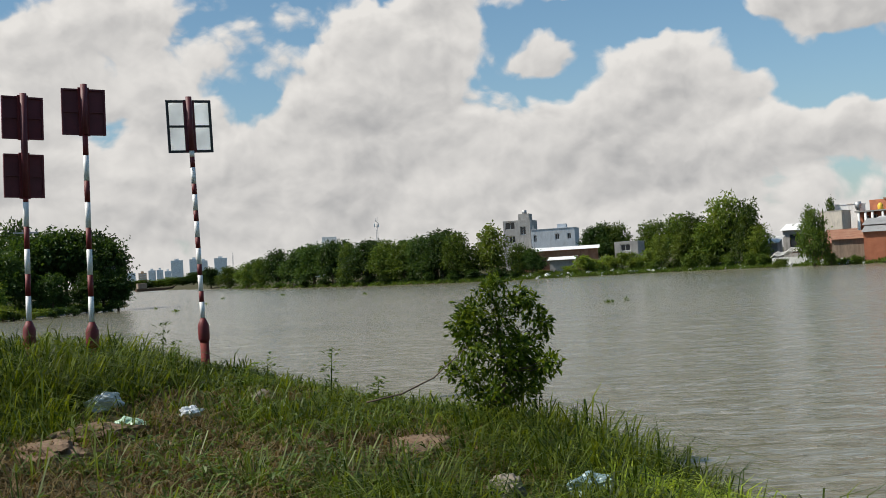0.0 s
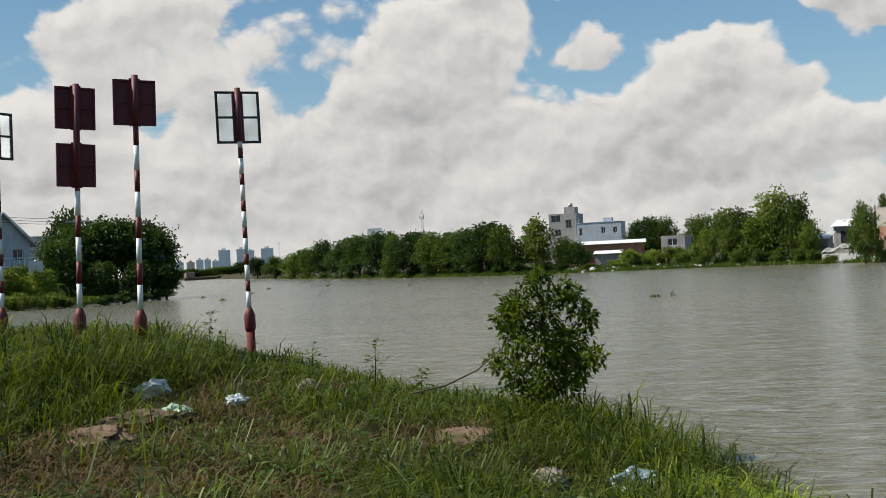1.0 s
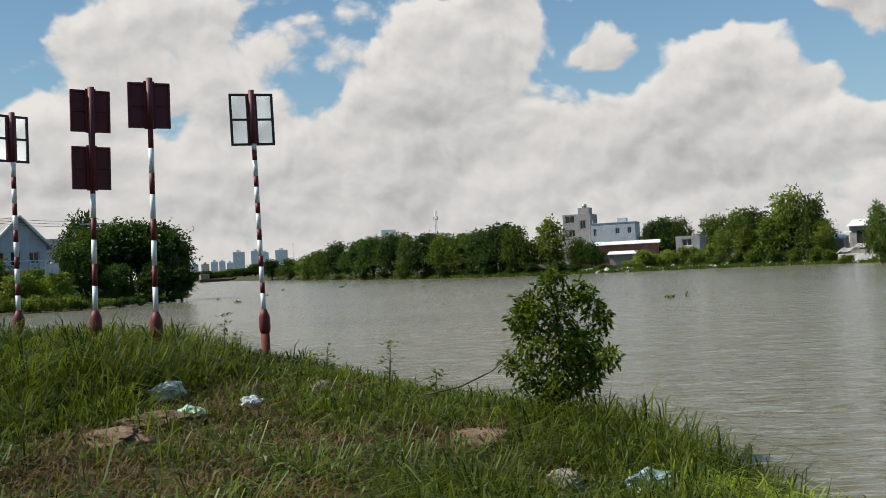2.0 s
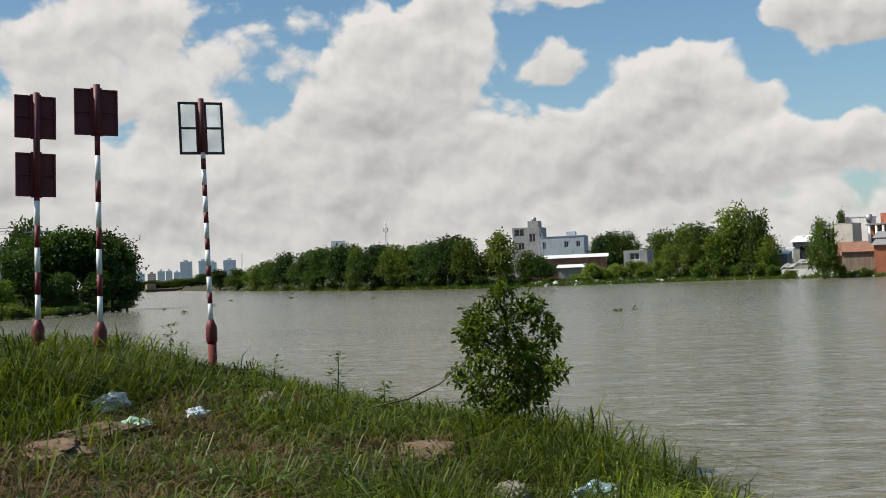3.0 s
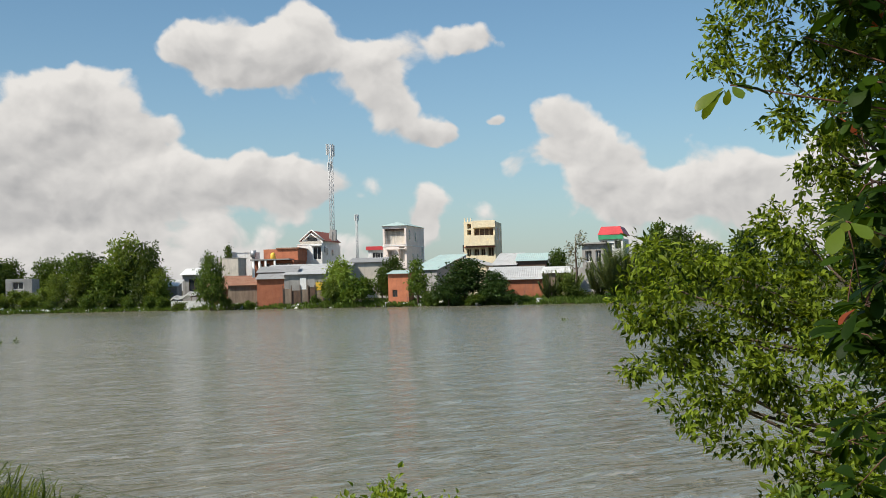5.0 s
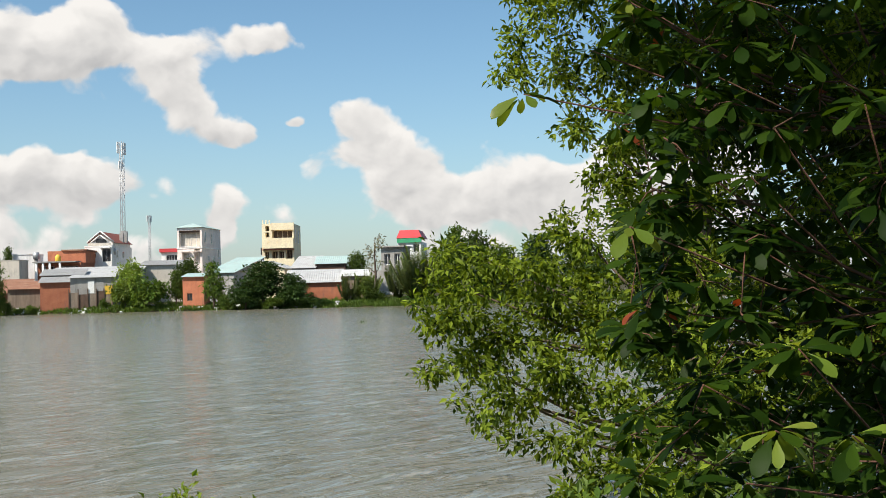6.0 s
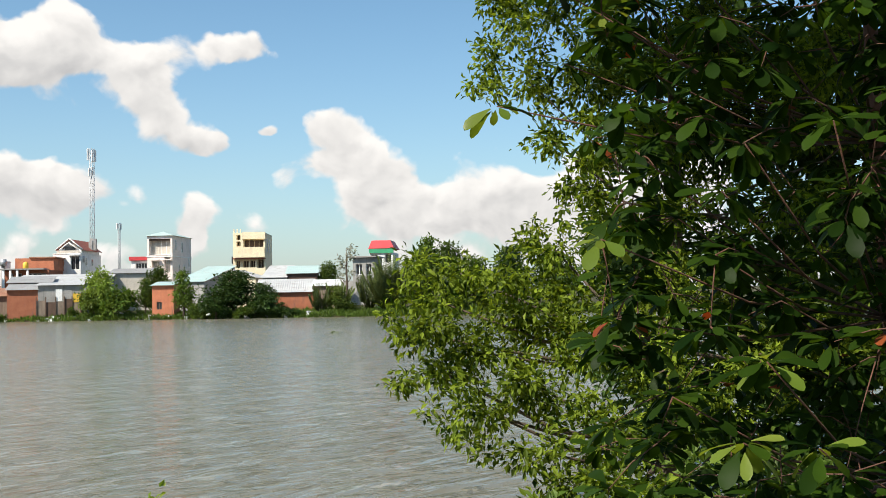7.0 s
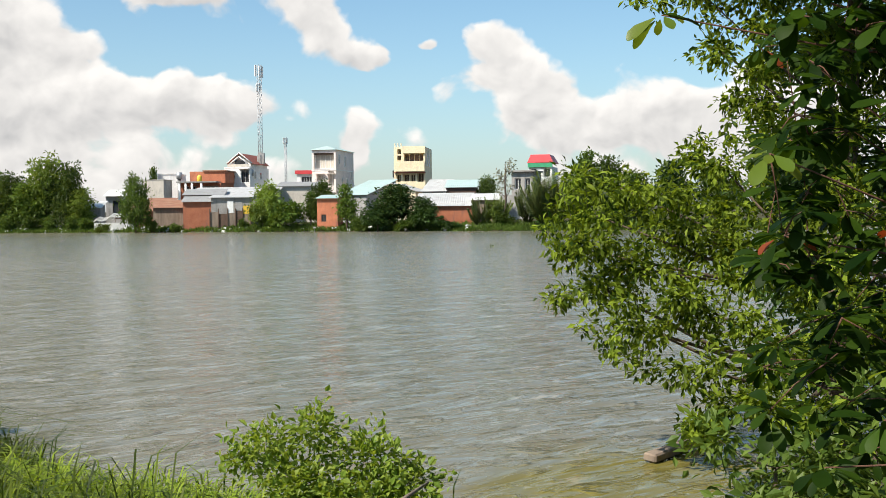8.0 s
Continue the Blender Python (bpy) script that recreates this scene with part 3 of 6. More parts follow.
def build_ground():
    turn = np.concatenate([np.linspace(-100, 60, 480), np.linspace(60, 260, 140)[1:-1]])
    ring = np.concatenate([np.linspace(0.4, 24, 130), np.geomspace(24.3, 260, 150)[1:], np.geomspace(270, 3600, 24)])
    a, r = np.meshgrid(np.radians(turn), ring, indexing="ij")
    x, y = -np.sin(a) * r, np.cos(a) * r
    z = height(x, y)
    v = np.stack([x, y, z], -1).reshape(-1, 3)
    na, nr = len(turn), len(ring)
    i, j = np.meshgrid(np.arange(na), np.arange(nr - 1), indexing="ij")
    k = (i + 1) % na
    quads = np.stack([i * nr + j, i * nr + j + 1, k * nr + j + 1, k * nr + j], -1).reshape(-1, 4)
    centre = len(v)
    v = np.concatenate([v, [[0, 0, ground_at(0, 0)]]])
    g = array_mesh("ground", v, quads[:, ::-1], M["soil"], True)
    bm = bmesh.new()
    bm.from_mesh(g.data)
    bm.verts.ensure_lookup_table()
    for q in range(na):
        bm.faces.new((bm.verts[centre], bm.verts[((q + 1) % na) * nr], bm.verts[q * nr]))
    bmesh.ops.recalc_face_normals(bm, faces=bm.faces)
    bm.to_mesh(g.data)
    bm.free()
    tagged(g, "earth river banks with turf and bare soil", "ground", kind="structure")
    bm = bmesh.new()
    bmesh.ops.create_circle(bm, cap_ends=True, segments=96, radius=3400)
    w = bm_object("water", bm, M["water"])
    tagged(w, "murky grey-brown river with small wind ripples", "river", kind="structure")


build_ground()


# ---- houses and sheds over the river ----
def facing(az, d, twist=0.0, z=None):
    x, y = polar(az, d)
    z = ground_at(x, y) - 0.1 if z is None else z
    return pose(x, y, z, 0, 0, az * SPREAD + twist)


def lot(az, d, twist=0.0, size=1.0):
    """A building plot by unscaled bearing and distance, fitted to the camera's view: its matrix, and the height of its
    ground.
    """
    x, y = -math.sin(radians(az)) * d, math.cos(radians(az)) * d
    z = ground_at(x, y) - 0.1
    return pose(x, y, z, 0, 0, az + twist) @ Matrix.Diagonal((size, size, size, 1)), z


def holed_front(W, H, holes, depth):
    """A front wall at y = 0 with openings cut through it to the given depth."""
    bm = bmesh.new()
    xs = sorted({-W / 2, W / 2, *[h[0] for h in holes], *[h[1] for h in holes]})
    zs = sorted({0.0, H, *[h[2] for h in holes], *[h[3] for h in holes]})

    def quad(*c):
        bm.faces.new([bm.verts.new(p) for p in c])
    for x0, x1 in zip(xs, xs[1:]):
        for z0, z1 in zip(zs, zs[1:]):
            cx, cz = (x0 + x1) / 2, (z0 + z1) / 2
            if not any(h[0] < cx < h[1] and h[2] < cz < h[3] for h in holes):
                quad((x0, 0, z0), (x1, 0, z0), (x1, 0, z1), (x0, 0, z1))
    for x0, x1, z0, z1 in holes:
        for p, q in (((x0, z0), (x1, z0)), ((x1, z0), (x1, z1)), ((x1, z1), (x0, z1)), ((x0, z1), (x0, z0))):
            quad((p[0], 0, p[1]), (p[0], depth, p[1]), (q[0], depth, q[1]), (q[0], 0, q[1]))
    return bm


def window(parent, x0, x1, z0, z1, y, frame_mat="white_paint", bars=1, glass="glass"):
    w = part("window", box(x0, x1, y, y + 0.05, z0, z1), M[glass], parent, "dark window pane")
    bm = bmesh.new()
    t = 0.07
    for a in ((x0, x1, z0, z0 + t), (x0, x1, z1 - t, z1), (x0, x0 + t, z0 + t, z1 - t), (x1 - t, x1, z0 + t, z1 - t)):
        add_box(bm, a[0], a[1], y - 0.05, y - 0.004, a[2], a[3])
    for k in range(bars):
        c = x0 + (x1 - x0) * (k + 1) / (bars + 1)
        add_box(bm, c - 0.03, c + 0.03, y - 0.045, y - 0.006, z0 + t, z1 - t)
    part("frame", bm, M[frame_mat], w)
    return w


def side_window(parent, W, y0, y1, z0, z1):
    w = part("window", box(W / 2 - 0.02, W / 2 + 0.03, y0, y1, z0, z1), M["glass"], parent, "dark window pane")
    bm = bmesh.new()
    for a in ((y0 - 0.08, y1 + 0.08, z0 - 0.08, z0), (y0 - 0.08, y1 + 0.08, z1, z1 + 0.08), (y0 - 0.08, y0, z0, z1), (y1, y1 + 0.08, z0, z1)):
        add_box(bm, W / 2 + 0.004, W / 2 + 0.06, a[0], a[1], a[2], a[3])
    part("frame", bm, M["render_white"], w)


def block_house(name, label, m, W, D, H, wall, holes=(), sides=(), deep=0.3, parapet=0.0, glass="glass", frame_mat="white_paint"):
    """A flat-roofed house: front with openings, the other walls, a roof slab, windows."""
    ob = thing(name, label, "house", m)
    bm = holed_front(W, H, holes, deep)
    add_box(bm, -W / 2, W / 2, deep, D, 0, H)
    for s in (-1, 1):
        bm.faces.new([bm.verts.new(p) for p in ((s * W / 2, 0, 0), (s * W / 2, deep, 0), (s * W / 2, deep, H), (s * W / 2, 0, H))])
    bm.faces.new([bm.verts.new(p) for p in ((-W / 2, 0, H), (W / 2, 0, H), (W / 2, deep, H), (-W / 2, deep, H))])
    part("wall", bm, M[wall], ob)
    for x0, x1, z0, z1 in holes:
        window(ob, x0, x1, z0, z1, deep - 0.08, frame_mat, 1 if x1 - x0 < 2.2 else 3, glass)
    for y0, y1, z0, z1 in sides:
        side_window(ob, W, y0, y1, z0, z1)
    if parapet:
        bm = bmesh.new()
        for a in ((-W / 2 - .08, W / 2 + .08, -.08, .12), (-W / 2 - .08, W / 2 + .08, D - .12, D + .08), (-W / 2 - .08, -W / 2 + .12, .12, D - .12), (W / 2 - .12, W / 2 + .08, .12, D - .12)):
            add_box(bm, *a, H + 0.003, H + parapet)
        part("parapet", bm, M[wall], ob)
    return ob


def sheet_roof(x0, x1, y0, y1, z0, z1, pitch=0.25, deep=0.035, thick=0.02):
    """A corrugated sheet that rises from y0 to y1."""
    n = max(4, int((x1 - x0) / pitch * 2))
    xs = np.linspace(x0, x1, n + 1)
    v, t = [], []
    for k, x in enumerate(xs):
        o = deep * (k % 2)
        for y, z in ((y0, z0), (y1, z1)):
            v += [(x, y, z + o + thick), (x, y, z + o)]
    for k in range(n):
        a, b = k * 4, k * 4 + 4
        t += [(a, b, b + 2, a + 2), (a + 1, a + 3, b + 3, b + 1), (a, a + 1, b + 1, b), (a + 2, b + 2, b + 3, a + 3)]
    bm = bmesh.new()
    vs = [bm.verts.new(p) for p in v]
    for f in t:
        bm.faces.new([vs[i] for i in f])
    for f in ((0, 2, 3, 1), (n * 4, n * 4 + 1, n * 4 + 3, n * 4 + 2)):
        bm.faces.new([vs[i] for i in f])
    return bm


def shed(name, label, m, W, D, h0, h1, wall, roof, over=0.3, holes=(), sides=()):
    """A lean-to shed: walls, and a corrugated roof that rises to the back."""
    ob = thing(name, label, "shed", m)
    bm = holed_front(W, h0, holes, 0.15)
    vs = [bm.verts.new(p) for p in ((-W / 2, 0.15, 0), (W / 2, 0.15, 0), (W / 2, 0.15, h0), (-W / 2, 0.15, h0), (-W / 2, D, 0), (W / 2, D, 0), (W / 2, D, h1), (-W / 2, D, h1))]
    for f in ((0, 1, 2, 3), (5, 4, 7, 6), (1, 5, 6, 2), (4, 0, 3, 7), (3, 2, 6, 7)):
        bm.faces.new([vs[i] for i in f])
    for s in (-1, 1):
        bm.faces.new([bm.verts.new(p) for p in ((s * W / 2, 0, 0), (s * W / 2, 0.15, 0), (s * W / 2, 0.15, h0), (s * W / 2, 0, h0))])
    part("wall", bm, M[wall], ob)
    k = (h1 - h0) / D
    part("roof", sheet_roof(-W / 2 - over, W / 2 + over, -over * 1.5, D + over, h0 - k * over * 1.5 + 0.03, h1 + k * over + 0.03), M[roof], ob)
    for x0, x1, z0, z1 in holes:
        window(ob, x0, x1, z0, z1, 0.10, "wood_dark", 1)
    return ob


def gable_roof(W, D, z0, rise_, over=0.4, thick=0.12):
    """Two slopes with the ridge running away from the front."""
    bm = bmesh.new()
    for s in (-1, 1):
        e = s * (W / 2 + over)
        ez = z0 - rise_ * over / (W / 2)
        a = [(0, -over, z0 + rise_), (e, -over, ez), (e, D + over, ez), (0, D + over, z0 + rise_)]
        top = [bm.verts.new((p[0], p[1], p[2] + thick)) for p in a]
        low = [bm.verts.new(p) for p in a]
        bm.faces.new(top if s > 0 else top[::-1])
        bm.faces.new(low[::-1] if s > 0 else low)
        for i in range(4):
            j = (i + 1) % 4
            bm.faces.new((top[i], low[i], low[j], top[j]))
    bmesh.ops.recalc_face_normals(bm, faces=bm.faces)
    return bm


def gable_wall(W, z0, rise_, y, t=0.2):
    bm = bmesh.new()
    f = [bm.verts.new(p) for p in ((-W / 2, y, z0), (W / 2, y, z0), (0, y, z0 + rise_))]
    b = [bm.verts.new(p) for p in ((-W / 2, y + t, z0), (W / 2, y + t, z0), (0, y + t, z0 + rise_))]
    bm.faces.new(f)
    bm.faces.new(b[::-1])
    for i in range(3):
        j = (i + 1) % 3
        bm.faces.new((f[i], b[i], b[j], f[j]))
    bmesh.ops.recalc_face_normals(bm, faces=bm.faces)
    return bm


def top_z(el, d, az):
    x, y = polar(az, d)
    return rise(el, d) - (ground_at(x, y) - 0.1)


def build_village():
    """The riverside village, placed to fit the camera's view: houses behind, sheds along the water."""
    m, g = lot(-24.82, 150, -18, 0.58)
    H = (8.43 - g) / 0.58
    ob = block_house("white_house", "white rendered house with a tiled gable roof and glazed front", m, 6.4, 16, H, "render_white",
                     holes=[(-2.2, -0.6, H - 2.6, H - 1.7), (0.9, 2.9, H - 3.6, H - 0.5), (-2.4, -1.0, 1.6, 3.0), (0.6, 2.0, 1.6, 3.0)], sides=[(3.5, 4.6, H - 2.6, H - 0.8), (8.0, 9.4, H - 2.6, H - 1.0)], deep=0.5, parapet=0.2)
    part("upper_wall", box(-2.4, 2.9, 1.6, 15.6, H + 0.004, H + 1.3), M["render_white"], ob)
    bm = gable_wall(5.4, H + 1.3, 2.2, 0.9)
    bmesh.ops.translate(bm, verts=bm.verts, vec=(0.25, 0.75, 0))
    part("gable", bm, M["render_beige"], ob, "beige gable wall")
    bm = gable_roof(5.4, 13.8, H + 1.3, 2.2, 0.5)
    bmesh.ops.translate(bm, verts=bm.verts, vec=(0.25, 1.6, 0))
    part("roof", bm, M["tile_red"], ob, "red clay tile roof")
    for drop, y in ((0.0, 0.95), (0.95, 0.75)):
        bm = bmesh.new()
        for q in (-1, 1):
            add_tube(bm, [(0.25, y, H + 3.72 - drop), (0.25 + q * (3.2 - drop), y, H + 1.12 - drop * 0.1)], [0.15, 0.15], 6)
        part("barge_board", bm, M["white_paint"], ob)
    part("balcony_wall", box(-2.5, 2.9, 0.30, 0.42, H + 0.21, H + 0.9), M["render_beige"], ob, "beige balcony wall")
    part("attic_window", box(-1.0, 1.5, 1.50, 1.58, H + 0.7, H + 1.9), M["glass"], ob, "dark attic opening")
    part("canopy", box(0.5, 3.1, -0.9, -0.004, H - 0.35, H - 0.15), M["white_paint"], ob)
    for k, (x, y, z) in enumerate(((3.0, 9.0, 2.2), (3.3, 11.0, 2.8), (2.2, 12.5, 3.0))):
        part("roof_frame", box(x - 0.7, x + 0.2, y, y + 0.9, H + 1.31, H + 1.31 + z), M["zinc_dark" if k % 2 else "render_grey"], ob)
    part("water_tank", tube([(3.0, 2.0, H - 1.9), (3.0, 2.0, H - 0.6), (3.0, 2.0, H - 0.3)], [0.55, 0.55, 0.2], 12), M["steel"], ob, "steel water tank")
    m, g = lot(-29.47, 156, -18, 0.95)
    H = (11.26 - g) / 0.95
    ob = block_house("tall_house", "tall narrow pinkish-white house with an open loggia under a hipped roof", m, 3.9, 9.8, H, "render_pink",
                     holes=[(-1.65, 1.65, H - 2.9, H - 0.45), (-1.2, -0.1, H - 5.3, H - 3.9), (0.7, 1.6, H - 5.6, H - 3.3), (-1.2, 1.2, 1.0, 3.0)],
                     sides=[(1.4, 1.9, H - 2.2, H - 0.7), (4.6, 5.1, H - 2.4, H - 0.9), (8.2, 8.7, H - 4.6, H - 3.2), (3.0, 3.5, H - 5.6, H - 4.4), (5.6, 6.1, H - 5.6, H - 4.4)], deep=0.9, glass="render_beige")
    part("balustrade", box(-1.75, 1.75, -0.12, -0.004, H - 3.0, H - 2.9), M["render_pink"], ob)
    part("lintel_strip", box(-1.6, 1.6, 0.2, 0.6, H - 0.75, H - 0.46), M["wood_dark"], ob, "dark strip under the lintel")
    part("band", box(-2.02, 2.02, -0.1, 9.9, H - 3.22, H - 3.06), M["white_paint"], ob)
    for x in (-0.65, 1.15):
        part("canopy", box(x - 0.75, x + 0.75, -0.6, -0.11, H - 3.72, H - 3.6), M["render_pink"], ob)
    bm = bmesh.new()
    c = [bm.verts.new(p) for p in ((-2.2, -0.3, H + 0.004), (2.2, -0.3, H + 0.004), (2.2, 10.1, H + 0.004), (-2.2, 10.1, H + 0.004))]
    e = [bm.verts.new(p) for p in ((0, 1.9, H + 0.75), (0, 7.9, H + 0.75))]
    for f in ((c[3], c[2], c[1], c[0]), (c[0], c[1], e[0]), (c[1], c[2], e[1], e[0]), (c[2], c[3], e[1]), (c[3], c[0], e[0], e[1])):
        bm.faces.new(f)
    part("roof", bm, M["teal_sheet"], ob, "pale green sheet roof")
    m, g = lot(-34.15, 146, -8, 0.98)
    H = (11.02 - g) / 0.98
    ob = block_house("cream_house", "cream three-storey house with a deep top balcony", m, 4.5, 8.0, H, "render_cream",
                     holes=[(-0.8, 2.0, H - 2.1, H - 0.95), (-1.75, -1.2, H - 1.9, H - 1.2), (-1.75, -1.2, H - 1.0, H - 0.3), (-1.9, -1.3, H - 4.9, H - 3.9), (-0.9, -0.1, H - 4.9, H - 3.9), (0.1, 0.8, H - 4.9, H - 3.9), (1.1, 2.0, H - 5.0, H - 3.7)],
                     sides=[(1.6, 2.3, H - 2.6, H - 0.9), (4.6, 5.3, H - 2.6, H - 0.9)], deep=0.9, frame_mat="render_cream", glass="wood_dark")
    bm = holed_front(4.3, 1.25, [(-1.5, -1.22, 0.5, 0.78), (-0.2, 0.08, 0.5, 0.78), (1.1, 1.38, 0.5, 0.78)], 0.15)
    bmesh.ops.translate(bm, verts=bm.verts, vec=(0.1, -0.85, H - 3.3))
    part("balcony_parapet", bm, M["render_cream"], ob)
    part("balcony_slab", box(-2.05, 2.25, -0.85, -0.004, H - 3.5, H - 3.302), M["render_cream"], ob)
    for x in (-2.05, 2.1):
        part("balcony_end", box(x, x + 0.15, -0.68, -0.004, H - 3.298, H - 2.06), M["render_cream"], ob)
    part("canopy", box(-2.2, 2.3, -0.7, -0.004, H - 3.72, H - 3.6), M["tile_red"], ob)
    part("air_conditioner", box(-2.55, -2.27, 0.5, 1.3, H - 4.3, H - 3.3, 0.03), M["black"], ob, "dark air conditioner box")
    part("cornice", box(-0.95, 2.3, -0.25, -0.004, H - 0.9, H + 0.1), M["render_cream"], ob)
    for k in range(3):
        part("roof_post", box(-2.2 + k * 0.45, -2.06 + k * 0.45, 0.2, 0.34, H + 0.004, H + 0.55), M["render_cream"], ob)
    m, g = lot(-41.31, 148, -8, 0.92)
    H = (8.13 - g) / 0.92
    ob = block_house("red_roofed_house", "white house with a red sheet roof and a green band", m, 3.6, 7, H, "render_white",
                     holes=[(-1.6, -0.6, H - 1.5, H - 0.3), (0.5, 1.5, H - 1.6, H - 0.3)], deep=0.6)
    part("band", box(-1.9, 1.9, -0.25, -0.004, H - 0.1, H + 0.6), M["green_sheet"], ob, "green fascia band")
    bm = bmesh.new()
    lo = [bm.verts.new(p) for p in ((-2.0, -0.3, H + 0.61), (2.0, -0.3, H + 0.61), (2.0, 7.2, H + 0.61), (-2.0, 7.2, H + 0.61))]
    hi = [bm.verts.new(p) for p in ((-1.6, 0.9, H + 1.9), (1.3, 0.9, H + 1.9), (1.3, 6.2, H + 1.9), (-1.6, 6.2, H + 1.9))]
    bm.faces.new(lo[::-1])
    bm.faces.new(hi)
    for i in range(4):
        j = (i + 1) % 4
        bm.faces.new((lo[i], lo[j], hi[j], hi[i]))
    part("roof", bm, M["red_sheet"], ob, "red sheet roof")
    m, g = lot(-40.33, 132, -12, 1.0)
    H = 6.89 - g
    ob = block_house("unfinished_house", "bare grey concrete house with empty window openings", m, 2.8, 5, H, "concrete", holes=[(-1.0, -0.2, H - 2.2, H - 0.8), (0.3, 1.0, H - 2.2, H - 0.8)], deep=0.4)
    part("roof_slab", box(-1.8, 1.7, -0.5, 5.2, H + 0.004, H + 0.18), M["concrete"], ob)
    part("lower_wall", box(-2.6, 1.6, -1.6, -0.004, 0, H - 2.9), M["render_grey"], ob)
    m, g = lot(-28.47, 168, -10, 0.78)
    H = (8.11 - g) / 0.78
    ob = block_house("low_house", "low white house with a red roof edge", m, 3.6, 7, H, "render_white", holes=[(-0.9, 1.3, H - 1.8, H - 0.5)], deep=0.5)
    part("roof", box(-2.1, 2.1, -0.4, 7.2, H + 0.003, H + 0.75), M["red_sheet"], ob, "red sheet roof edge")
    m, g = lot(-20.42, 141, -20, 0.64)
    block_house("grey_building", "plain beige-grey building with blank walls", m, 4.6, 5.0, (6.49 - g) / 0.64, "render_beige", parapet=0.1)
    m, g = lot(-21.22, 150, -12, 1.0)
    block_house("white_annex", "narrow white annex behind the grey building", m, 2.9, 5, 7.51 - g, "render_white", parapet=0.12)
    m, g = lot(-22.88, 143, -14, 1.05)
    H = (6.17 - g) / 1.05
    ob = block_house("brick_house", "unfinished orange brick house with a columned veranda", m, 5.2, 8, H, "brick", holes=[(-2.2, -1.5, H - 1.7, H - 0.4), (-1.2, -0.5, H - 1.7, H - 0.4), (-0.1, 2.3, H - 1.7, H - 0.4)], deep=1.0)
    part("roof_slab", box(-2.9, 2.2, -0.9, 2.0, H + 0.004, H + 0.16), M["concrete"], ob)
    part("upper_wall", box(-1.9, 2.7, 2.2, 7.8, H + 0.004, H + 1.5), M["brick"], ob)
    part("upper_slab", box(-0.2, 2.9, 2.0, 7.9, H + 1.504, H + 1.66), M["rust_sheet"], ob)
    for x in (-2.5, -1.7, -0.9, 0.3):
        part("column", tube([(x, -0.7, 0), (x, -0.7, H)], [0.15, 0.15], 8), M["white_paint"], ob)
    t = thing("water_tank", "yellow plastic water tank on the brick house's roof", "water tank", m @ pose(-0.2, 0.4, H + 0.17))
    part("tank", tube([(0, 0, 0), (0, 0, 0.05), (0, 0, 0.6), (0, 0, 0.75), (0, 0, 0.85)], [0.30, 0.33, 0.33, 0.22, 0.10], 14), M["yellow"], t)
    for az, z, d in ((-21.79, 7.66, 146), (-20.51, 7.95, 152)):
        m, g = lot(az, d)
        t = thing("water_tank", "steel water tank on a thin stand above the roofs", "water tank", m, "rooftop tanks")
        part("tank", tube([(0, 0, z - g - 0.9), (0, 0, z - g)], [0.4, 0.4], 12), M["steel"], t)
        part("stand", tube([(0, 0, 0), (0, 0, z - g - 0.902)], [0.3, 0.25], 6), M["concrete"], t)
    # name, label, bearing, distance, twist, width, depth, eave, back, wall, roof
    rows = [
        ("brick_shed", "bare orange brick shed standing at the water", -22.69, 122.5, -6, 3.2, 3.0, 3.45, 4.02, "brick", "zinc_dark"),
        ("concrete_shed", "stained concrete shed with a long grey sheet roof", -24.49, 122, -4, 4.6, 4.0, 3.88, 4.20, "concrete", "zinc"),
        ("long_shed", "low shed with a long grey sheet roof", -24.40, 128, -14, 10.5, 5.5, 4.17, 5.24, "render_grey", "zinc"),
        ("dark_shed", "low shed with a dull dark sheet roof", -23.04, 126.5, -6, 4.6, 4.0, 4.28, 4.98, "concrete", "zinc_dark"),
        ("rusty_shed", "low shack with a rusty sheet roof", -21.22, 126, -8, 3.6, 4.5, 2.82, 3.67, "timber", "rust_sheet"),
        ("maroon_shed", "low shack with a dark maroon roof", -20.71, 131, -8, 3.2, 4.0, 3.21, 3.97, "wood_dark", "rust_sheet"),
        ("small_brick_shed", "small orange brick shed with a teal roof", -29.62, 115.5, -14, 2.3, 2.6, 3.62, 3.97, "brick", "teal_sheet"),
        ("teal_shed", "shed with a pale teal sheet roof", -31.03, 124, -28, 3.6, 8.0, 4.10, 5.97, "render_grey", "teal_sheet"),
        ("silver_shed", "brick shed with a pale silver sheet roof", -36.03, 115, -2, 6.2, 8.0, 2.65, 4.11, "brick", "zinc"),
        ("pale_shed", "shed with a pale weathered sheet roof", -35.47, 126, -10, 2.8, 6.0, 4.47, 5.95, "render_grey", "zinc"),
        ("upper_shed", "shed with a pale teal roof set behind", -36.95, 126, -4, 3.6, 4.0, 4.91, 5.82, "wood_dark", "teal_sheet"),
        ("back_shed", "low grey shed behind the bushes", -28.03, 132, -6, 5.2, 6.0, 5.34, 6.00, "render_beige", "zinc_dark"),
        ("low_shack", "low shack patched with boards and pale sheets", -38.24, 116, -6, 3.0, 3.0, 3.28, 3.93, "timber", "tarp"),
    ]
    for name, label, az, d, tw, W, D, z0, z1, wall, roof in rows:
        m, g = lot(az, d, tw)
        holes = [(-W * 0.3, -W * 0.05, 0.9, 1.7)] if name in ("teal_shed", "upper_shed", "small_brick_shed") else ()
        shed(name, label, m, W, D, z0 - g, max(z1 - g, z0 - g + 0.15), wall, roof, over=0.2, holes=holes)
    m, g = lot(-24.40, 121.6, -4)
    ob = thing("patched_fence", "fence of mismatched sheets and posts before the concrete shed", "fence", m)
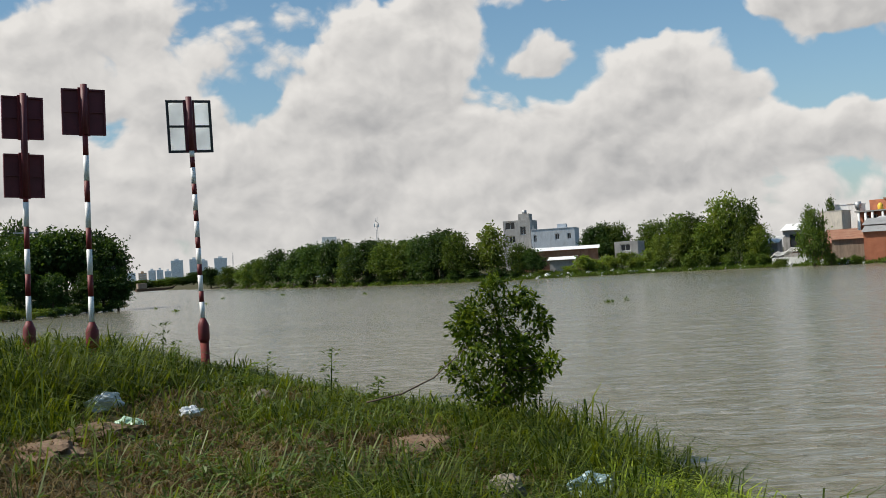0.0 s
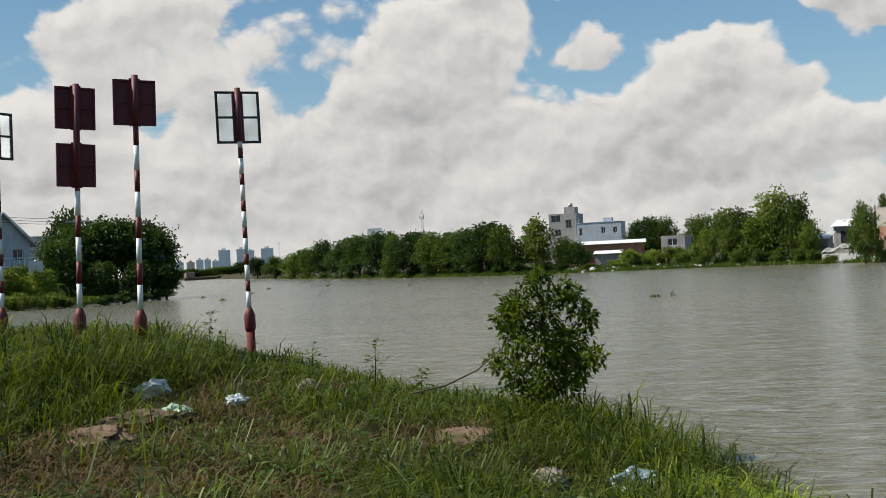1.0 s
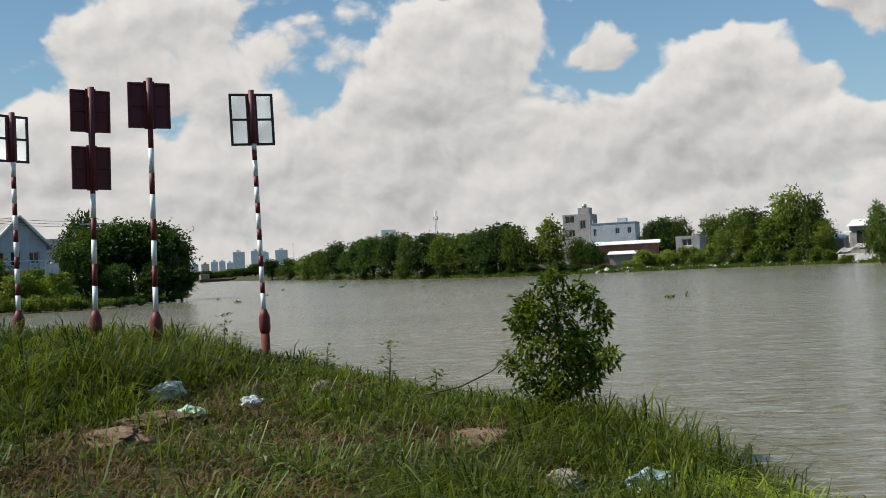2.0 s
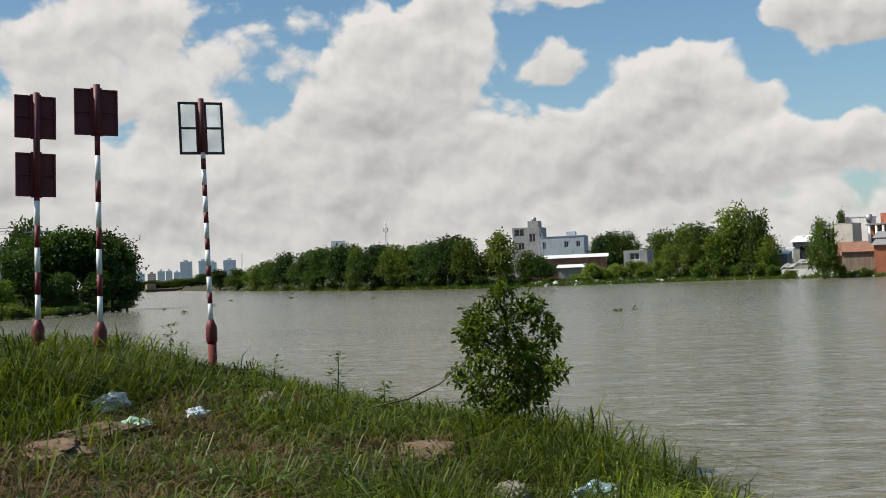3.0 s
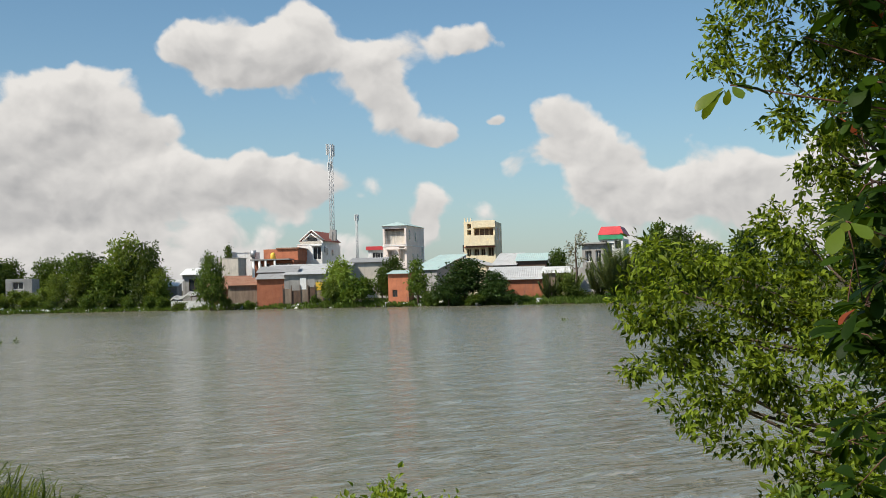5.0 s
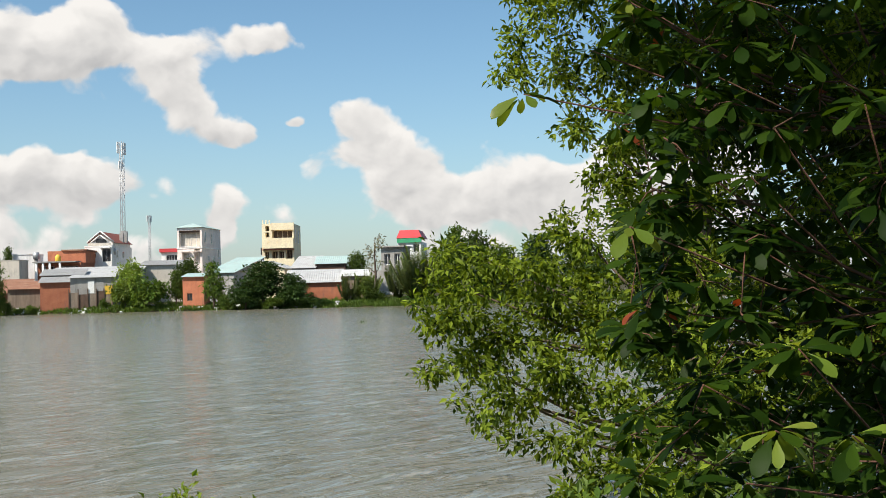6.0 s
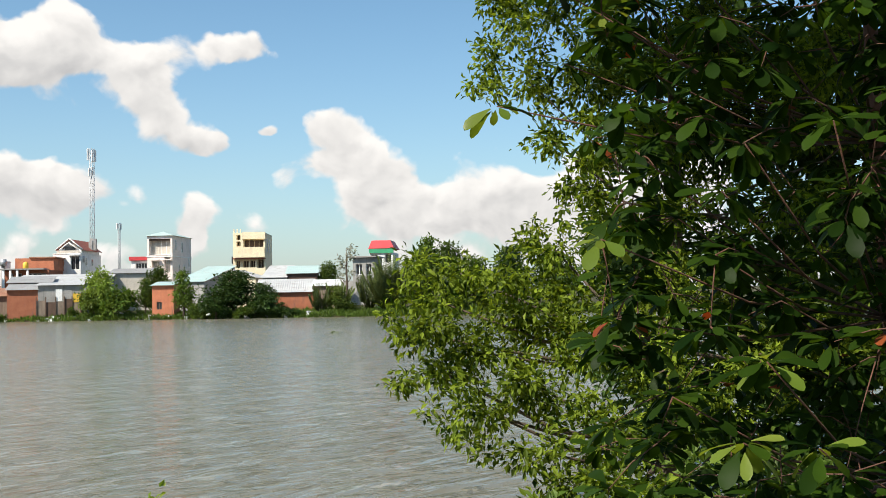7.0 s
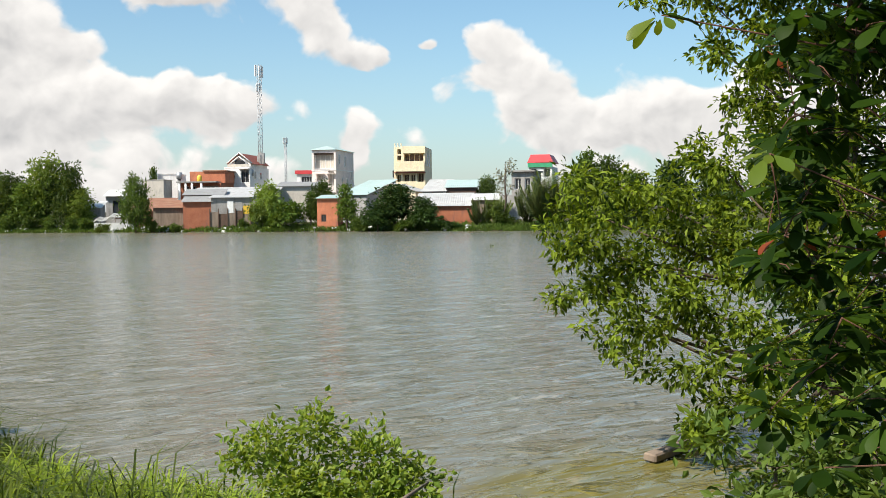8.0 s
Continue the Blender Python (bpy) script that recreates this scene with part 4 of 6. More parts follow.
    for x0, x1, z0, z1, mt in ((-2.2, -1.3, 0.1, 1.9, "timber"), (-1.27, -0.3, 0.1, 1.7, "wood_dark"), (-0.27, 0.4, 1.8, 3.1, "white_sheet"), (-0.27, 0.6, 0.1, 1.75, "timber"), (0.63, 1.4, 0.1, 2.0, "wood_dark"), (1.43, 2.3, 0.1, 1.6, "timber"), (1.5, 2.3, 1.65, 2.6, "yellow"), (0.63, 1.4, 2.05, 3.0, "render_grey")):
        part("sheet", box(x0, x1, -0.10, -0.05, z0, z1), M[mt], ob)
    for x in (-2.25, -1.28, -0.28, 0.62, 1.42, 2.33):
        part("post", box(x - 0.05, x + 0.05, -0.2, -0.11, 0.0, 2.3), M["wood_dark"], ob)
    m, g = lot(-33.17, 127, -14)
    H = 4.49 - g
    ob = thing("gabled_shed", "cream shed with a shallow gable roof", "shed", m)
    part("wall", box(-3.0, 3.0, 0, 7, 0, H), M["render_cream"], ob)
    part("gable", gable_wall(6.0, H + 0.003, 0.95, 0.0), M["render_cream"], ob)
    part("roof", gable_roof(6.0, 7, H + 0.02, 0.95, 0.3, 0.08), M["zinc"], ob)


def build_houses():
    # two pale blocks and the long red-walled shed further up the river
    m = facing(-5.0, 165, -12)
    H = top_z(2.75, 165, -5.0)
    ob = block_house("stair_tower_house", "pale grey block house with a stair tower on its roof", m, 5.2, 7, H, "render_grey", holes=[(-2.2, -0.4, H - 1.6, H - 0.3), (0.6, 1.7, H - 2.8, H - 1.2), (-1.6, -0.4, H - 4.2, H - 2.9)], sides=[(2, 3, H - 2.6, H - 1.2)], deep=0.5)
    part("stair_tower", box(0.2, 2.3, 1.0, 4.0, H + 0.004, H + 1.2), M["render_grey"], ob)
    part("tank", tube([(1.2, 2.2, H + 1.2), (1.2, 2.2, H + 1.9)], [0.45, 0.45], 10), M["steel"], ob)
    m = facing(-7.4, 160, -8)
    H = top_z(2.05, 160, -7.4)
    ob = block_house("blue_grey_house", "long pale blue-grey house with a flat roof", m, 8.0, 7, H, "render_blue", holes=[(-3.6, -3.0, H - 2.2, H - 0.9), (0.4, 1.2, H - 2.0, H - 0.9), (2.6, 3.3, H - 2.0, H - 0.9)], deep=0.3, parapet=0.1)
    part("stair_head", box(0.6, 2.2, 2, 4, H + 0.004, H + 0.9), M["render_blue"], ob)
    d = 132
    ob = shed("long_red_shed", "long shed with red walls and a white sheet roof", facing(-7.4, d, -3), 13.0, 8, top_z(0.62, d, -7.4), top_z(0.85, d + 6, -7.4), "rust_sheet", "white_sheet")
    shed("white_lean_to", "white sheet lean-to beside the long shed", facing(-7.9, 127, -4), 3.6, 3.0, top_z(0.0, 127, -7.9), top_z(0.18, 129, -7.9), "render_grey", "white_sheet")
    # hazy roofs between the trees
    block_house("grey_house", "grey house half hidden by trees", facing(-12.2, 128, -10), 3.4, 6, top_z(0.95, 128, -12.2), "render_grey", holes=[(-0.8, 0.6, 2.4, 3.4)], deep=0.3)
    ob = thing("brown_house", "brownish house with a gable among the trees", "house", facing(-0.3, 140))
    H = top_z(1.5, 140, -0.3)
    part("wall", box(-1.6, 1.6, 0, 5, 0, H), M["render_beige"], ob)
    part("roof", gable_roof(3.2, 5, H + 0.004, 1.2, 0.3), M["tile_red"], ob)
    ob = block_house("apartment_block", "far white apartment block with stepped roof", facing(7.6, 420, 0), span(6.5, 8.7, 420), 12, top_z(1.9, 420, 7.6), "render_white", holes=[(-6, -3, 11.5, 13.5), (-1, 2, 11.5, 13.5), (4, 6, 11.5, 13.5)], deep=0.6)
    part("stair_head", box(-4, 3, 2, 8, top_z(1.9, 420, 7.6) + 0.004, top_z(2.4, 420, 7.6)), M["render_white"], ob)


build_houses()
build_village()


def build_city():
    for az, w, el, mat in ((17.7, 0.75, 1.40, "city"), (16.6, 0.6, 1.42, "city"), (16.0, 0.5, 1.30, "city"), (14.9, 0.8, 1.40, "city"), (20.6, 0.5, 0.75, "city"),
                           (19.9, 0.5, 0.72, "city_orange"), (19.3, 0.45, 0.85, "city"), (18.8, 0.4, 0.85, "city"), (18.3, 0.4, 0.75, "city")):
        d = 1500
        W = radians(w) * d
        H = rise(el, d)
        ob = thing("city_tower", "distant high-rise tower over the river's end, haze painted into its pale colour", "tower block", facing(az, d, 0, 0.5), "distant towers")
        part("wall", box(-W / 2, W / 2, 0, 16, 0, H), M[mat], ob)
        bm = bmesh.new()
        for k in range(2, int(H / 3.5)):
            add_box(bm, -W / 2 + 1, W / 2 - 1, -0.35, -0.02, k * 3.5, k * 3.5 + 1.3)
        # bands take the walls' haze-pale colour too
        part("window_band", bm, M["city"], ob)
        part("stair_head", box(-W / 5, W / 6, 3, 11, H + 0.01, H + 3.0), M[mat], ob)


build_city()


# ---- masts ----
def lattice_mast(name, label, az, d, z0, z1, r, drums):
    x, y = polar(az, d)
    ob = thing(name, label, "mast", pose(x, y, z0))
    H = z1 - z0
    for k in range(3):
        a = k * 2.094
        part("leg", tube([(r * math.cos(a), r * math.sin(a), 0), (r * math.cos(a), r * math.sin(a), H)], [0.05, 0.05], 6), M["steel"], ob)
    bm = bmesh.new()
    n = int(H / (r * 2.4))
    for i in range(n):
        for k in range(3):
            a, b = k * 2.094, (k + 1) * 2.094
            if i % 2:
                a, b = b, a
            add_tube(bm, [(r * math.cos(a), r * math.sin(a), i * H / n), (r * math.cos(b), r * math.sin(b), (i + 1) * H / n)], [0.028, 0.028], 4)
    part("bracing", bm, M["steel"], ob)
    for a, lo, hi in drums:
        part("antenna", box(r * 1.6 * math.cos(a) - 0.14, r * 1.6 * math.cos(a) + 0.14, r * 1.6 * math.sin(a) - 0.1, r * 1.6 * math.sin(a) + 0.1, H - hi, H - lo, 0.03), M["white_paint"], ob, "white panel antenna")
    return ob


lattice_mast("radio_mast", "tall grey lattice radio mast with white panel antennas", -32.05, 132, 1.0, rise(9.3, 132), 0.36, [(0.2, 0.2, 1.9), (2.3, 0.0, 1.7), (4.4, 0.3, 2.0), (1.0, 2.6, 3.8), (3.6, 2.9, 4.1)])
lattice_mast("radio_mast", "slim grey lattice mast with small antennas", -33.7, 165, 1.0, rise(4.7, 165), 0.22, [(0.2, 0.1, 1.2), (3.2, 0.1, 1.2)])
lattice_mast("radio_mast", "slim distant lattice mast above the tree line", 4.45, 230, 1.0, rise(3.5, 230), 0.3, [(0.2, 1.6, 2.6), (3.2, 1.6, 2.6)])
lattice_mast("radio_mast", "slim distant lattice mast at the river bend", 14.1, 520, 1.0, rise(1.8, 520), 0.4, [])


# ---- striped sign poles on the near bank ----
def sign_pole(label, az, d, z0, z_top, boards, pitch, red, lean, turn, white):
    x, y = polar(az, d)
    ob = thing("sign_pole", label, "sign pole", pose(x, y, z0, 0, lean, az * SPREAD + turn), "river sign poles")
    H = z_top - z0
    knob = 1.05
    part("base_post", tube([(0, 0, -0.3), (0, 0, knob - 0.32)], [0.080, 0.080], 14), M["orange_rust"], ob, "faded red lower post")
    part("collar", tube([(0, 0, knob - 0.36), (0, 0, knob - 0.28), (0, 0, knob - 0.04), (0, 0, knob + 0.02), (0, 0, knob + 0.10)], [0.078, 0.104, 0.104, 0.080, 0.046], 12), M["red_paint"], ob, "dark red flanged collar")
    low = min(b[1] for b in boards)
    z, k = knob + 0.1, 0
    while z < low - 0.02:
        step = (pitch - red) if k % 2 == 0 else red
        e = min(z + step, low)
        part("stripe", tube([(0, 0, z), (0, 0, e)], [0.045, 0.045], 12), M["white_paint" if k % 2 == 0 else "red_paint"], ob)
        z, k = e, k + 1
    part("mast_top", tube([(0, -0.01, low), (0, -0.01, H)], [0.055, 0.055], 12), M["maroon"], ob, "maroon upper pole")
    for w, b0, b1 in boards:
        y0 = 0.07
        if white:
            p = part("board", box(-w / 2, w / 2, y0, y0 + 0.025, b0, b1), M["panel"], ob, "pale panel in a black frame")
            bm = bmesh.new()
            t = 0.035
            for a in ((-w / 2 - t, w / 2 + t, b0 - t, b0 + t * .3), (-w / 2 - t, w / 2 + t, b1 - t * .3, b1 + t), (-w / 2 - t, -w / 2 + t * .3, b0 + t * .3, b1 - t * .3), (w / 2 - t * .3, w / 2 + t, b0 + t * .3, b1 - t * .3),
                      (-w / 2 + t * .3, w / 2 - t * .3, (b0 + b1) / 2 - .02, (b0 + b1) / 2 + .02), (-0.10, 0.10, b0 + t * .3, b1 - t * .3)):
                add_box(bm, a[0], a[1], y0 - 0.035, y0 - 0.004, a[2], a[3])
            part("frame", bm, M["black"], p)
            part("spine", box(-0.10, 0.10, y0 - 0.055, y0 - 0.038, b0 - 0.02, b1 + 0.02), M["maroon"], p)
        else:
            p = part("board", box(-w / 2, w / 2, y0, y0 + 0.025, b0, b1, 0.006), M["maroon"], ob, "maroon sign board seen from its back")
            bm = bmesh.new()
            for a in ((-w / 2, w / 2, b0, b0 + .03), (-w / 2, w / 2, b1 - .03, b1), (-w / 2, -w / 2 + .03, b0 + .03, b1 - .03), (w / 2 - .03, w / 2, b0 + .03, b1 - .03), (-w / 2 + .03, w / 2 - .03, (b0 + b1) / 2 - .012, (b0 + b1) / 2 + .012)):
                add_box(bm, a[0], a[1], y0 - 0.03, y0 - 0.004, a[2], a[3])
            part("frame", bm, M["maroon"], p)
            part("clamp", box(-0.09, 0.09, y0 - 0.05, y0 - 0.032, b0 - 0.02, b1 + 0.02), M["red_paint"], p)
    return ob


def build_poles():
    d = 16.6
    z0 = rise(-6.3, d)
    sign_pole("red and white striped pole with a pale framed board", 16.2, d, z0, rise(11.7, d), [(0.76, rise(8.35, d) - z0, rise(11.4, d) - z0)], 0.50, 0.20, -0.6, 12, True)
    d = 15.2
    z0 = rise(-2.5, d) - 1.05
    sign_pole("red and white striped pole with one maroon board", 23.25, d, z0, rise(12.55, d), [(0.70, rise(9.5, d) - z0, rise(12.3, d) - z0)], 0.78, 0.36, 1.0, 10, False)
    d = 15.9
    z0 = rise(-2.15, d) - 1.05
    sign_pole("red and white striped pole with two maroon boards", 27.0, d, z0, rise(12.0, d), [(0.68, rise(9.3, d) - z0, rise(11.85, d) - z0), (0.66, rise(5.75, d) - z0, rise(8.4, d) - z0)], 0.80, 0.38, 1.4, 14, False)
    d = 17.6
    z0 = rise(-1.85, d) - 1.05
    sign_pole("striped pole with a pale framed board at the grass edge", 31.5, d, z0, rise(10.45, d), [(0.66, rise(7.6, d) - z0, rise(10.2, d) - z0)], 0.50, 0.22, 0.6, 32, True)


build_poles()


# ---- trees on the far banks ----
def shore_distance(az):
    d = np.arange(50, 600, 0.5)
    x, y = polar(az, d)
    hit = np.nonzero(inland(x, y, FAR_SHORE) > 0)[0]
    return float(d[hit[0]]) if len(hit) else 600.0


def crown_clumps(r, n, H, half, low=0.25, top_bias=1.0):
    out = []
    for k in range(n):
        u = (k + 0.5) / n
        z = H * (low + (1 - low) * (0.12 + 0.80 * u))
        w = half * (1 - (abs(u - 0.38) / 0.75) ** 2.0) * 0.62
        a = k * 2.4 + r.uniform(-0.5, 0.5)
        rr = w * r.uniform(0.35, 1.0)
        s = half * r.uniform(0.40, 0.58) * (1.15 - 0.45 * u)
        out.append((rr * math.cos(a), rr * math.sin(a), z, s, s * r.uniform(0.7, 0.95)))
    return out


TREES = {}


def build_tree_kinds():
    """One tree of each kind, 8 m high, to be copied along the banks."""
    kinds = [("dark", "dense dark green river-bank tree", "leaf_dark", 0.3, 3.9, 16, 0.16), ("mid", "bushy mid-green river-bank tree", "leaf_mid", 0.3, 3.8, 16, 0.10),
             ("light", "yellow-green river-bank tree with an open crown", "leaf_light", 0.28, 3.6, 15, 0.10), ("slim", "slender green tree with a loose crown", "leaf_mid", 0.25, 2.3, 14, 0.16),
             ("canopy", "spreading tree with a flat dark canopy over bare trunks", "leaf_dark", 0.3, 4.8, 16, 0.52)]
    for key, label, leaf, lw, half, n, low in kinds:
        for v in range(2):
            r = np.random.default_rng(hash((len(key), v)) % 1000 + v * 17)
            H = 8.0
            tr = [(0, 0, -0.3), (0.1, 0.05, H * 0.25), (-0.1, 0.1, H * 0.5), (0.1, 0, H * 0.72), (0.0, 0.05, H * 0.9)]
            TREES[key, v] = make_tree("tree", label, "tree", None, tr, [0.24, 0.18, 0.13, 0.08, 0.03], crown_clumps(r, n, H, half, low), 50 if key != "slim" else 70, 0.45, 0.24, leaf, r)
    r = np.random.default_rng(5)
    cl = [(r.uniform(-1.2, 1.2), r.uniform(-0.8, 0.8), r.uniform(0.4, 1.7), r.uniform(0.5, 0.8), r.uniform(0.4, 0.7)) for _ in range(9)]
    for key, leaf, label in (("shrub_light", "leaf_light", "bright green shrub at the water's edge"), ("shrub_dark", "leaf_dark", "dark green shrub at the water's edge"), ("shrub_mid", "leaf_mid", "leafy green shrub at the water's edge")):
        TREES[key, 0] = make_tree("shrub", label, "shrub", None, [(0, 0, -0.2), (0, 0, 0.5), (0.1, 0, 1.2)], [0.08, 0.06, 0.03], cl, 230, 0.26, 0.14, leaf, r)


build_tree_kinds()
USED = set()


def plant(key, az, d, top, half=None, turn=None):
    """Set a tree so that its crown reaches the given height over the river."""
    v = int(rng.integers(0, 2)) if (key, 1) in TREES else 0
    src = TREES[key, v]
    x, y = polar(az, d)
    g = max(ground_at(x, y), 0.05)
    base, wide = (2.2, 1.7) if key.startswith("shrub") else (7.5, {"slim": 2.3}.get(key, 3.8))
    sz = (top - g) / base
    sw = (half / wide) if half else sz
    m = pose(x, y, g, 0, 0, rng.uniform(0, 360) if turn is None else turn) @ Matrix.Diagonal((sw, sw, sz, 1))
    if (key, v) not in USED:
        USED.add((key, v))
        src.matrix_world = m
        return src
    k = src.scale
    return copy_thing(src, m @ Matrix.Diagonal((1 / k[0], 1 / k[1], 1 / k[2], 1)))


def line_trees(rows, back):
    for key, az, el, half in rows:
        d = shore_distance(az) + back + half * 0.5
        if el > 1.0:
            el, half = el * rng.uniform(0.80, 1.10), half * rng.uniform(0.7, 1.15)
        plant(key, az, d, rise(el, d), half)


# dark wood on the far bend
line_trees([("dark", 15.6, 0.75, 4.0), ("mid", 14.4, 0.80, 4.0), ("mid", 13.2, 0.95, 4.0), ("mid", 12.2, 1.15, 4.0), ("dark", 11.2, 1.50, 4.2), ("dark", 10.0, 1.65, 4.2),
            ("dark", 8.8, 1.85, 4.2), ("dark", 7.6, 1.75, 4.0), ("mid", 6.4, 1.80, 4.2), ("dark", 5.2, 1.95, 4.2), ("mid", 4.0, 1.90, 3.8), ("mid", 2.8, 1.95, 3.8),
            ("dark", 1.6, 2.05, 3.8), ("dark", 0.5, 2.25, 3.6), ("mid", -0.8, 1.95, 3.4), ("light", -3.1, 2.50, 4.0), ("mid", -1.9, 1.2, 2.6), ("mid", -5.0, 1.25, 2.6),
            ("dark", -5.9, 0.75, 2.2)], 1.0)
line_trees([("dark", 9.5, 1.7, 5.0), ("dark", 6.9, 1.9, 5.0), ("dark", 4.5, 1.95, 5.0), ("dark", 2.2, 2.0, 5.0), ("dark", 12.5, 1.1, 5.0), ("dark", 0.0, 2.0, 4.5)], 9.0)
# trees by the long red shed and the great tree
line_trees([("dark", -10.6, 2.35, 3.2), ("mid", -11.6, 2.40, 2.8), ("dark", -9.8, 1.9, 2.4), ("mid", -14.0, 2.55, 3.4), ("mid", -15.6, 2.60, 3.6)], 26.0)
line_trees([("mid", -16.6, 2.55, 3.6), ("light", -18.6, 3.25, 4.2), ("mid", -19.9, 2.7, 3.2), ("light", -16.0, 1.6, 3.0), ("light", -14.4, 1.1, 2.4), ("mid", -17.6, 1.8, 3.0), ("light", -20.6, 1.5, 2.4)] , 1.5)
line_trees([("shrub_light", a, e, h) for a, e, h in ((-6.6, -0.55, 1.4), (-8.6, -0.35, 1.6), (-9.6, 0.35, 2.4), (-10.6, 0.25, 2.2), (-11.6, 0.4, 2.4), (-12.5, 0.3, 2.4), (-13.3, 0.5, 2.2))], 1.0)
# greenery among the sheds: kind, bearing, distance, top, half width
def grow(rows):
    for key, az, d, top, half in rows:
        plant(key, az / SPREAD, d / REACH, top, half)


grow([("light", -26.49, 120, 5.30, 2.6), ("shrub_mid", -26.97, 117.5, 3.80, 3.2), ("shrub_light", -26.13, 119, 3.49, 1.8), ("mid", -29.36, 128, 5.79, 2.2), ("slim", -30.67, 114, 5.03, 1.4),
      ("slim", -28.72, 117, 4.27, 1.0), ("dark", -33.32, 113, 4.74, 3.4), ("shrub_dark", -32.36, 111.5, 2.59, 2.0), ("shrub_dark", -34.40, 111, 2.85, 2.4), ("dark", -34.86, 113, 3.44, 1.8),
      ("shrub_dark", -35.93, 110, 1.71, 1.8), ("shrub_mid", -33.63, 110, 1.34, 1.6), ("shrub_mid", -31.52, 112, 1.91, 1.3), ("shrub_light", -38.48, 111, 3.46, 1.6), ("mid", -38.39, 128, 6.08, 2.0),
      ("shrub_mid", -39.47, 110, 2.12, 1.6), ("shrub_dark", -36.70, 110, 1.08, 1.2), ("shrub_light", -17.70, 124.5, 1.21, 1.3), ("mid", -19.52, 122, 6.37, 2.1), ("shrub_mid", -20.32, 121.5, 2.13, 1.0),
      ("shrub_mid", -21.54, 121, 1.15, 0.9), ("shrub_mid", -25.13, 119.5, 1.61, 0.8), ("slim", -20.48, 150, 8.36, 1.0)])
line_trees([("slim", -53.9, 3.9, 2.2), ("mid", -55.2, 3.5, 2.6), ("mid", -57.0, 2.6, 3.0), ("dark", -59.5, 2.6, 3.4), ("mid", -62.5, 2.4, 3.4), ("dark", -66, 2.4, 3.6), ("mid", -70, 2.3, 3.6), ("dark", -74, 2.2, 3.6),
            ("mid", -78, 2.1, 3.6), ("dark", -82, 2.0, 3.6), ("dark", -86, 2.0, 3.6), ("mid", -90, 2.0, 3.6)], 5.0)
# low growth along the foot of the dark wood
line_trees([("shrub_dark", a, e, 1.8) for a, e in ((12.5, -0.35), (11.0, -0.3), (9.4, -0.3), (8.0, -0.25), (6.6, -0.2), (5.2, -0.2), (3.8, -0.2), (2.4, -0.2), (1.0, -0.2), (-0.4, -0.2), (-1.8, -0.2), (-3.4, -0.25), (-4.8, -0.3))], 0.3)
line_trees([("shrub_mid", a, e, 1.5) for a, e in ((-14.0, -0.3), (-15.2, -0.2), (-16.4, -0.1), (-17.6, -0.1), (-18.8, -0.1), (-20.0, -0.2), (-20.9, -0.3), (-54.5, -0.3), (-56, -0.3), (-58, -0.3))], 0.2)
# the river's end
for az, el in ((21.4, 0.3), (20.6, 0.25), (19.9, 0.3), (18.9, 0.25), (18.2, 0.35), (17.4, 0.3), (16.7, 0.55), (16.1, 0.6)):
    plant("dark" if az < 18 else "mid", az, 410, rise(el, 410), 6.5)


# ---- nipa palms, a pale tree ----
def build_palms():
    def palm(m, H, n, seed, label):
        r = np.random.default_rng(seed)
        ob = thing("nipa_palm", label, "palm", m, "nipa palms")
        bm = bmesh.new()
        vs, ts, start = [], [], 0
        for k in range(n):
            a = r.uniform(0, 2 * math.pi)
            lean = r.uniform(0.1, 0.75)
            L = H * r.uniform(0.75, 1.1)
            t = np.linspace(0, 1, 26)
            out = np.sin(t * 1.2) * lean * L * 0.75
            z = L * (t - 0.32 * lean * t ** 2.4)
            p = np.stack([np.cos(a) * (0.25 + out), np.sin(a) * (0.25 + out), z], 1)
            add_tube(bm, [tuple(p[i]) for i in (0, 8, 16, 25)], [0.06, 0.045, 0.03, 0.01], 4)
            q = p[5:]
            tan = unit(np.gradient(q, axis=0))
            side = unit(np.cross(tan, np.array([0, 0, 1.0]) + 0.01))
            for s in (-1, 1):
                al = unit(side * s * 0.85 + tan * 0.7 + np.array([0, 0, -0.15]))
                v, tt = leaf_arrays(q, al, tan, np.full(len(q), H * 0.2) * np.linspace(1.1, 0.5, len(q)), np.full(len(q), 0.12))
                vs.append(v)
                ts.append(tt + start)
                start += len(v)
        part("stem", bm, M["palm"], ob)
        f = array_mesh("fronds", np.concatenate(vs), np.concatenate(ts), M["palm"])
        f.parent = ob
        return ob
    for k, (az, el, n) in enumerate(((-46.6, 0.55, 14), (-47.9, 0.75, 14), (-49.9, 1.2, 22), (-50.9, 2.2, 30), (-52.0, 2.5, 34), (-53.1, 2.1, 30), (-51.4, 1.6, 24))):
        d = shore_distance(az) + 1.5 + (k % 3)
        x, y = polar(az, d)
        g = ground_at(x, y)
        palm(pose(x, y, g, 0, 0, k * 50), (rise(el, d) - g) * 1.02, n, 30 + k, "clump of tall feathery nipa palm fronds" if n > 15 else "short clump of nipa palm fronds by the water")
    r = np.random.default_rng(91)
    x, y = polar(-48.4, 96)
    g = ground_at(x, y)
    H = rise(3.2, 96) - g
    make_tree("tree", "thin tree with sparse pale grey foliage", "tree", pose(x, y, g), [(0, 0, -0.2), (0.1, 0, H * 0.4), (0, 0, H * 0.65), (0.1, 0, H * 0.92)], [0.16, 0.12, 0.09, 0.03],
              [(r.uniform(-0.8, 0.8), r.uniform(-0.8, 0.8), H * u, 0.55, 0.5) for u in np.linspace(0.5, 0.95, 10)], 42, 0.34, 0.2, "leaf_pale", r, droop=0.0)


build_palms()


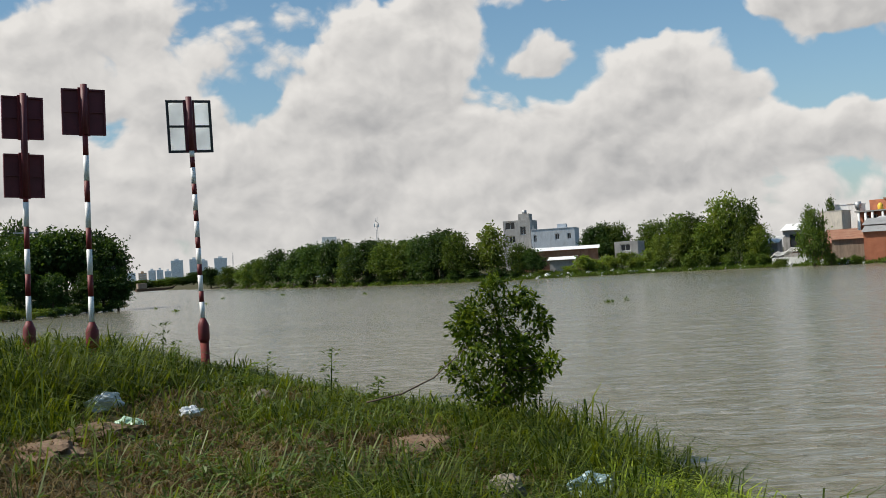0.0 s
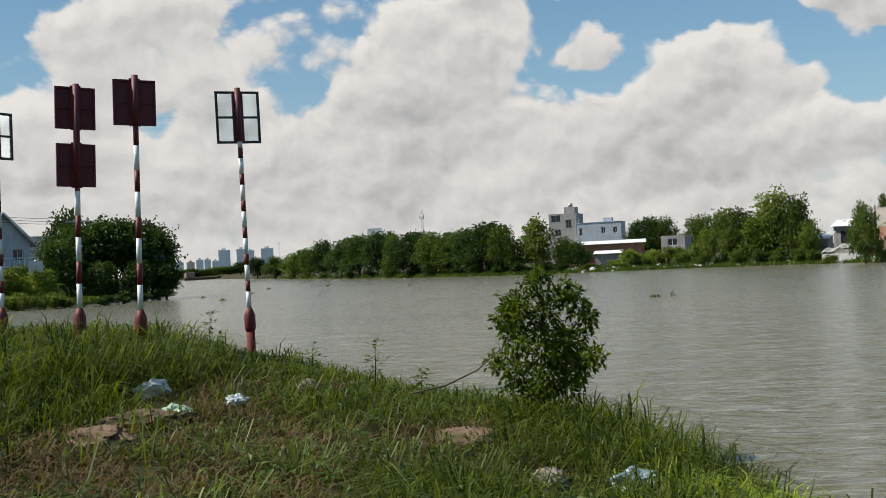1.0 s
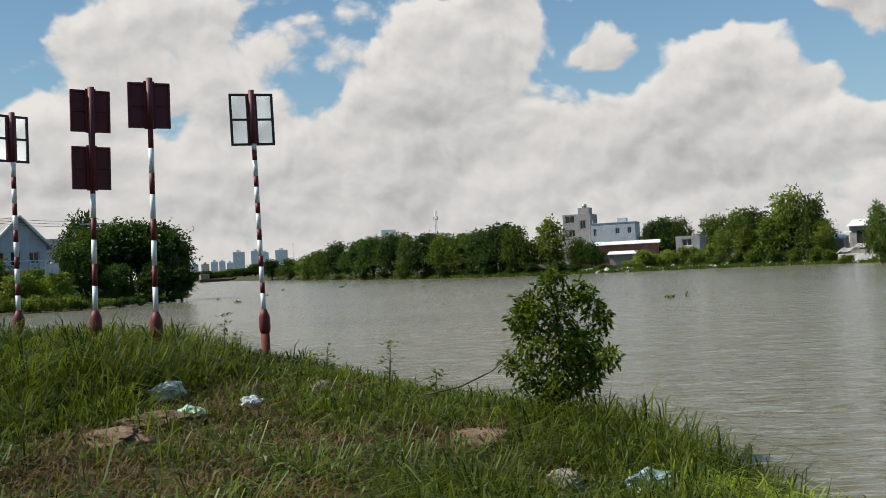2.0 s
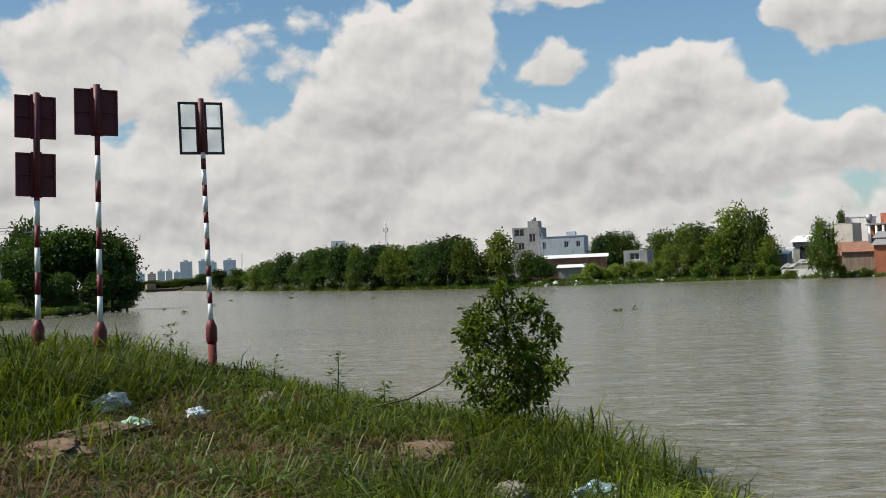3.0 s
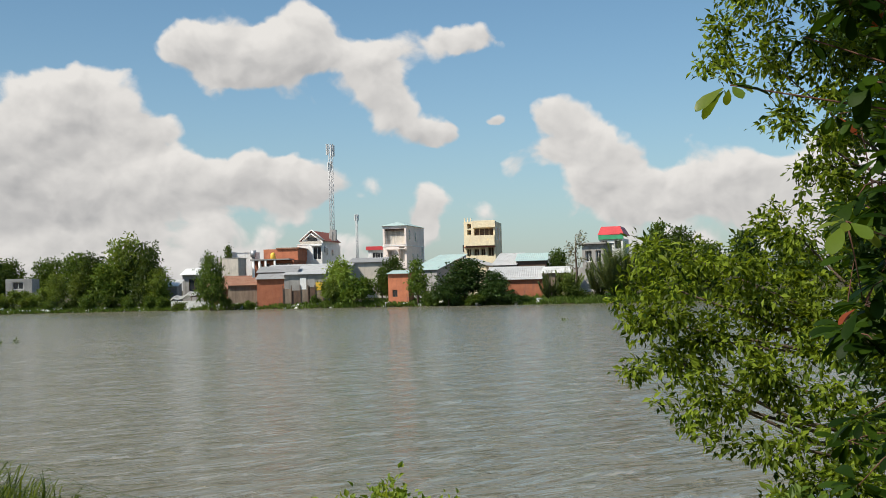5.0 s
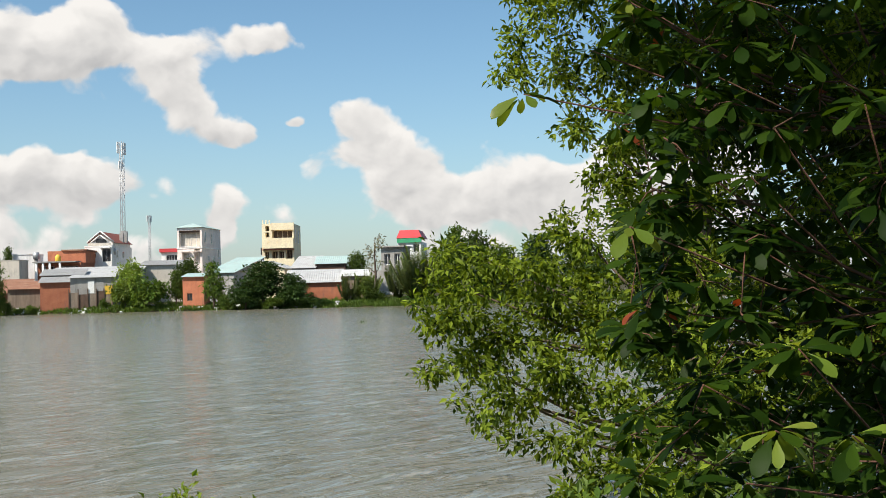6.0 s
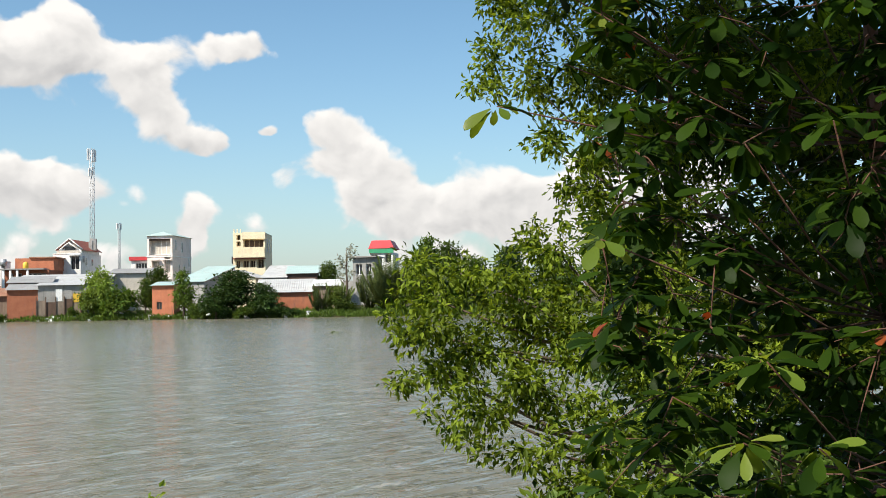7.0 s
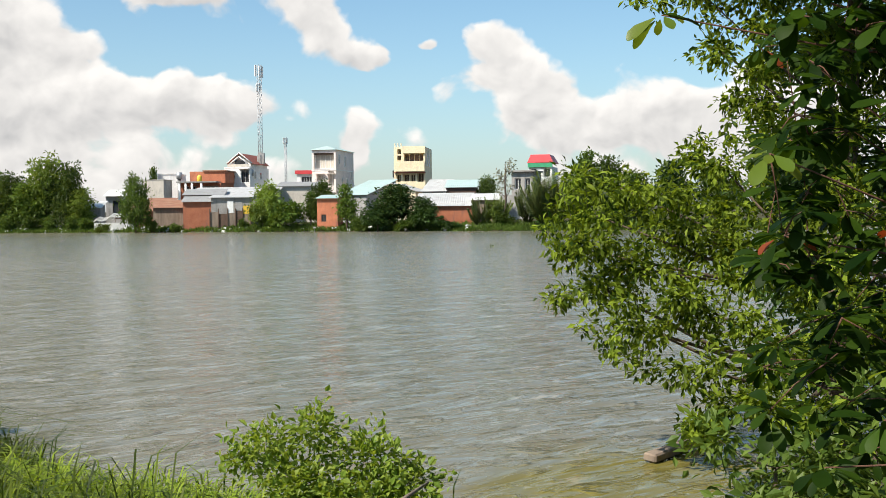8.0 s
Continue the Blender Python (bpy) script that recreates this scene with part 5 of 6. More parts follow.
# ---- the headland over the inlet ----
def build_headland():
    for key, az, d, el, half in (("canopy", 22.4, 92, 2.4, 2.8), ("canopy", 23.4, 94, 2.9, 3.6), ("canopy", 24.6, 93, 3.0, 3.8), ("canopy", 25.8, 92, 3.0, 3.8), ("dark", 26.8, 93, 2.7, 3.2), ("dark", 27.4, 97, 3.9, 3.0), ("dark", 28.2, 88, 2.1, 2.8),
                                 ("light", 29.2, 84, 0.7, 2.0), ("mid", 30.2, 86, 0.9, 2.4), ("light", 31.4, 84, 0.6, 2.4), ("dark", 21.5, 90, 0.9, 2.2), ("dark", 23.2, 89, 0.8, 2.2), ("dark", 25.4, 87, 0.8, 2.2), ("mid", 33.4, 88, 1.8, 3.5), ("mid", 36, 90, 2.2, 3.8)):
        plant(key, az, d, rise(el, d), half)
    for az, d, el in ((22.0, 88, -0.8), (23.0, 86, -0.9), (24.2, 82, -1.0), (25.4, 80, -1.0), (26.6, 79, -1.0), (27.8, 79, -0.9), (29.0, 78.5, -0.8), (30.2, 78.5, -0.75), (31.4, 79, -0.7), (32.6, 79, -0.7), (28.4, 80, -0.6), (30.8, 80, -0.5)):
        plant("shrub_light" if az > 26 else "shrub_dark", az, d, rise(el, d), 1.3)
    m = facing(31.3, 104, 25)
    H = top_z(2.4, 104, 31.3)
    ob = block_house("villa", "pale blue-grey villa with steep gables and a balcony", m, 6.4, 9, H, "render_blue", holes=[(-2.6, -1.6, H - 2.0, H - 0.7), (-0.9, 0.3, H - 2.2, H - 0.6), (1.2, 2.4, H - 2.0, H - 0.7), (-2.2, -0.8, 1.2, 3.0), (0.4, 2.0, 1.2, 3.0)], sides=[(2, 3.2, H - 2.2, H - 0.8), (5.4, 6.6, H - 2.2, H - 0.8)], deep=0.35)
    part("gable", gable_wall(6.4, H + 0.004, 3.2, 0.0), M["render_blue"], ob)
    part("roof", gable_roof(6.4, 9, H + 0.01, 3.2, 0.5), M["concrete"], ob, "grey roof")
    bm = bmesh.new()
    for s in (-1, 1):
        add_tube(bm, [(0, -0.6, H + 3.35), (s * 3.75, -0.6, H - 0.38)], [0.14, 0.14], 6)
    part("barge_board", bm, M["white_paint"], ob)
    part("balcony_slab", box(-3.3, 3.3, -1.1, -0.004, H - 2.75, H - 2.55), M["white_paint"], ob)
    for k in range(12):
        part("baluster", box(-3.2 + k * 0.57, -3.12 + k * 0.57, -1.08, -1.0, H - 2.548, H - 1.75), M["white_paint"], ob)
    part("handrail", box(-3.3, 3.3, -1.1, -0.98, H - 1.748, H - 1.65), M["white_paint"], ob)
    block_house("pink_house", "low pinkish house behind the trees", facing(29.3, 120, 10), 5.0, 6, top_z(2.75, 120, 29.3), "render_beige", holes=[(-1.2, 0.2, 3, 4.4)], deep=0.3)
    # power pole with its crossarm and wires
    x, y = polar(26.8, 86)
    g = ground_at(x, y)
    ob = thing("power_pole", "tall grey concrete power pole with a crossarm", "power pole", pose(x, y, g, 0, 0, 30))
    H = rise(4.4, 86) - g
    part("pole", tube([(0, 0, -0.3), (0, 0, H)], [0.17, 0.09], 10), M["concrete"], ob)
    part("crossarm", box(-1.1, 1.1, -0.06, 0.06, H - 1.3, H - 1.15), M["steel"], ob)
    for k in (-0.9, -0.3, 0.3, 0.9):
        part("insulator", tube([(k, 0, H - 1.148), (k, 0, H - 0.95)], [0.05, 0.04], 6), M["render_grey"], ob)
    for k in range(3):
        a = Vector((x, y, g + H - 0.95 - 0.25 * k))
        bx, by = polar(38, 84)
        b = Vector((bx, by, g + H + 1.2 - 0.25 * k))
        pts = [a.lerp(b, u) - Vector((0, 0, 4 * u * (1 - u) * 0.6)) for u in np.linspace(0, 1, 10)]
        w = bm_object("power_line", tube(pts, [0.018] * 10, 4), M["black"])
        tagged(w, "thin black overhead power line", "cable", "power lines")
    # railing along the headland, a small sign and a striped post
    ob = thing("railing", "low grey metal railing along the headland", "railing")
    pts = [polar(a, d) for a, d in ((27.5, 82), (26.2, 82.5), (25.0, 83.5), (23.8, 85.5), (22.8, 88.5), (22.2, 91))]
    for p, q in zip(pts, pts[1:]):
        for k in range(4):
            u = k / 4
            px, py = p[0] + (q[0] - p[0]) * u, p[1] + (q[1] - p[1]) * u
            g = ground_at(px, py)
            part("post", box(px - 0.04, px + 0.04, py - 0.04, py + 0.04, g - 0.1, g + 1.15), M["steel"], ob)
        for h in (0.45, 0.8, 1.13):
            ga, gb = ground_at(*p) + h, ground_at(*q) + h
            part("rail", tube([(*p, ga), (*q, gb)], [0.03, 0.03], 6), M["steel"], ob)
    for az, d, el, board, col, label in ((29.4, 84, 1.45, True, "render_blue", "striped post with a small blue board on the headland"), (21.9, 91, 1.5, True, "render_grey", "striped post with a small grey board on the headland")):
        x, y = polar(az, d)
        g = ground_at(x, y)
        H = rise(el, d) - g
        ob = thing("sign_post", label, "sign pole", pose(x, y, g, 0, 0, az))
        n = 6
        for k in range(n):
            part("stripe", tube([(0, 0, -0.2 + k * H / n), (0, 0, -0.2 + (k + 1) * H / n)], [0.09, 0.09], 8), M["white_paint" if k % 2 else "red_paint"], ob)
        part("board", box(-0.6, 0.6, -0.16, -0.11, H - 1.4, H - 0.3), M[col], ob)
    # a parked car behind the railing
    x, y = polar(25.6, 87)
    ob = thing("car", "dark parked car behind the railing", "car", pose(x, y, ground_at(x, y), 0, 0, 40))
    bm = bmesh.new()
    prof = [(-2.1, 0.35), (-2.15, 0.75), (-1.5, 0.95), (-0.85, 1.45), (0.9, 1.48), (1.55, 0.98), (2.15, 0.85), (2.2, 0.35)]
    a = [bm.verts.new((x_, -0.85, z_)) for x_, z_ in prof]
    b = [bm.verts.new((x_, 0.85, z_)) for x_, z_ in prof]
    bm.faces.new(a)
    bm.faces.new(b[::-1])
    for i in range(len(a)):
        j = (i + 1) % len(a)
        bm.faces.new((a[i], b[i], b[j], a[j]))
    bmesh.ops.recalc_face_normals(bm, faces=bm.faces)
    part("body", bm, M["zinc_dark"], ob)
    part("window", box(-0.9, 0.95, -0.868, -0.853, 0.98, 1.36), M["glass"], ob)
    for wx in (-1.35, 1.4):
        for wy in (-0.8, 0.8):
            part("wheel", tube([(wx, wy - 0.1, 0.32), (wx, wy + 0.1, 0.32)], [0.32, 0.32], 14), M["black"], ob)
    # a low barge far up the river
    x, y = polar(19.3, 330)
    ob = thing("barge", "low dark river barge with a small cabin", "boat", pose(x, y, 0, 0, 0, 30))
    bm = bmesh.new()
    lo = [bm.verts.new(p) for p in ((-6, -1.6, -0.3), (5, -1.6, -0.3), (7, 0, -0.1), (5, 1.6, -0.3), (-6, 1.6, -0.3))]
    hi = [bm.verts.new(p) for p in ((-6.4, -2, 0.9), (5.5, -2, 0.9), (8.4, 0, 1.4), (5.5, 2, 0.9), (-6.4, 2, 0.9))]
    bm.faces.new(lo[::-1])
    bm.faces.new(hi)
    for i in range(5):
        j = (i + 1) % 5
        bm.faces.new((lo[i], lo[j], hi[j], hi[i]))
    part("hull", bm, M["wood_dark"], ob)
    part("cabin", box(-5.6, -2.4, -1.4, 1.4, 0.95, 2.9, 0.1), M["timber"], ob)


build_headland()


# ---- the foot of the far banks: rank grass, rubble, a tarpaulin shelter ----
def build_far_edge():
    r = np.random.default_rng(77)
    n = 46000
    az = np.concatenate([r.uniform(-92, 15, n - 9000), r.uniform(21.5, 36, 9000)])
    base = {round(float(a) * 2): shore_distance(float(a)) for a in np.arange(-93, 37, 0.5)}
    d0 = np.array([base.get(int(round(a * 2)), 90.0) for a in az])
    d = d0 + r.exponential(1.6, n) - 0.6
    x, y = lay_out(-np.sin(np.radians(az)) * d, np.cos(np.radians(az)) * d)
    z = height(x, y)
    ok = z > -0.12
    x, y, z = x[ok], y[ok], z[ok]
    n = len(x)
    a = r.uniform(0, 6.28, n)
    along = np.stack([np.cos(a) * 0.5, np.sin(a) * 0.5, r.uniform(0.4, 1.2, n)], 1)
    v, t = leaf_arrays(np.stack([x, y, z], 1), along, r.normal(size=(n, 3)), r.uniform(0.2, 0.6, n), r.uniform(0.06, 0.16, n), False)
    ob = array_mesh("bank_grass", v, t, M["leaf_mid"])
    tagged(ob, "rank green grass along the foot of the far banks", "grass", kind="stuff")
    bm = bmesh.new()
    for k in range(240):
        a = r.choice([r.uniform(-30, -20.5), r.uniform(-46, -30), r.uniform(-20, -5), r.uniform(22, 32)])
        dd = base.get(int(round(a * 2)), 90.0) + r.uniform(-0.3, 1.6)
        px, py = polar(a, dd)
        s_ = r.uniform(0.08, 0.34)
        vs = add_box(bm, -s_, s_, -s_ * r.uniform(.5, 1), s_ * r.uniform(.5, 1), -s_ * 0.4, s_ * r.uniform(.3, .7))
        turn = pose(px, py, max(ground_at(px, py), 0.0) + 0.05, r.uniform(-25, 25), r.uniform(-25, 25), r.uniform(0, 360))
        for q in vs:
            q.co = turn @ q.co
    ob = bm_object("rubble", bm, M["tarp"])
    tagged(ob, "pale rubble and litter along the far waterline", "rubble", kind="stuff")
    d = 107
    x, y = polar(-22.7, d)
    g = ground_at(x, y)
    ob = thing("shelter", "shelter of pale grey tarpaulin on thin posts", "shelter", pose(x, y, g, 0, 0, -31))
    bm = bmesh.new()
    nx, ny = 10, 4
    grid = [[bm.verts.new((-2.6 + 5.2 * i / nx, 3.4 * j / ny, 1.5 + 1.3 * (i / nx) + 0.18 * math.sin(i * 1.9) - 0.9 * abs(j / ny - 0.5))) for j in range(ny + 1)] for i in range(nx + 1)]
    for i in range(nx):
        for j in range(ny):
            bm.faces.new((grid[i][j], grid[i + 1][j], grid[i + 1][j + 1], grid[i][j + 1]))
    bmesh.ops.solidify(bm, geom=bm.faces[:], thickness=0.03)
    part("tarpaulin", bm, M["tarp"], ob)
    for px in (-2.4, 0.0, 2.4):
        for py in (0.2, 3.2):
            part("post", tube([(px, py, -0.2), (px, py, 1.2 + 0.5 * (px + 2.6) / 2)], [0.05, 0.04], 6), M["timber"], ob)
    part("side_sheet", box(-2.4, 2.2, 0.05, 0.09, 0.2, 1.05), M["tarp"], ob, "pale side sheet")
    for az, d, W, h, wall, roof, label in ((-21.0, 114, 3.2, 2.4, "render_grey", "tarp", "small grey shack among the trees"), (-24.4, 107, 3.4, 2.1, "rust_sheet", "rust_sheet", "low shack patched with rusty sheets"), (-23.2, 118, 4.2, 3.8, "render_grey", "white_sheet", "grey shack with a white sheet roof")):
        x, y = polar(az, d)
        shed("shack", label, pose(x, y, ground_at(x, y) - 0.1, 0, 0, az - 8), W, 3.2, h, h + 0.7, wall, roof, holes=[(-W * 0.3, W * 0.05, 0.8, h - 0.6)])


build_far_edge()


# ---- the near bank: grass, weeds, bare earth ----
BARE = [(2.3, -11.9, 0.80, 0.50), (-3.4, -15.4, 0.35, 0.25), (26.1, -10.0, 0.75, 0.45), (22.6, -9.1, 0.70, 0.40), (12.4, -8.2, 0.9, 0.5), (28.5, -12.6, 0.6, 0.4), (17.2, -7.5, 0.6, 0.4), (22.6, -8.2, 0.5, 0.45), (17.4, -9.0, 0.45, 0.4), (21.2, -9.6, 0.5, 0.4),
        (-8.8, -15.4, 0.40, 0.35), (-3.3, -15.9, 0.35, 0.3), (-30.2, -18.8, 0.25, 0.25), (4.9, -9.0, 0.3, 0.3)]


def on_ground(az, el):
    """Where the line of sight at that angle meets the near bank."""
    d = np.arange(2.0, 30, 0.05)
    x, y = polar(az, d)
    hit = np.nonzero(EYE + d * math.tan(radians(el)) <= height(x, y))[0]
    k = hit[0] if len(hit) else 360
    return float(x[k]), float(y[k]), float(d[k])


BARE_AT = [(*on_ground(a, e)[:2], rx, ry, a * SPREAD) for a, e, rx, ry in BARE]


def bareness(x, y):
    x, y = lay_out(x, y)
    out = np.zeros(x.shape)
    for bx, by, rx, ry, a in BARE_AT:
        c, s_ = math.cos(radians(a)), math.sin(radians(a))
        u, v = (x - bx) * c + (y - by) * s_, -(x - bx) * s_ + (y - by) * c
        out = np.maximum(out, np.exp(-(u / (rx * 1.2)) ** 2 - (v / (ry * 2.1)) ** 2))
    return out


def blades(name, label, mat, n, tall, spread, seed, keep):
    """Bent grass blades in tufts, as one sheet of stuff."""
    r = np.random.default_rng(seed)
    per = 16
    k = n // per
    az = np.where(r.random(k) < 0.86, r.uniform(-62, 52, k), r.uniform(-180, 180, k))
    d = np.where(np.abs(az + 5) < 60, 0.8 + 27 * r.random(k) ** 1.35, 0.8 + 11 * r.random(k))
    cx, cy = np.repeat(-np.sin(np.radians(az)) * d, per), np.repeat(np.cos(np.radians(az)) * d, per)
    wx, wy = lay_out(cx, cy)
    size = np.repeat(r.uniform(0.55, 1.35, k), per)
    a = r.uniform(0, 2 * math.pi, k * per)
    out = np.abs(r.normal(size=k * per)) * 0.12 * size
    x, y = wx + np.cos(a) * out, wy + np.sin(a) * out
    s = inland(x, y, NEAR_SHORE)
    ok = (s > -0.25) & (np.repeat(r.random(k), per) < keep(cx, cy))
    x, y, a, size, out, cx, cy = x[ok], y[ok], a[ok], size[ok], out[ok], cx[ok], cy[ok]
    z = height(x, y)
    n = len(x)
    d = np.hypot(x, y)
    L = tall(cx, cy) * r.uniform(0.5, 1.2, n) * size
    a = a + r.normal(size=n) * 0.6
    lean = np.stack([np.cos(a), np.sin(a), np.zeros(n)], 1)
    side = np.stack([-np.sin(a), np.cos(a), np.zeros(n)], 1)
    w = (0.0024 + 0.00046 * d)[:, None] * r.uniform(0.6, 1.5, n)[:, None]
    k1 = ((r.uniform(0.15, 0.7, n) + 1.6 * out) * spread)[:, None]
    b = np.stack([x, y, z - 0.02], 1)
    up = np.array([0, 0, 1.0])
    Lc = L[:, None]
    mid = b + up * Lc * (0.62 - 0.05 * k1) + lean * Lc * k1 * 0.42
    tip = b + up * Lc * (0.98 - 0.55 * k1) + lean * Lc * k1 * 1.25
    v = np.stack([b - side * w, b + side * w, mid + side * w * 0.85, mid - side * w * 0.85, tip], 1).reshape(-1, 3)
    i = np.arange(n)[:, None] * 5
    t = (i + np.array([[0, 1, 2, 0, 2, 3, 3, 2, 4]])).reshape(-1, 3)
    ob = array_mesh(name, v, t, M[mat])
    tagged(ob, label, "grass", kind="stuff")
    return ob


def tall_left(x, y):
    az = np.degrees(np.arctan2(-x, y))
    d = np.hypot(x, y)
    return np.clip((az - 17) / 5, 0, 1) * np.clip((d - 9.0) / 2.5, 0, 1)


def build_grass():
    blades("tall_grass", "tall green riverside grass on the bank", "grass", 400000, lambda x, y: 0.29 + 0.52 * tall_left(x, y) + 0.30 * np.clip(bumpy(x * 0.8, y * 0.8), 0, 1) + 0.20 * np.clip((x - 0.2) / 1.0, 0, 1) + 0.26 * np.exp(-((x - 0.5) / 0.8) ** 2 - ((y - 9.7) / 0.7) ** 2) + 0.10 * np.clip(1 - np.abs(inland(*lay_out(x, y), NEAR_SHORE) - 0.5), 0, 1) - 0.12 * np.exp(-((x + 3.0) / 2.2) ** 2 - ((y - 6.5) / 2.8) ** 2), 1.5, 3,
           lambda x, y: (1 - 0.97 * bareness(x, y)) * (1 - 0.65 * np.exp(-((x + 3.0) / 2.2) ** 2 - ((y - 6.5) / 2.8) ** 2)) * (1 - 0.93 * np.clip((x - 1.0) / 0.6, 0, 1) * np.clip((8.0 - y) / 1.5, 0, 1)) * np.clip(0.85 + 0.5 * bumpy(x * 0.7 + 3, y * 0.7), 0.5, 1))
    blades("dry_grass", "dry straw-coloured grass among the green", "grass_dry", 320000, lambda x, y: 0.22 + 0.10 * tall_left(x, y), 1.7, 4,
           lambda x, y: np.clip(0.36 + 0.9 * bumpy(x * 0.5 + 1, y * 0.5 + 2) + 0.95 * np.exp(-((x + 3.0) / 2.2) ** 2 - ((y - 6.5) / 2.8) ** 2), 0.03, 1) * (1 - 0.8 * tall_left(x, y)) * (1 - 0.9 * np.clip((x - 1.0) / 0.6, 0, 1) * np.clip((8.0 - y) / 1.5, 0, 1)))
    blades("sedge_tufts", "long pale arching sedge blades over the turf", "sedge", 46000, lambda x, y: 0.46 + 0.30 * tall_left(x, y), 1.5, 9,
           lambda x, y: (1 - 0.98 * bareness(x, y)) * np.clip(0.55 + 0.9 * bumpy(x * 0.9 + 5, y * 0.9), 0.1, 1) * (1 - 0.95 * np.clip((x - 1.0) / 0.6, 0, 1) * np.clip((8.0 - y) / 1.5, 0, 1)))
    blades("shore_grass", "yellow-green grass at the water's edge, coloured bright as if sunlit", "grass_bright", 260000, lambda x, y: np.full(x.shape, 0.36), 1.6, 5,
           lambda x, y: np.clip((x - 0.7) / 0.6, 0, 1) * np.clip((8.0 - y) / 1.5, 0, 1))


build_grass()


def build_weeds():
    """Broad-leaved weeds in the grass, one stuff object, and single taller stalks."""
    r = np.random.default_rng(12)
    n = 1900
    az, d = r.uniform(-50, 40, n), 2.2 + 17 * r.random(n) ** 1.2
    x, y = -np.sin(np.radians(az)) * d, np.cos(np.radians(az)) * d
    clear = bareness(x, y) < 0.4
    x, y = lay_out(x, y)
    ok = (inland(x, y, NEAR_SHORE) > 0.1) & clear
    x, y = x[ok], y[ok]
    k = 9
    bx, by = np.repeat(x, k) + r.normal(size=len(x) * k) * 0.06, np.repeat(y, k) + r.normal(size=len(x) * k) * 0.06
    bz = height(bx, by) + r.uniform(0.02, 0.24, len(bx))
    a = r.uniform(0, 6.28, len(bx))
    along = np.stack([np.cos(a), np.sin(a), r.uniform(-0.1, 0.9, len(a))], 1)
    v, t = leaf_arrays(np.stack([bx, by, bz], 1), along, np.tile([0, 0, 1.0], (len(bx), 1)) + r.normal(size=(len(bx), 3)) * 0.2, r.uniform(0.05, 0.11, len(bx)), r.uniform(0.025, 0.05, len(bx)))
    w = array_mesh("weeds", v, t, M["leaf_mid"])
    tagged(w, "small broad-leaved weeds among the grass", "weeds", kind="stuff")
    for az, d, h, label in ((19.0, 14.5, 0.95, "tall leafy weed stalk beside the sign pole"), (18.4, 14.2, 0.65, "leafy weed stalk beside the sign pole"), (12.4, 12.6, 0.6, "leafy weed on the bank edge"), (8.2, 11.6, 0.75, "leafy weed on the bank edge"), (13.6, 12.8, 0.45, "leafy weed on the bank edge"), (5.2, 10.6, 0.45, "leafy weed on the bank edge")):
        x, y = polar(az, d)
        g = ground_at(x, y)
        ob = thing("weed", label, "weed", pose(x, y, g), "single weeds")
        part("stem", tube([(0, 0, -0.05), (0.03, 0, h * 0.5), (0.05, 0.02, h)], [0.012, 0.01, 0.004], 5), M["leaf_mid"], ob)
        m = 46
        u = r.uniform(0.2, 1, m)
        p = np.stack([0.05 * u + r.normal(size=m) * 0.05, r.normal(size=m) * 0.05, u * h], 1)
        a = r.uniform(0, 6.28, m)
        v, t = leaf_arrays(p, np.stack([np.cos(a), np.sin(a), r.uniform(0, 0.8, m)], 1), np.tile([0.1, 0, 1.0], (m, 1)), r.uniform(0.07, 0.13, m), r.uniform(0.03, 0.06, m))
        lv = array_mesh("leaves", v, t, M["leaf_mid"])
        lv.parent = ob


build_weeds()


def lump(name, label, category, az, el, size, mat, seed, squash=0.5, crumple=0.35, d=None, sink=0.15, group=""):
    """A crumpled or rough lump that rests on the bank."""
    if d is None:
        x, y, d = on_ground(az, el)
    else:
        x, y = polar(az, d)
    r = np.random.default_rng(seed)
    size = [q * 0.62 for q in size]
    bm = bmesh.new()
    bmesh.ops.create_icosphere(bm, subdivisions=4, radius=1.0)
    off = r.uniform(0, 50, 3)
    for v in bm.verts:
        p = v.co * 1.6 + Vector(off)
        k = 1 + crumple * (noise.noise(p) + 0.6 * abs(noise.noise(p * 2.3)) + 0.35 * abs(noise.noise(p * 5.1)))
        v.co = Vector((v.co.x * size[0], v.co.y * size[1], max(v.co.z, -0.55) * size[2])) * k
    ob = bm_object(name, bm, M[mat])
    ob.matrix_world = pose(x, y, ground_at(x, y) + size[2] * (0.5 - sink), 0, 0, r.uniform(0, 360))
    return tagged(ob, label, category, group)


lump("plastic_bag", "crumpled pale teal plastic bag in the grass", "plastic bag", -8.9, -15.9, (0.24, 0.18, 0.15), "bag_teal", 1, sink=-1.2, crumple=0.55, group="litter")
lump("plastic_bag", "crumpled white plastic bag on the turf", "plastic bag", 22.6, -7.9, (0.30, 0.20, 0.17), "bag_white", 2, sink=-0.8, crumple=0.6, group="litter")
lump("plastic_bag", "small crumpled white plastic bag on bare earth", "plastic bag", 17.4, -8.8, (0.18, 0.14, 0.10), "bag_white", 3, sink=-0.9, crumple=0.6, group="litter")
lump("plastic_bag", "crumpled pale green plastic bag in the weeds", "plastic bag", 21.2, -9.3, (0.24, 0.18, 0.14), "bag_green", 4, sink=-0.4, crumple=0.6, group="litter")
lump("plastic_bag", "dark teal plastic bag caught in the weeds", "plastic bag", 4.9, -8.6, (0.26, 0.16, 0.16), "bag_dark_teal", 5, sink=-1.2, crumple=0.5, group="litter")
lump("plastic_bag", "glossy black plastic bag in the grass", "plastic bag", -30.2, -18.3, (0.15, 0.12, 0.12), "bag_black", 6, sink=-1.6, crumple=0.7, group="litter")
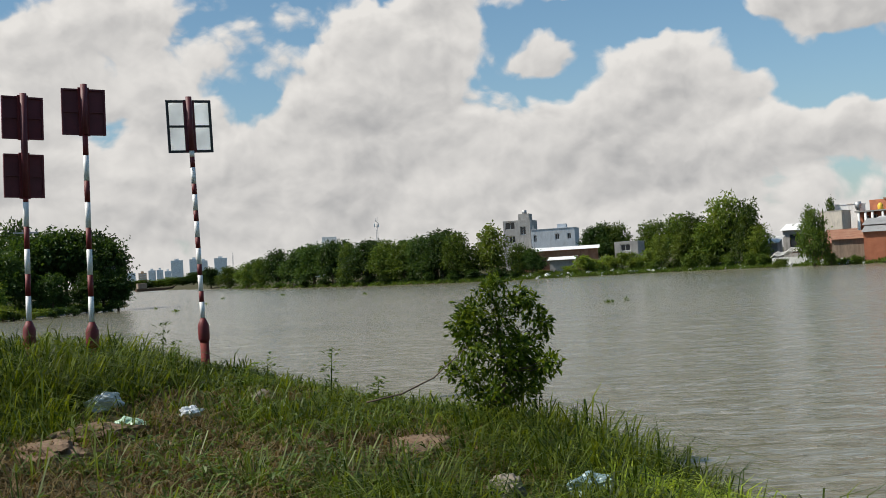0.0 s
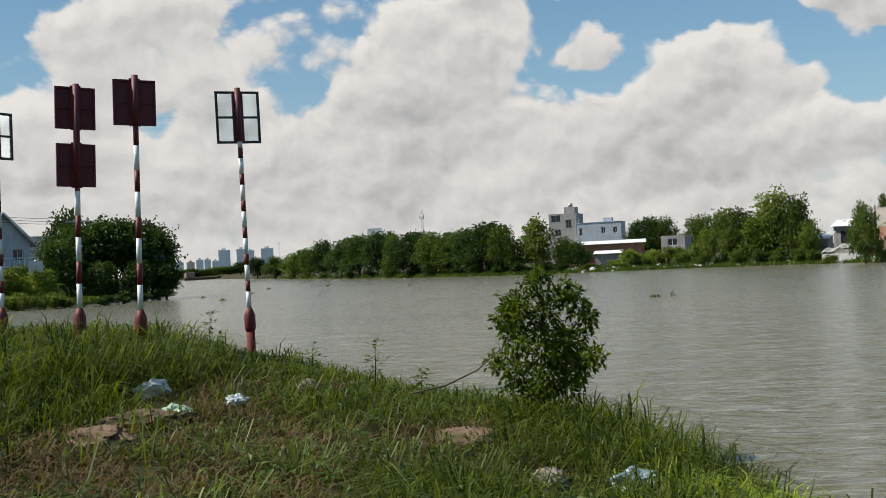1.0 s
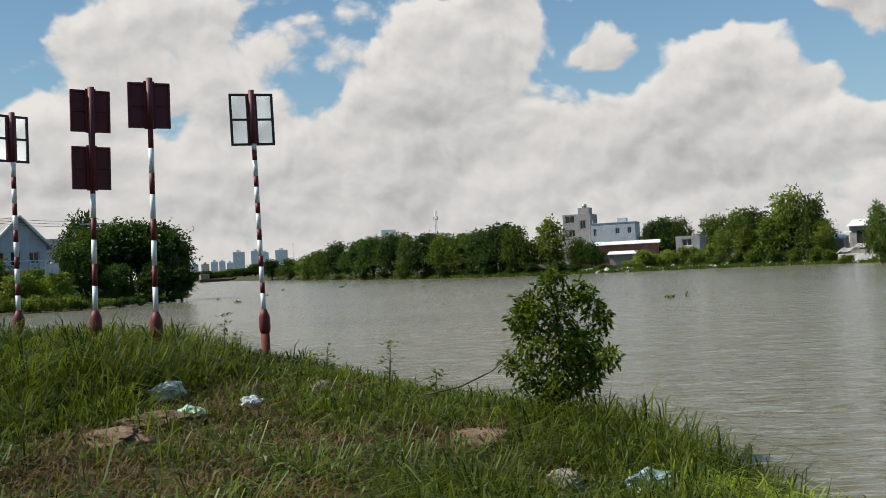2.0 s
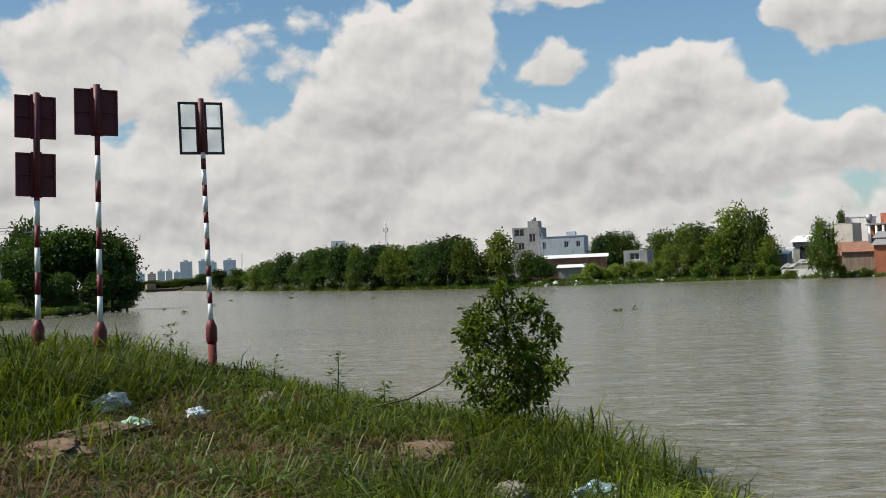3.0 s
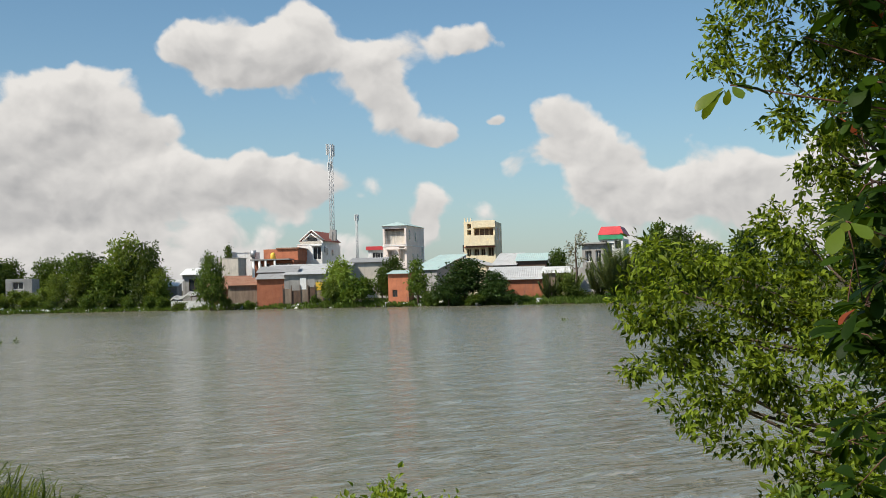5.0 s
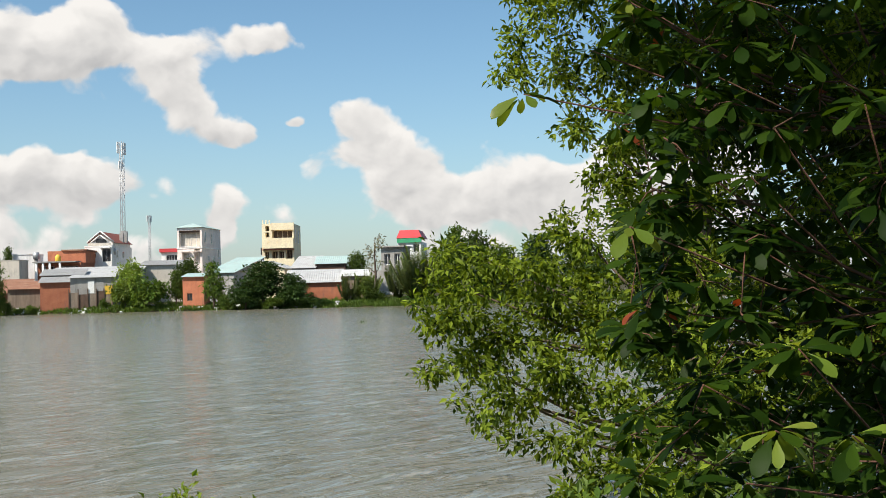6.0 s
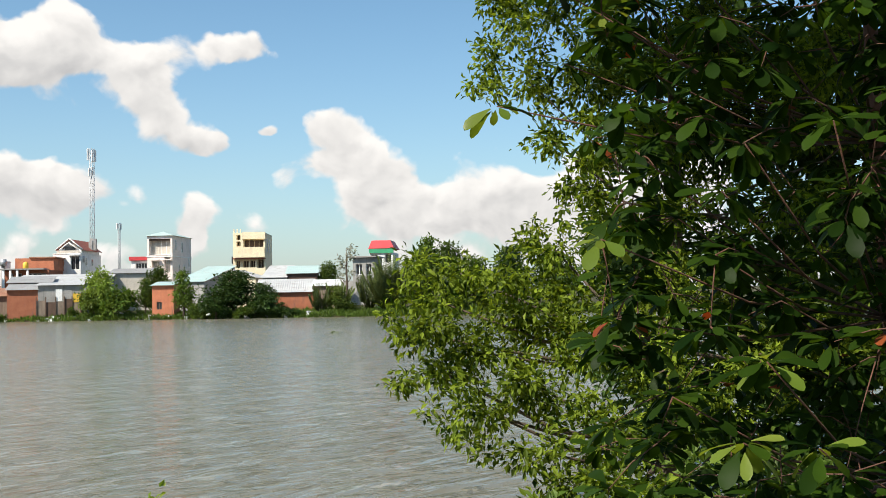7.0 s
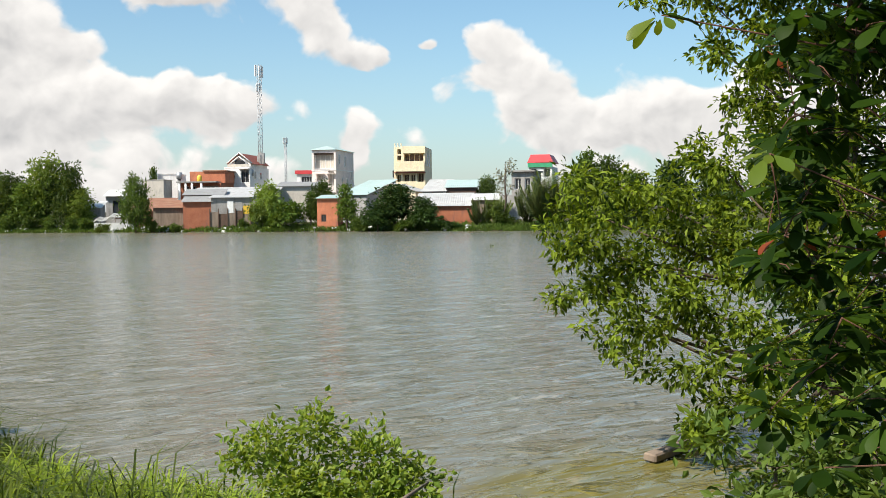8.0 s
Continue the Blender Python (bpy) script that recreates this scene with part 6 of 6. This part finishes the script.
lump("plastic_bag", "black plastic scrap in the grass", "plastic bag", 29.9, -13.3, (0.08, 0.07, 0.07), "bag_black", 7, sink=-0.5, crumple=0.6, group="litter")
lump("stone", "grey rubble stone half buried in the grass", "stone", -3.3, -15.4, (0.30, 0.21, 0.18), "stone", 8, crumple=0.4, sink=-0.2, group="stones")
lump("stone", "flat pale mud slab on the bank", "stone", 2.3, -11.9, (0.62, 0.42, 0.13), "mud", 9, crumple=0.35, sink=-0.1, group="stones")
lump("stone", "pale rubble stone at the bank edge", "stone", 12.6, -7.9, (0.26, 0.18, 0.14), "stone", 10, sink=-0.1, group="stones")
lump("stone", "pale rubble stone below the sign pole", "stone", 16.4, -6.9, (0.20, 0.16, 0.12), "stone", 11, sink=-0.1, group="stones")
lump("stone", "small pale stone at the bank edge", "stone", 9.4, -7.7, (0.16, 0.13, 0.12), "stone", 12, sink=-0.1, group="stones")
lump("stone", "small stone beside the plastic bag", "stone", -11.0, -14.9, (0.09, 0.08, 0.07), "stone", 13, sink=-0.4, group="stones")
lump("earth_mound", "low mound of bare reddish earth", "mound", 26.1, -10.2, (0.70, 0.42, 0.15), "mud", 14, crumple=0.5, sink=0.0, group="mounds")
lump("earth_mound", "low mound of bare brown earth", "mound", 23.2, -9.4, (0.60, 0.36, 0.16), "mud", 15, crumple=0.5, sink=0.0, group="mounds")


# ---- bushes on the near bank ----
def build_bushes():
    r = np.random.default_rng(21)
    x, y = polar(-3.35, 10.0)
    g = ground_at(x, y)
    cl = [(q[0] * 1.2 - 0.05, q[1], q[2] * 1.18, q[3] * 0.84, q[4] * 0.92) for q in ((-0.05, 0.0, 0.30, 0.42, 0.34), (0.2, 0.1, 0.45, 0.40, 0.34), (-0.25, 0.05, 0.55, 0.36, 0.32), (0.10, -0.1, 0.72, 0.40, 0.34), (-0.22, 0.0, 0.90, 0.34, 0.32), (0.28, 0.0, 0.82, 0.34, 0.30), (0.05, 0.0, 1.08, 0.32, 0.30), (-0.18, 0.05, 1.22, 0.26, 0.24),
          (0.16, 0.0, 1.26, 0.22, 0.20), (0.42, 0.0, 0.62, 0.22, 0.20), (-0.34, 0.0, 1.05, 0.18, 0.2), (0.46, 0.05, 0.95, 0.15, 0.15), (-0.05, 0.0, 1.36, 0.15, 0.14))]
    for _ in range(26):
        u = r.uniform(0, 1)
        a = r.uniform(0, 6.28)
        w = 0.62 * (1 - u) ** 0.6 + 0.14
        cl.append((math.cos(a) * w + 0.12 * (1 - u), math.sin(a) * w, 0.40 + 1.32 * u, r.uniform(0.07, 0.15), r.uniform(0.07, 0.13)))
    make_tree("bush", "leafy green bush leaning over the bank edge", "bush", pose(x, y, g), [(0.05, 0, -0.1), (0, 0, 0.35), (0.05, 0, 0.7), (0.0, 0, 1.1)], [0.04, 0.03, 0.02, 0.008], cl, 2200, 0.080, 0.036, "leaf_bush", r, folded=True, droop=0.2)
    p = [polar(a, d) for a, d in ((-1.2, 9.9), (1.2, 9.8), (3.4, 9.7), (5.8, 9.6))]
    z = [rise(-5.3, 9.9), rise(-7.2, 9.8), rise(-8.1, 9.7), rise(-8.5, 9.6)]
    b = bm_object("branch", tube([(q[0], q[1], h) for q, h in zip(p, z)], [0.005, 0.008, 0.010, 0.011], 6), M["bark"])
    tagged(b, "bare dry branch arching from the bush to the grass", "branch")
    # the bright low bush by the water
    x, y = polar(-35.5, 4.6)
    g = ground_at(x, y)
    top = rise(-11.7, 4.6) - g
    cl = [(0.0, 0.0, top - 0.20, 0.20, 0.18), (-0.28, 0.0, top - 0.28, 0.22, 0.16), (0.28, 0.0, top - 0.36, 0.24, 0.18), (0.50, 0.05, top - 0.52, 0.22, 0.18), (-0.1, -0.1, top - 0.45, 0.34, 0.2), (0.25, -0.15, top - 0.55, 0.36, 0.2), (0.1, 0, 0.2, 0.45, 0.2), (-0.42, 0.05, top - 0.36, 0.12, 0.1), (0.45, -0.1, 0.18, 0.3, 0.2)]
    make_tree("bush", "bright yellow-green low bush at the water", "bush", pose(x, y, g, 0, 0, -29), [(0, 0, -0.1), (0, 0, 0.15), (0.02, 0, 0.4)], [0.03, 0.02, 0.008], cl, 4600, 0.044, 0.028, "leaf_lime", r, folded=True, droop=-0.2)
    b = bm_object("stick", tube([(*polar(-43.0, 4.3), rise(-17.6, 4.3)), (*polar(-41.3, 4.1), rise(-18.6, 4.1)), (*polar(-39.0, 3.9), rise(-20.5, 3.9))], [0.006, 0.012, 0.014], 6), M["timber"])
    tagged(b, "pale dry stick leaning in the low bush", "stick")


build_bushes()


def build_near_trees():
    """The small-leaved tree that hangs over the water, and the almond tree before it."""
    r = np.random.default_rng(44)
    spots = [(-52.5, -2.6, 8.0, .50, .38), (-54.5, -0.6, 8.2, .55, .42), (-56.0, 1.2, 8.6, .50, .40), (-54.6, -5.2, 7.9, .45, .38), (-57.0, -4.0, 8.0, .60, .45), (-58.0, -8.0, 7.6, .45, .42), (-56.6, -7.6, 7.7, .40, .36), (-60.0, -1.5, 8.4, .70, .55),
             (-60.6, -6.0, 7.8, .60, .50), (-61.5, -10.5, 7.4, .45, .35), (-63.5, -12.5, 7.2, .50, .30), (-64.0, -3.0, 8.4, .80, .6), (-65.5, -9.0, 7.6, .70, .55), (-62.5, 2.6, 8.8, .60, .45), (-66.0, 4.0, 9.0, .75, .5),
             (-61.0, 13.5, 9.0, .55, .50), (-60.2, 17.5, 9.2, .60, .55), (-62.6, 9.6, 9.0, .55, .45), (-65.0, 13.0, 9.2, .85, .7), (-66.0, 19.0, 9.4, .95, .8), (-70.0, 9.0, 9.2, .85, .6), (-72.0, 16.0, 9.4, 1.1, .9), (-70.0, 0.0, 8.8, .9, .7),
             (-72.0, -7.0, 8.2, .9, .7), (-77.0, 5.0, 9.2, 1.0, .7), (-79.0, 14.0, 9.4, 1.1, .9), (-78.0, -4.0, 8.6, 1.0, .7), (-84.0, 0.0, 9.0, 1.0, .8), (-86.0, 12.0, 9.4, 1.1, .9), (-70.0, 24.0, 9.6, 1.2, .9), (-80.0, 24.0, 9.6, 1.3, 1.0), (-91.0, 4.0, 9.4, 1.2, 1.0),
             (-68.5, -13.0, 7.0, .55, .35), (-60.4, 21.5, 9.4, .6, .5), (-64.0, 7.0, 9.0, .35, .3), (-90.0, 20.0, 9.6, 1.3, 1.1), (-67.0, 29.0, 9.8, 1.2, .9)]
    tx, ty = polar(-71, 9.0)
    g = ground_at(tx, ty)
    cl = []
    for a, e, d, rw, rh in spots:
        x, y = polar(a, d)
        c = (x - tx, y - ty, rise(e, d) - g)
        cl.append((*c, rw * 0.62, rh * 0.62))
        for _ in range(6):
            o = unit(r.normal(size=3)) * r.uniform(0.6, 1.25)
            q = r.uniform(0.18, 0.42)
            cl.append((c[0] + o[0] * rw, c[1] + o[1] * rw, c[2] + o[2] * rh - 0.05, rw * q, rh * q * 1.15))
    make_tree("tree", "spreading small-leaved tree hanging over the river", "tree", pose(tx, ty, g), [(0, 0, -0.4), (-0.05, 0.05, 0.8), (-0.2, 0.1, 1.6), (-0.1, 0.2, 2.6), (0.2, 0.2, 4.0), (0.3, 0.3, 5.6)], [0.17, 0.14, 0.12, 0.10, 0.07, 0.03],
              cl, 1500, 0.078, 0.036, "leaf_near", r, folded=True, droop=0.45, limbs=7)
    # a denser tree behind it
    back = [(a + r.uniform(-1.5, 1.5), e + r.uniform(-1.5, 1.5), r.uniform(10.0, 12.0), r.uniform(0.75, 1.05), r.uniform(0.6, 0.85)) for a in range(-69, -104, -5) for e in range(-9, 30, 6)]
    bx, by = polar(-82, 11.0)
    g = ground_at(bx, by)
    cl = []
    for a, e, d, rw, rh in back:
        x, y = polar(a, d)
        cl.append((x - bx, y - by, rise(e, d) - g, rw, rh))
    make_tree("tree", "dense dark tree on the shaded shore", "tree", pose(bx, by, g), [(0, 0, -0.4), (0, 0.05, 0.9), (-0.1, 0.1, 2.0), (-0.1, 0.2, 3.4), (0.1, 0.2, 5.0), (0.1, 0.3, 7.0)], [0.2, 0.17, 0.14, 0.12, 0.09, 0.03],
              cl, 900, 0.13, 0.065, "leaf_dark", r, folded=False, droop=0.35)
    # almond tree
    tx, ty = polar(-83.8, 4.8)
    g = ground_at(tx, ty)
    ob = thing("almond_tree", "tropical almond tree with big glossy leaves", "tree", pose(tx, ty, g))
    bm = bmesh.new()
    trunk = [Vector(p) for p in ((0, 0, -0.3), (0.02, 0, 0.9), (-0.03, 0.02, 1.7), (-0.06, 0.05, 2.6), (-0.1, 0.05, 3.8), (-0.1, 0.1, 5.0))]
    rad = [0.055, 0.047, 0.042, 0.038, 0.03, 0.015]
    add_tube(bm, trunk, rad, 10)
    spots = [(-58.8, 12.0, 3.9), (-65.6, 3.2, 3.5), (-66.0, 17.6, 3.7), (-62.5, 19.5, 3.8), (-69.5, 13.5, 3.8), (-71.5, 20.0, 3.9), (-68.0, 8.8, 3.9), (-75.0, 9.0, 3.6), (-73.0, 2.0, 3.7), (-76.0, -4.8, 3.3), (-74.4, -9.8, 3.2), (-79.0, -10.0, 3.2),
             (-70.0, -7.0, 3.6), (-72.5, -13.0, 3.1), (-81.0, 4.0, 3.6), (-80.5, 10.0, 3.5), (-82.0, 17.0, 3.7), (-86.0, 8.0, 3.4), (-87.0, -6.0, 3.3), (-84.0, -14.0, 3.1), (-77.0, 15.0, 3.8), (-78.0, 22.0, 4.0), (-86.0, 22.0, 4.0), (-66.5, -2.0, 4.0),
             (-69.0, -16.0, 3.3), (-77.5, -16.5, 3.0), (-73.5, 27.0, 4.0), (-65.0, 25.0, 4.0), (-90.0, 14.0, 3.6), (-91.0, 0.0, 3.5), (-70.5, 4.5, 4.0), (-63.5, 14.5, 3.9), (-77.0, -1.0, 3.9), (-83.0, -3.0, 4.0), (-67.5, 11.5, 3.6), (-73.5, 6.0, 3.5)]
    spots += [(r.uniform(-93, -65), r.uniform(-15, 28), r.uniform(3.6, 5.2)) for _ in range(430)]
    ends = []
    groups = {"leaf_almond": [], "leaf_lime": [], "leaf_red": []}
    for k, (a, e, d) in enumerate(spots):
        x, y = polar(a, d)
        c = Vector((x - tx, y - ty, rise(e, d) - g))
        s = min(trunk[1:], key=lambda q: abs(q.z - (c.z - 0.35)))
        if k >= 36:
            s = min(ends, key=lambda q: (q - c).length)
        ends.append(c)
        mid = s.lerp(c, 0.55) + Vector((0, 0, -0.10 if k < 36 else 0.02))
        add_tube(bm, [s, mid, c], [0.008, 0.006, 0.003] if k < 36 else [0.004, 0.003, 0.002], 5)
        nl = 11
        for i in range(nl):
            ang = i * 2.4 + k
            d_ = Vector((math.cos(ang), math.sin(ang), r.uniform(-1.0, 0.4)))
            L = r.uniform(0.08, 0.16)
            # outer whorls get the lime colour in place of sun on the leaves
            kind = "leaf_lime" if (k in (0, 1, 2, 10) and i % 3 != 2) or (k in (9, 11) and i % 3 == 0) else ("leaf_red" if r.random() < 0.006 else "leaf_almond")
            groups[kind].append((c + d_ * 0.03, d_, L, L * 0.44))
    bmesh.ops.recalc_face_normals(bm, faces=bm.faces)
    part("trunk", bm, M["bark_red"], ob)
    for kind, rows in groups.items():
        vs, ts, start = [], [], 0
        for c, d_, L, W in rows:
            d_ = d_.normalized()
            side = d_.cross(Vector((r.uniform(-.6, .3), r.uniform(-.6, .3), 0.9))).normalized()
            top = side.cross(d_)
            for u, w, drop in ((0, 0.06, 0), (0.25, 0.45, 0.0), (0.55, 0.92, 0.03), (0.8, 0.95, 0.10), (0.95, 0.5, 0.17), (1.0, 0.05, 0.2)):
                p = c + d_ * L * u - top * L * drop
                for sg in (-1, 0, 1):
                    q = p + side * sg * W * 0.5 * w + top * (0.06 * W * abs(sg))
                    vs.append(tuple(q))
            for i in range(5):
                for j in range(2):
                    a0 = start + i * 3 + j
                    ts += [(a0, a0 + 1, a0 + 4), (a0, a0 + 4, a0 + 3)]
            start += 18
        lv = array_mesh("leaves", np.array(vs), np.array(ts), M[kind], True)
        lv.parent = ob
        tagged(lv, {"leaf_almond": "glossy dark green leaves", "leaf_lime": "lime-green leaves, coloured lighter to look sunlit", "leaf_red": "old red leaves"}[kind])
    # unseen leaf clumps above the view, added to shade the trees below
    top = [(r.uniform(0.7, 8.5) - tx, r.uniform(-3.4, 2.2) - ty, r.uniform(6.0, 8.6) - g, r.uniform(0.8, 1.2), r.uniform(0.4, 0.6)) for _ in range(105)]
    # further unseen clumps, put here to shade the small-leaved tree's inner side
    top += [(r.uniform(5.0, 9.0) - tx, r.uniform(2.6, 6.0) - ty, r.uniform(6.4, 8.6) - g, r.uniform(0.7, 1.1), r.uniform(0.4, 0.6)) for _ in range(62)]
    v, t = clump_leaves(top, 190, 0.22, 0.11, r, True, 0.2)
    cr = array_mesh("crown", v, t, M["leaf_almond"])
    cr.parent = ob
    # undergrowth along the shaded shore
    for k, (a, d, h) in enumerate(((-66, 6.6, 0.8), (-70, 6.2, 0.9), (-75, 5.6, 0.9), (-80, 5.4, 1.0), (-86, 5.2, 1.0), (-72, 7.4, 1.1), (-78, 7.0, 1.1), (-68, 5.2, 0.7), (-74, 4.2, 0.7), (-81, 3.9, 0.7), (-88, 4.0, 0.7))):
        x, y = polar(a, d)
        g = max(ground_at(x, y), 0.0)
        cl = [(r.uniform(-.4, .4), r.uniform(-.4, .4), h * u, 0.34, 0.26) for u in (0.25, 0.4, 0.55, 0.7, 0.85)]
        make_tree("bush", "shaded leafy undergrowth bush on the shore", "bush", pose(x, y, g), [(0, 0, -0.1), (0, 0, h * 0.3), (0, 0, h * 0.6)], [0.025, 0.02, 0.01], cl, 620, 0.10, 0.05, "leaf_mid", r, folded=True, group="undergrowth")
    # a broken plank afloat at the tree's foot
    bm = bmesh.new()
    a, b = on_water(-57.9, -16.3), on_water(-61.7, -15.0)
    dv = Vector(b) - Vector(a)
    add_box(bm, 0, dv.length, -0.07, 0.07, -0.02, 0.06, 0.015)
    for v in bm.verts:
        v.co.z += 0.03 * math.sin(v.co.x * 2.0)
        v.co.y *= 1.0 + 0.2 * math.sin(v.co.x * 5)
    p = bm_object("plank", bm, M["timber"])
    p.matrix_world = pose(*a, 0.03, 3, 0, math.degrees(math.atan2(dv.y, dv.x)))
    tagged(p, "weathered wooden plank floating at the shore", "plank")


def on_water(az, el):
    return polar(az, EYE / math.tan(radians(-el)))


build_near_trees()


# ---- scraps afloat ----
def build_floats():
    r = np.random.default_rng(61)
    for az, el, w in ((17.9, -1.85, 0.9), (19.2, -1.6, 0.7), (16.0, -1.5, 0.7), (14.9, -1.25, 0.8), (-10.9, -3.0, 0.7), (-12.0, -2.9, 0.5), (11.0, -1.25, 1.1), (5.5, -1.5, 0.8), (-47.5, -2.6, 0.5)):
        x, y = on_water(az, el)
        cl = [(0, 0, 0.05, 0.42 * w, 0.09)]
        v, t = clump_leaves(cl, 330, 0.13, 0.09, r, True, -0.5)
        ob = array_mesh("floating_weed", v, t, M["leaf_mid"])
        ob.matrix_world = pose(x, y, 0.0)
        tagged(ob, "small raft of water hyacinth drifting on the river", "water plant", "floating plants")


build_floats()
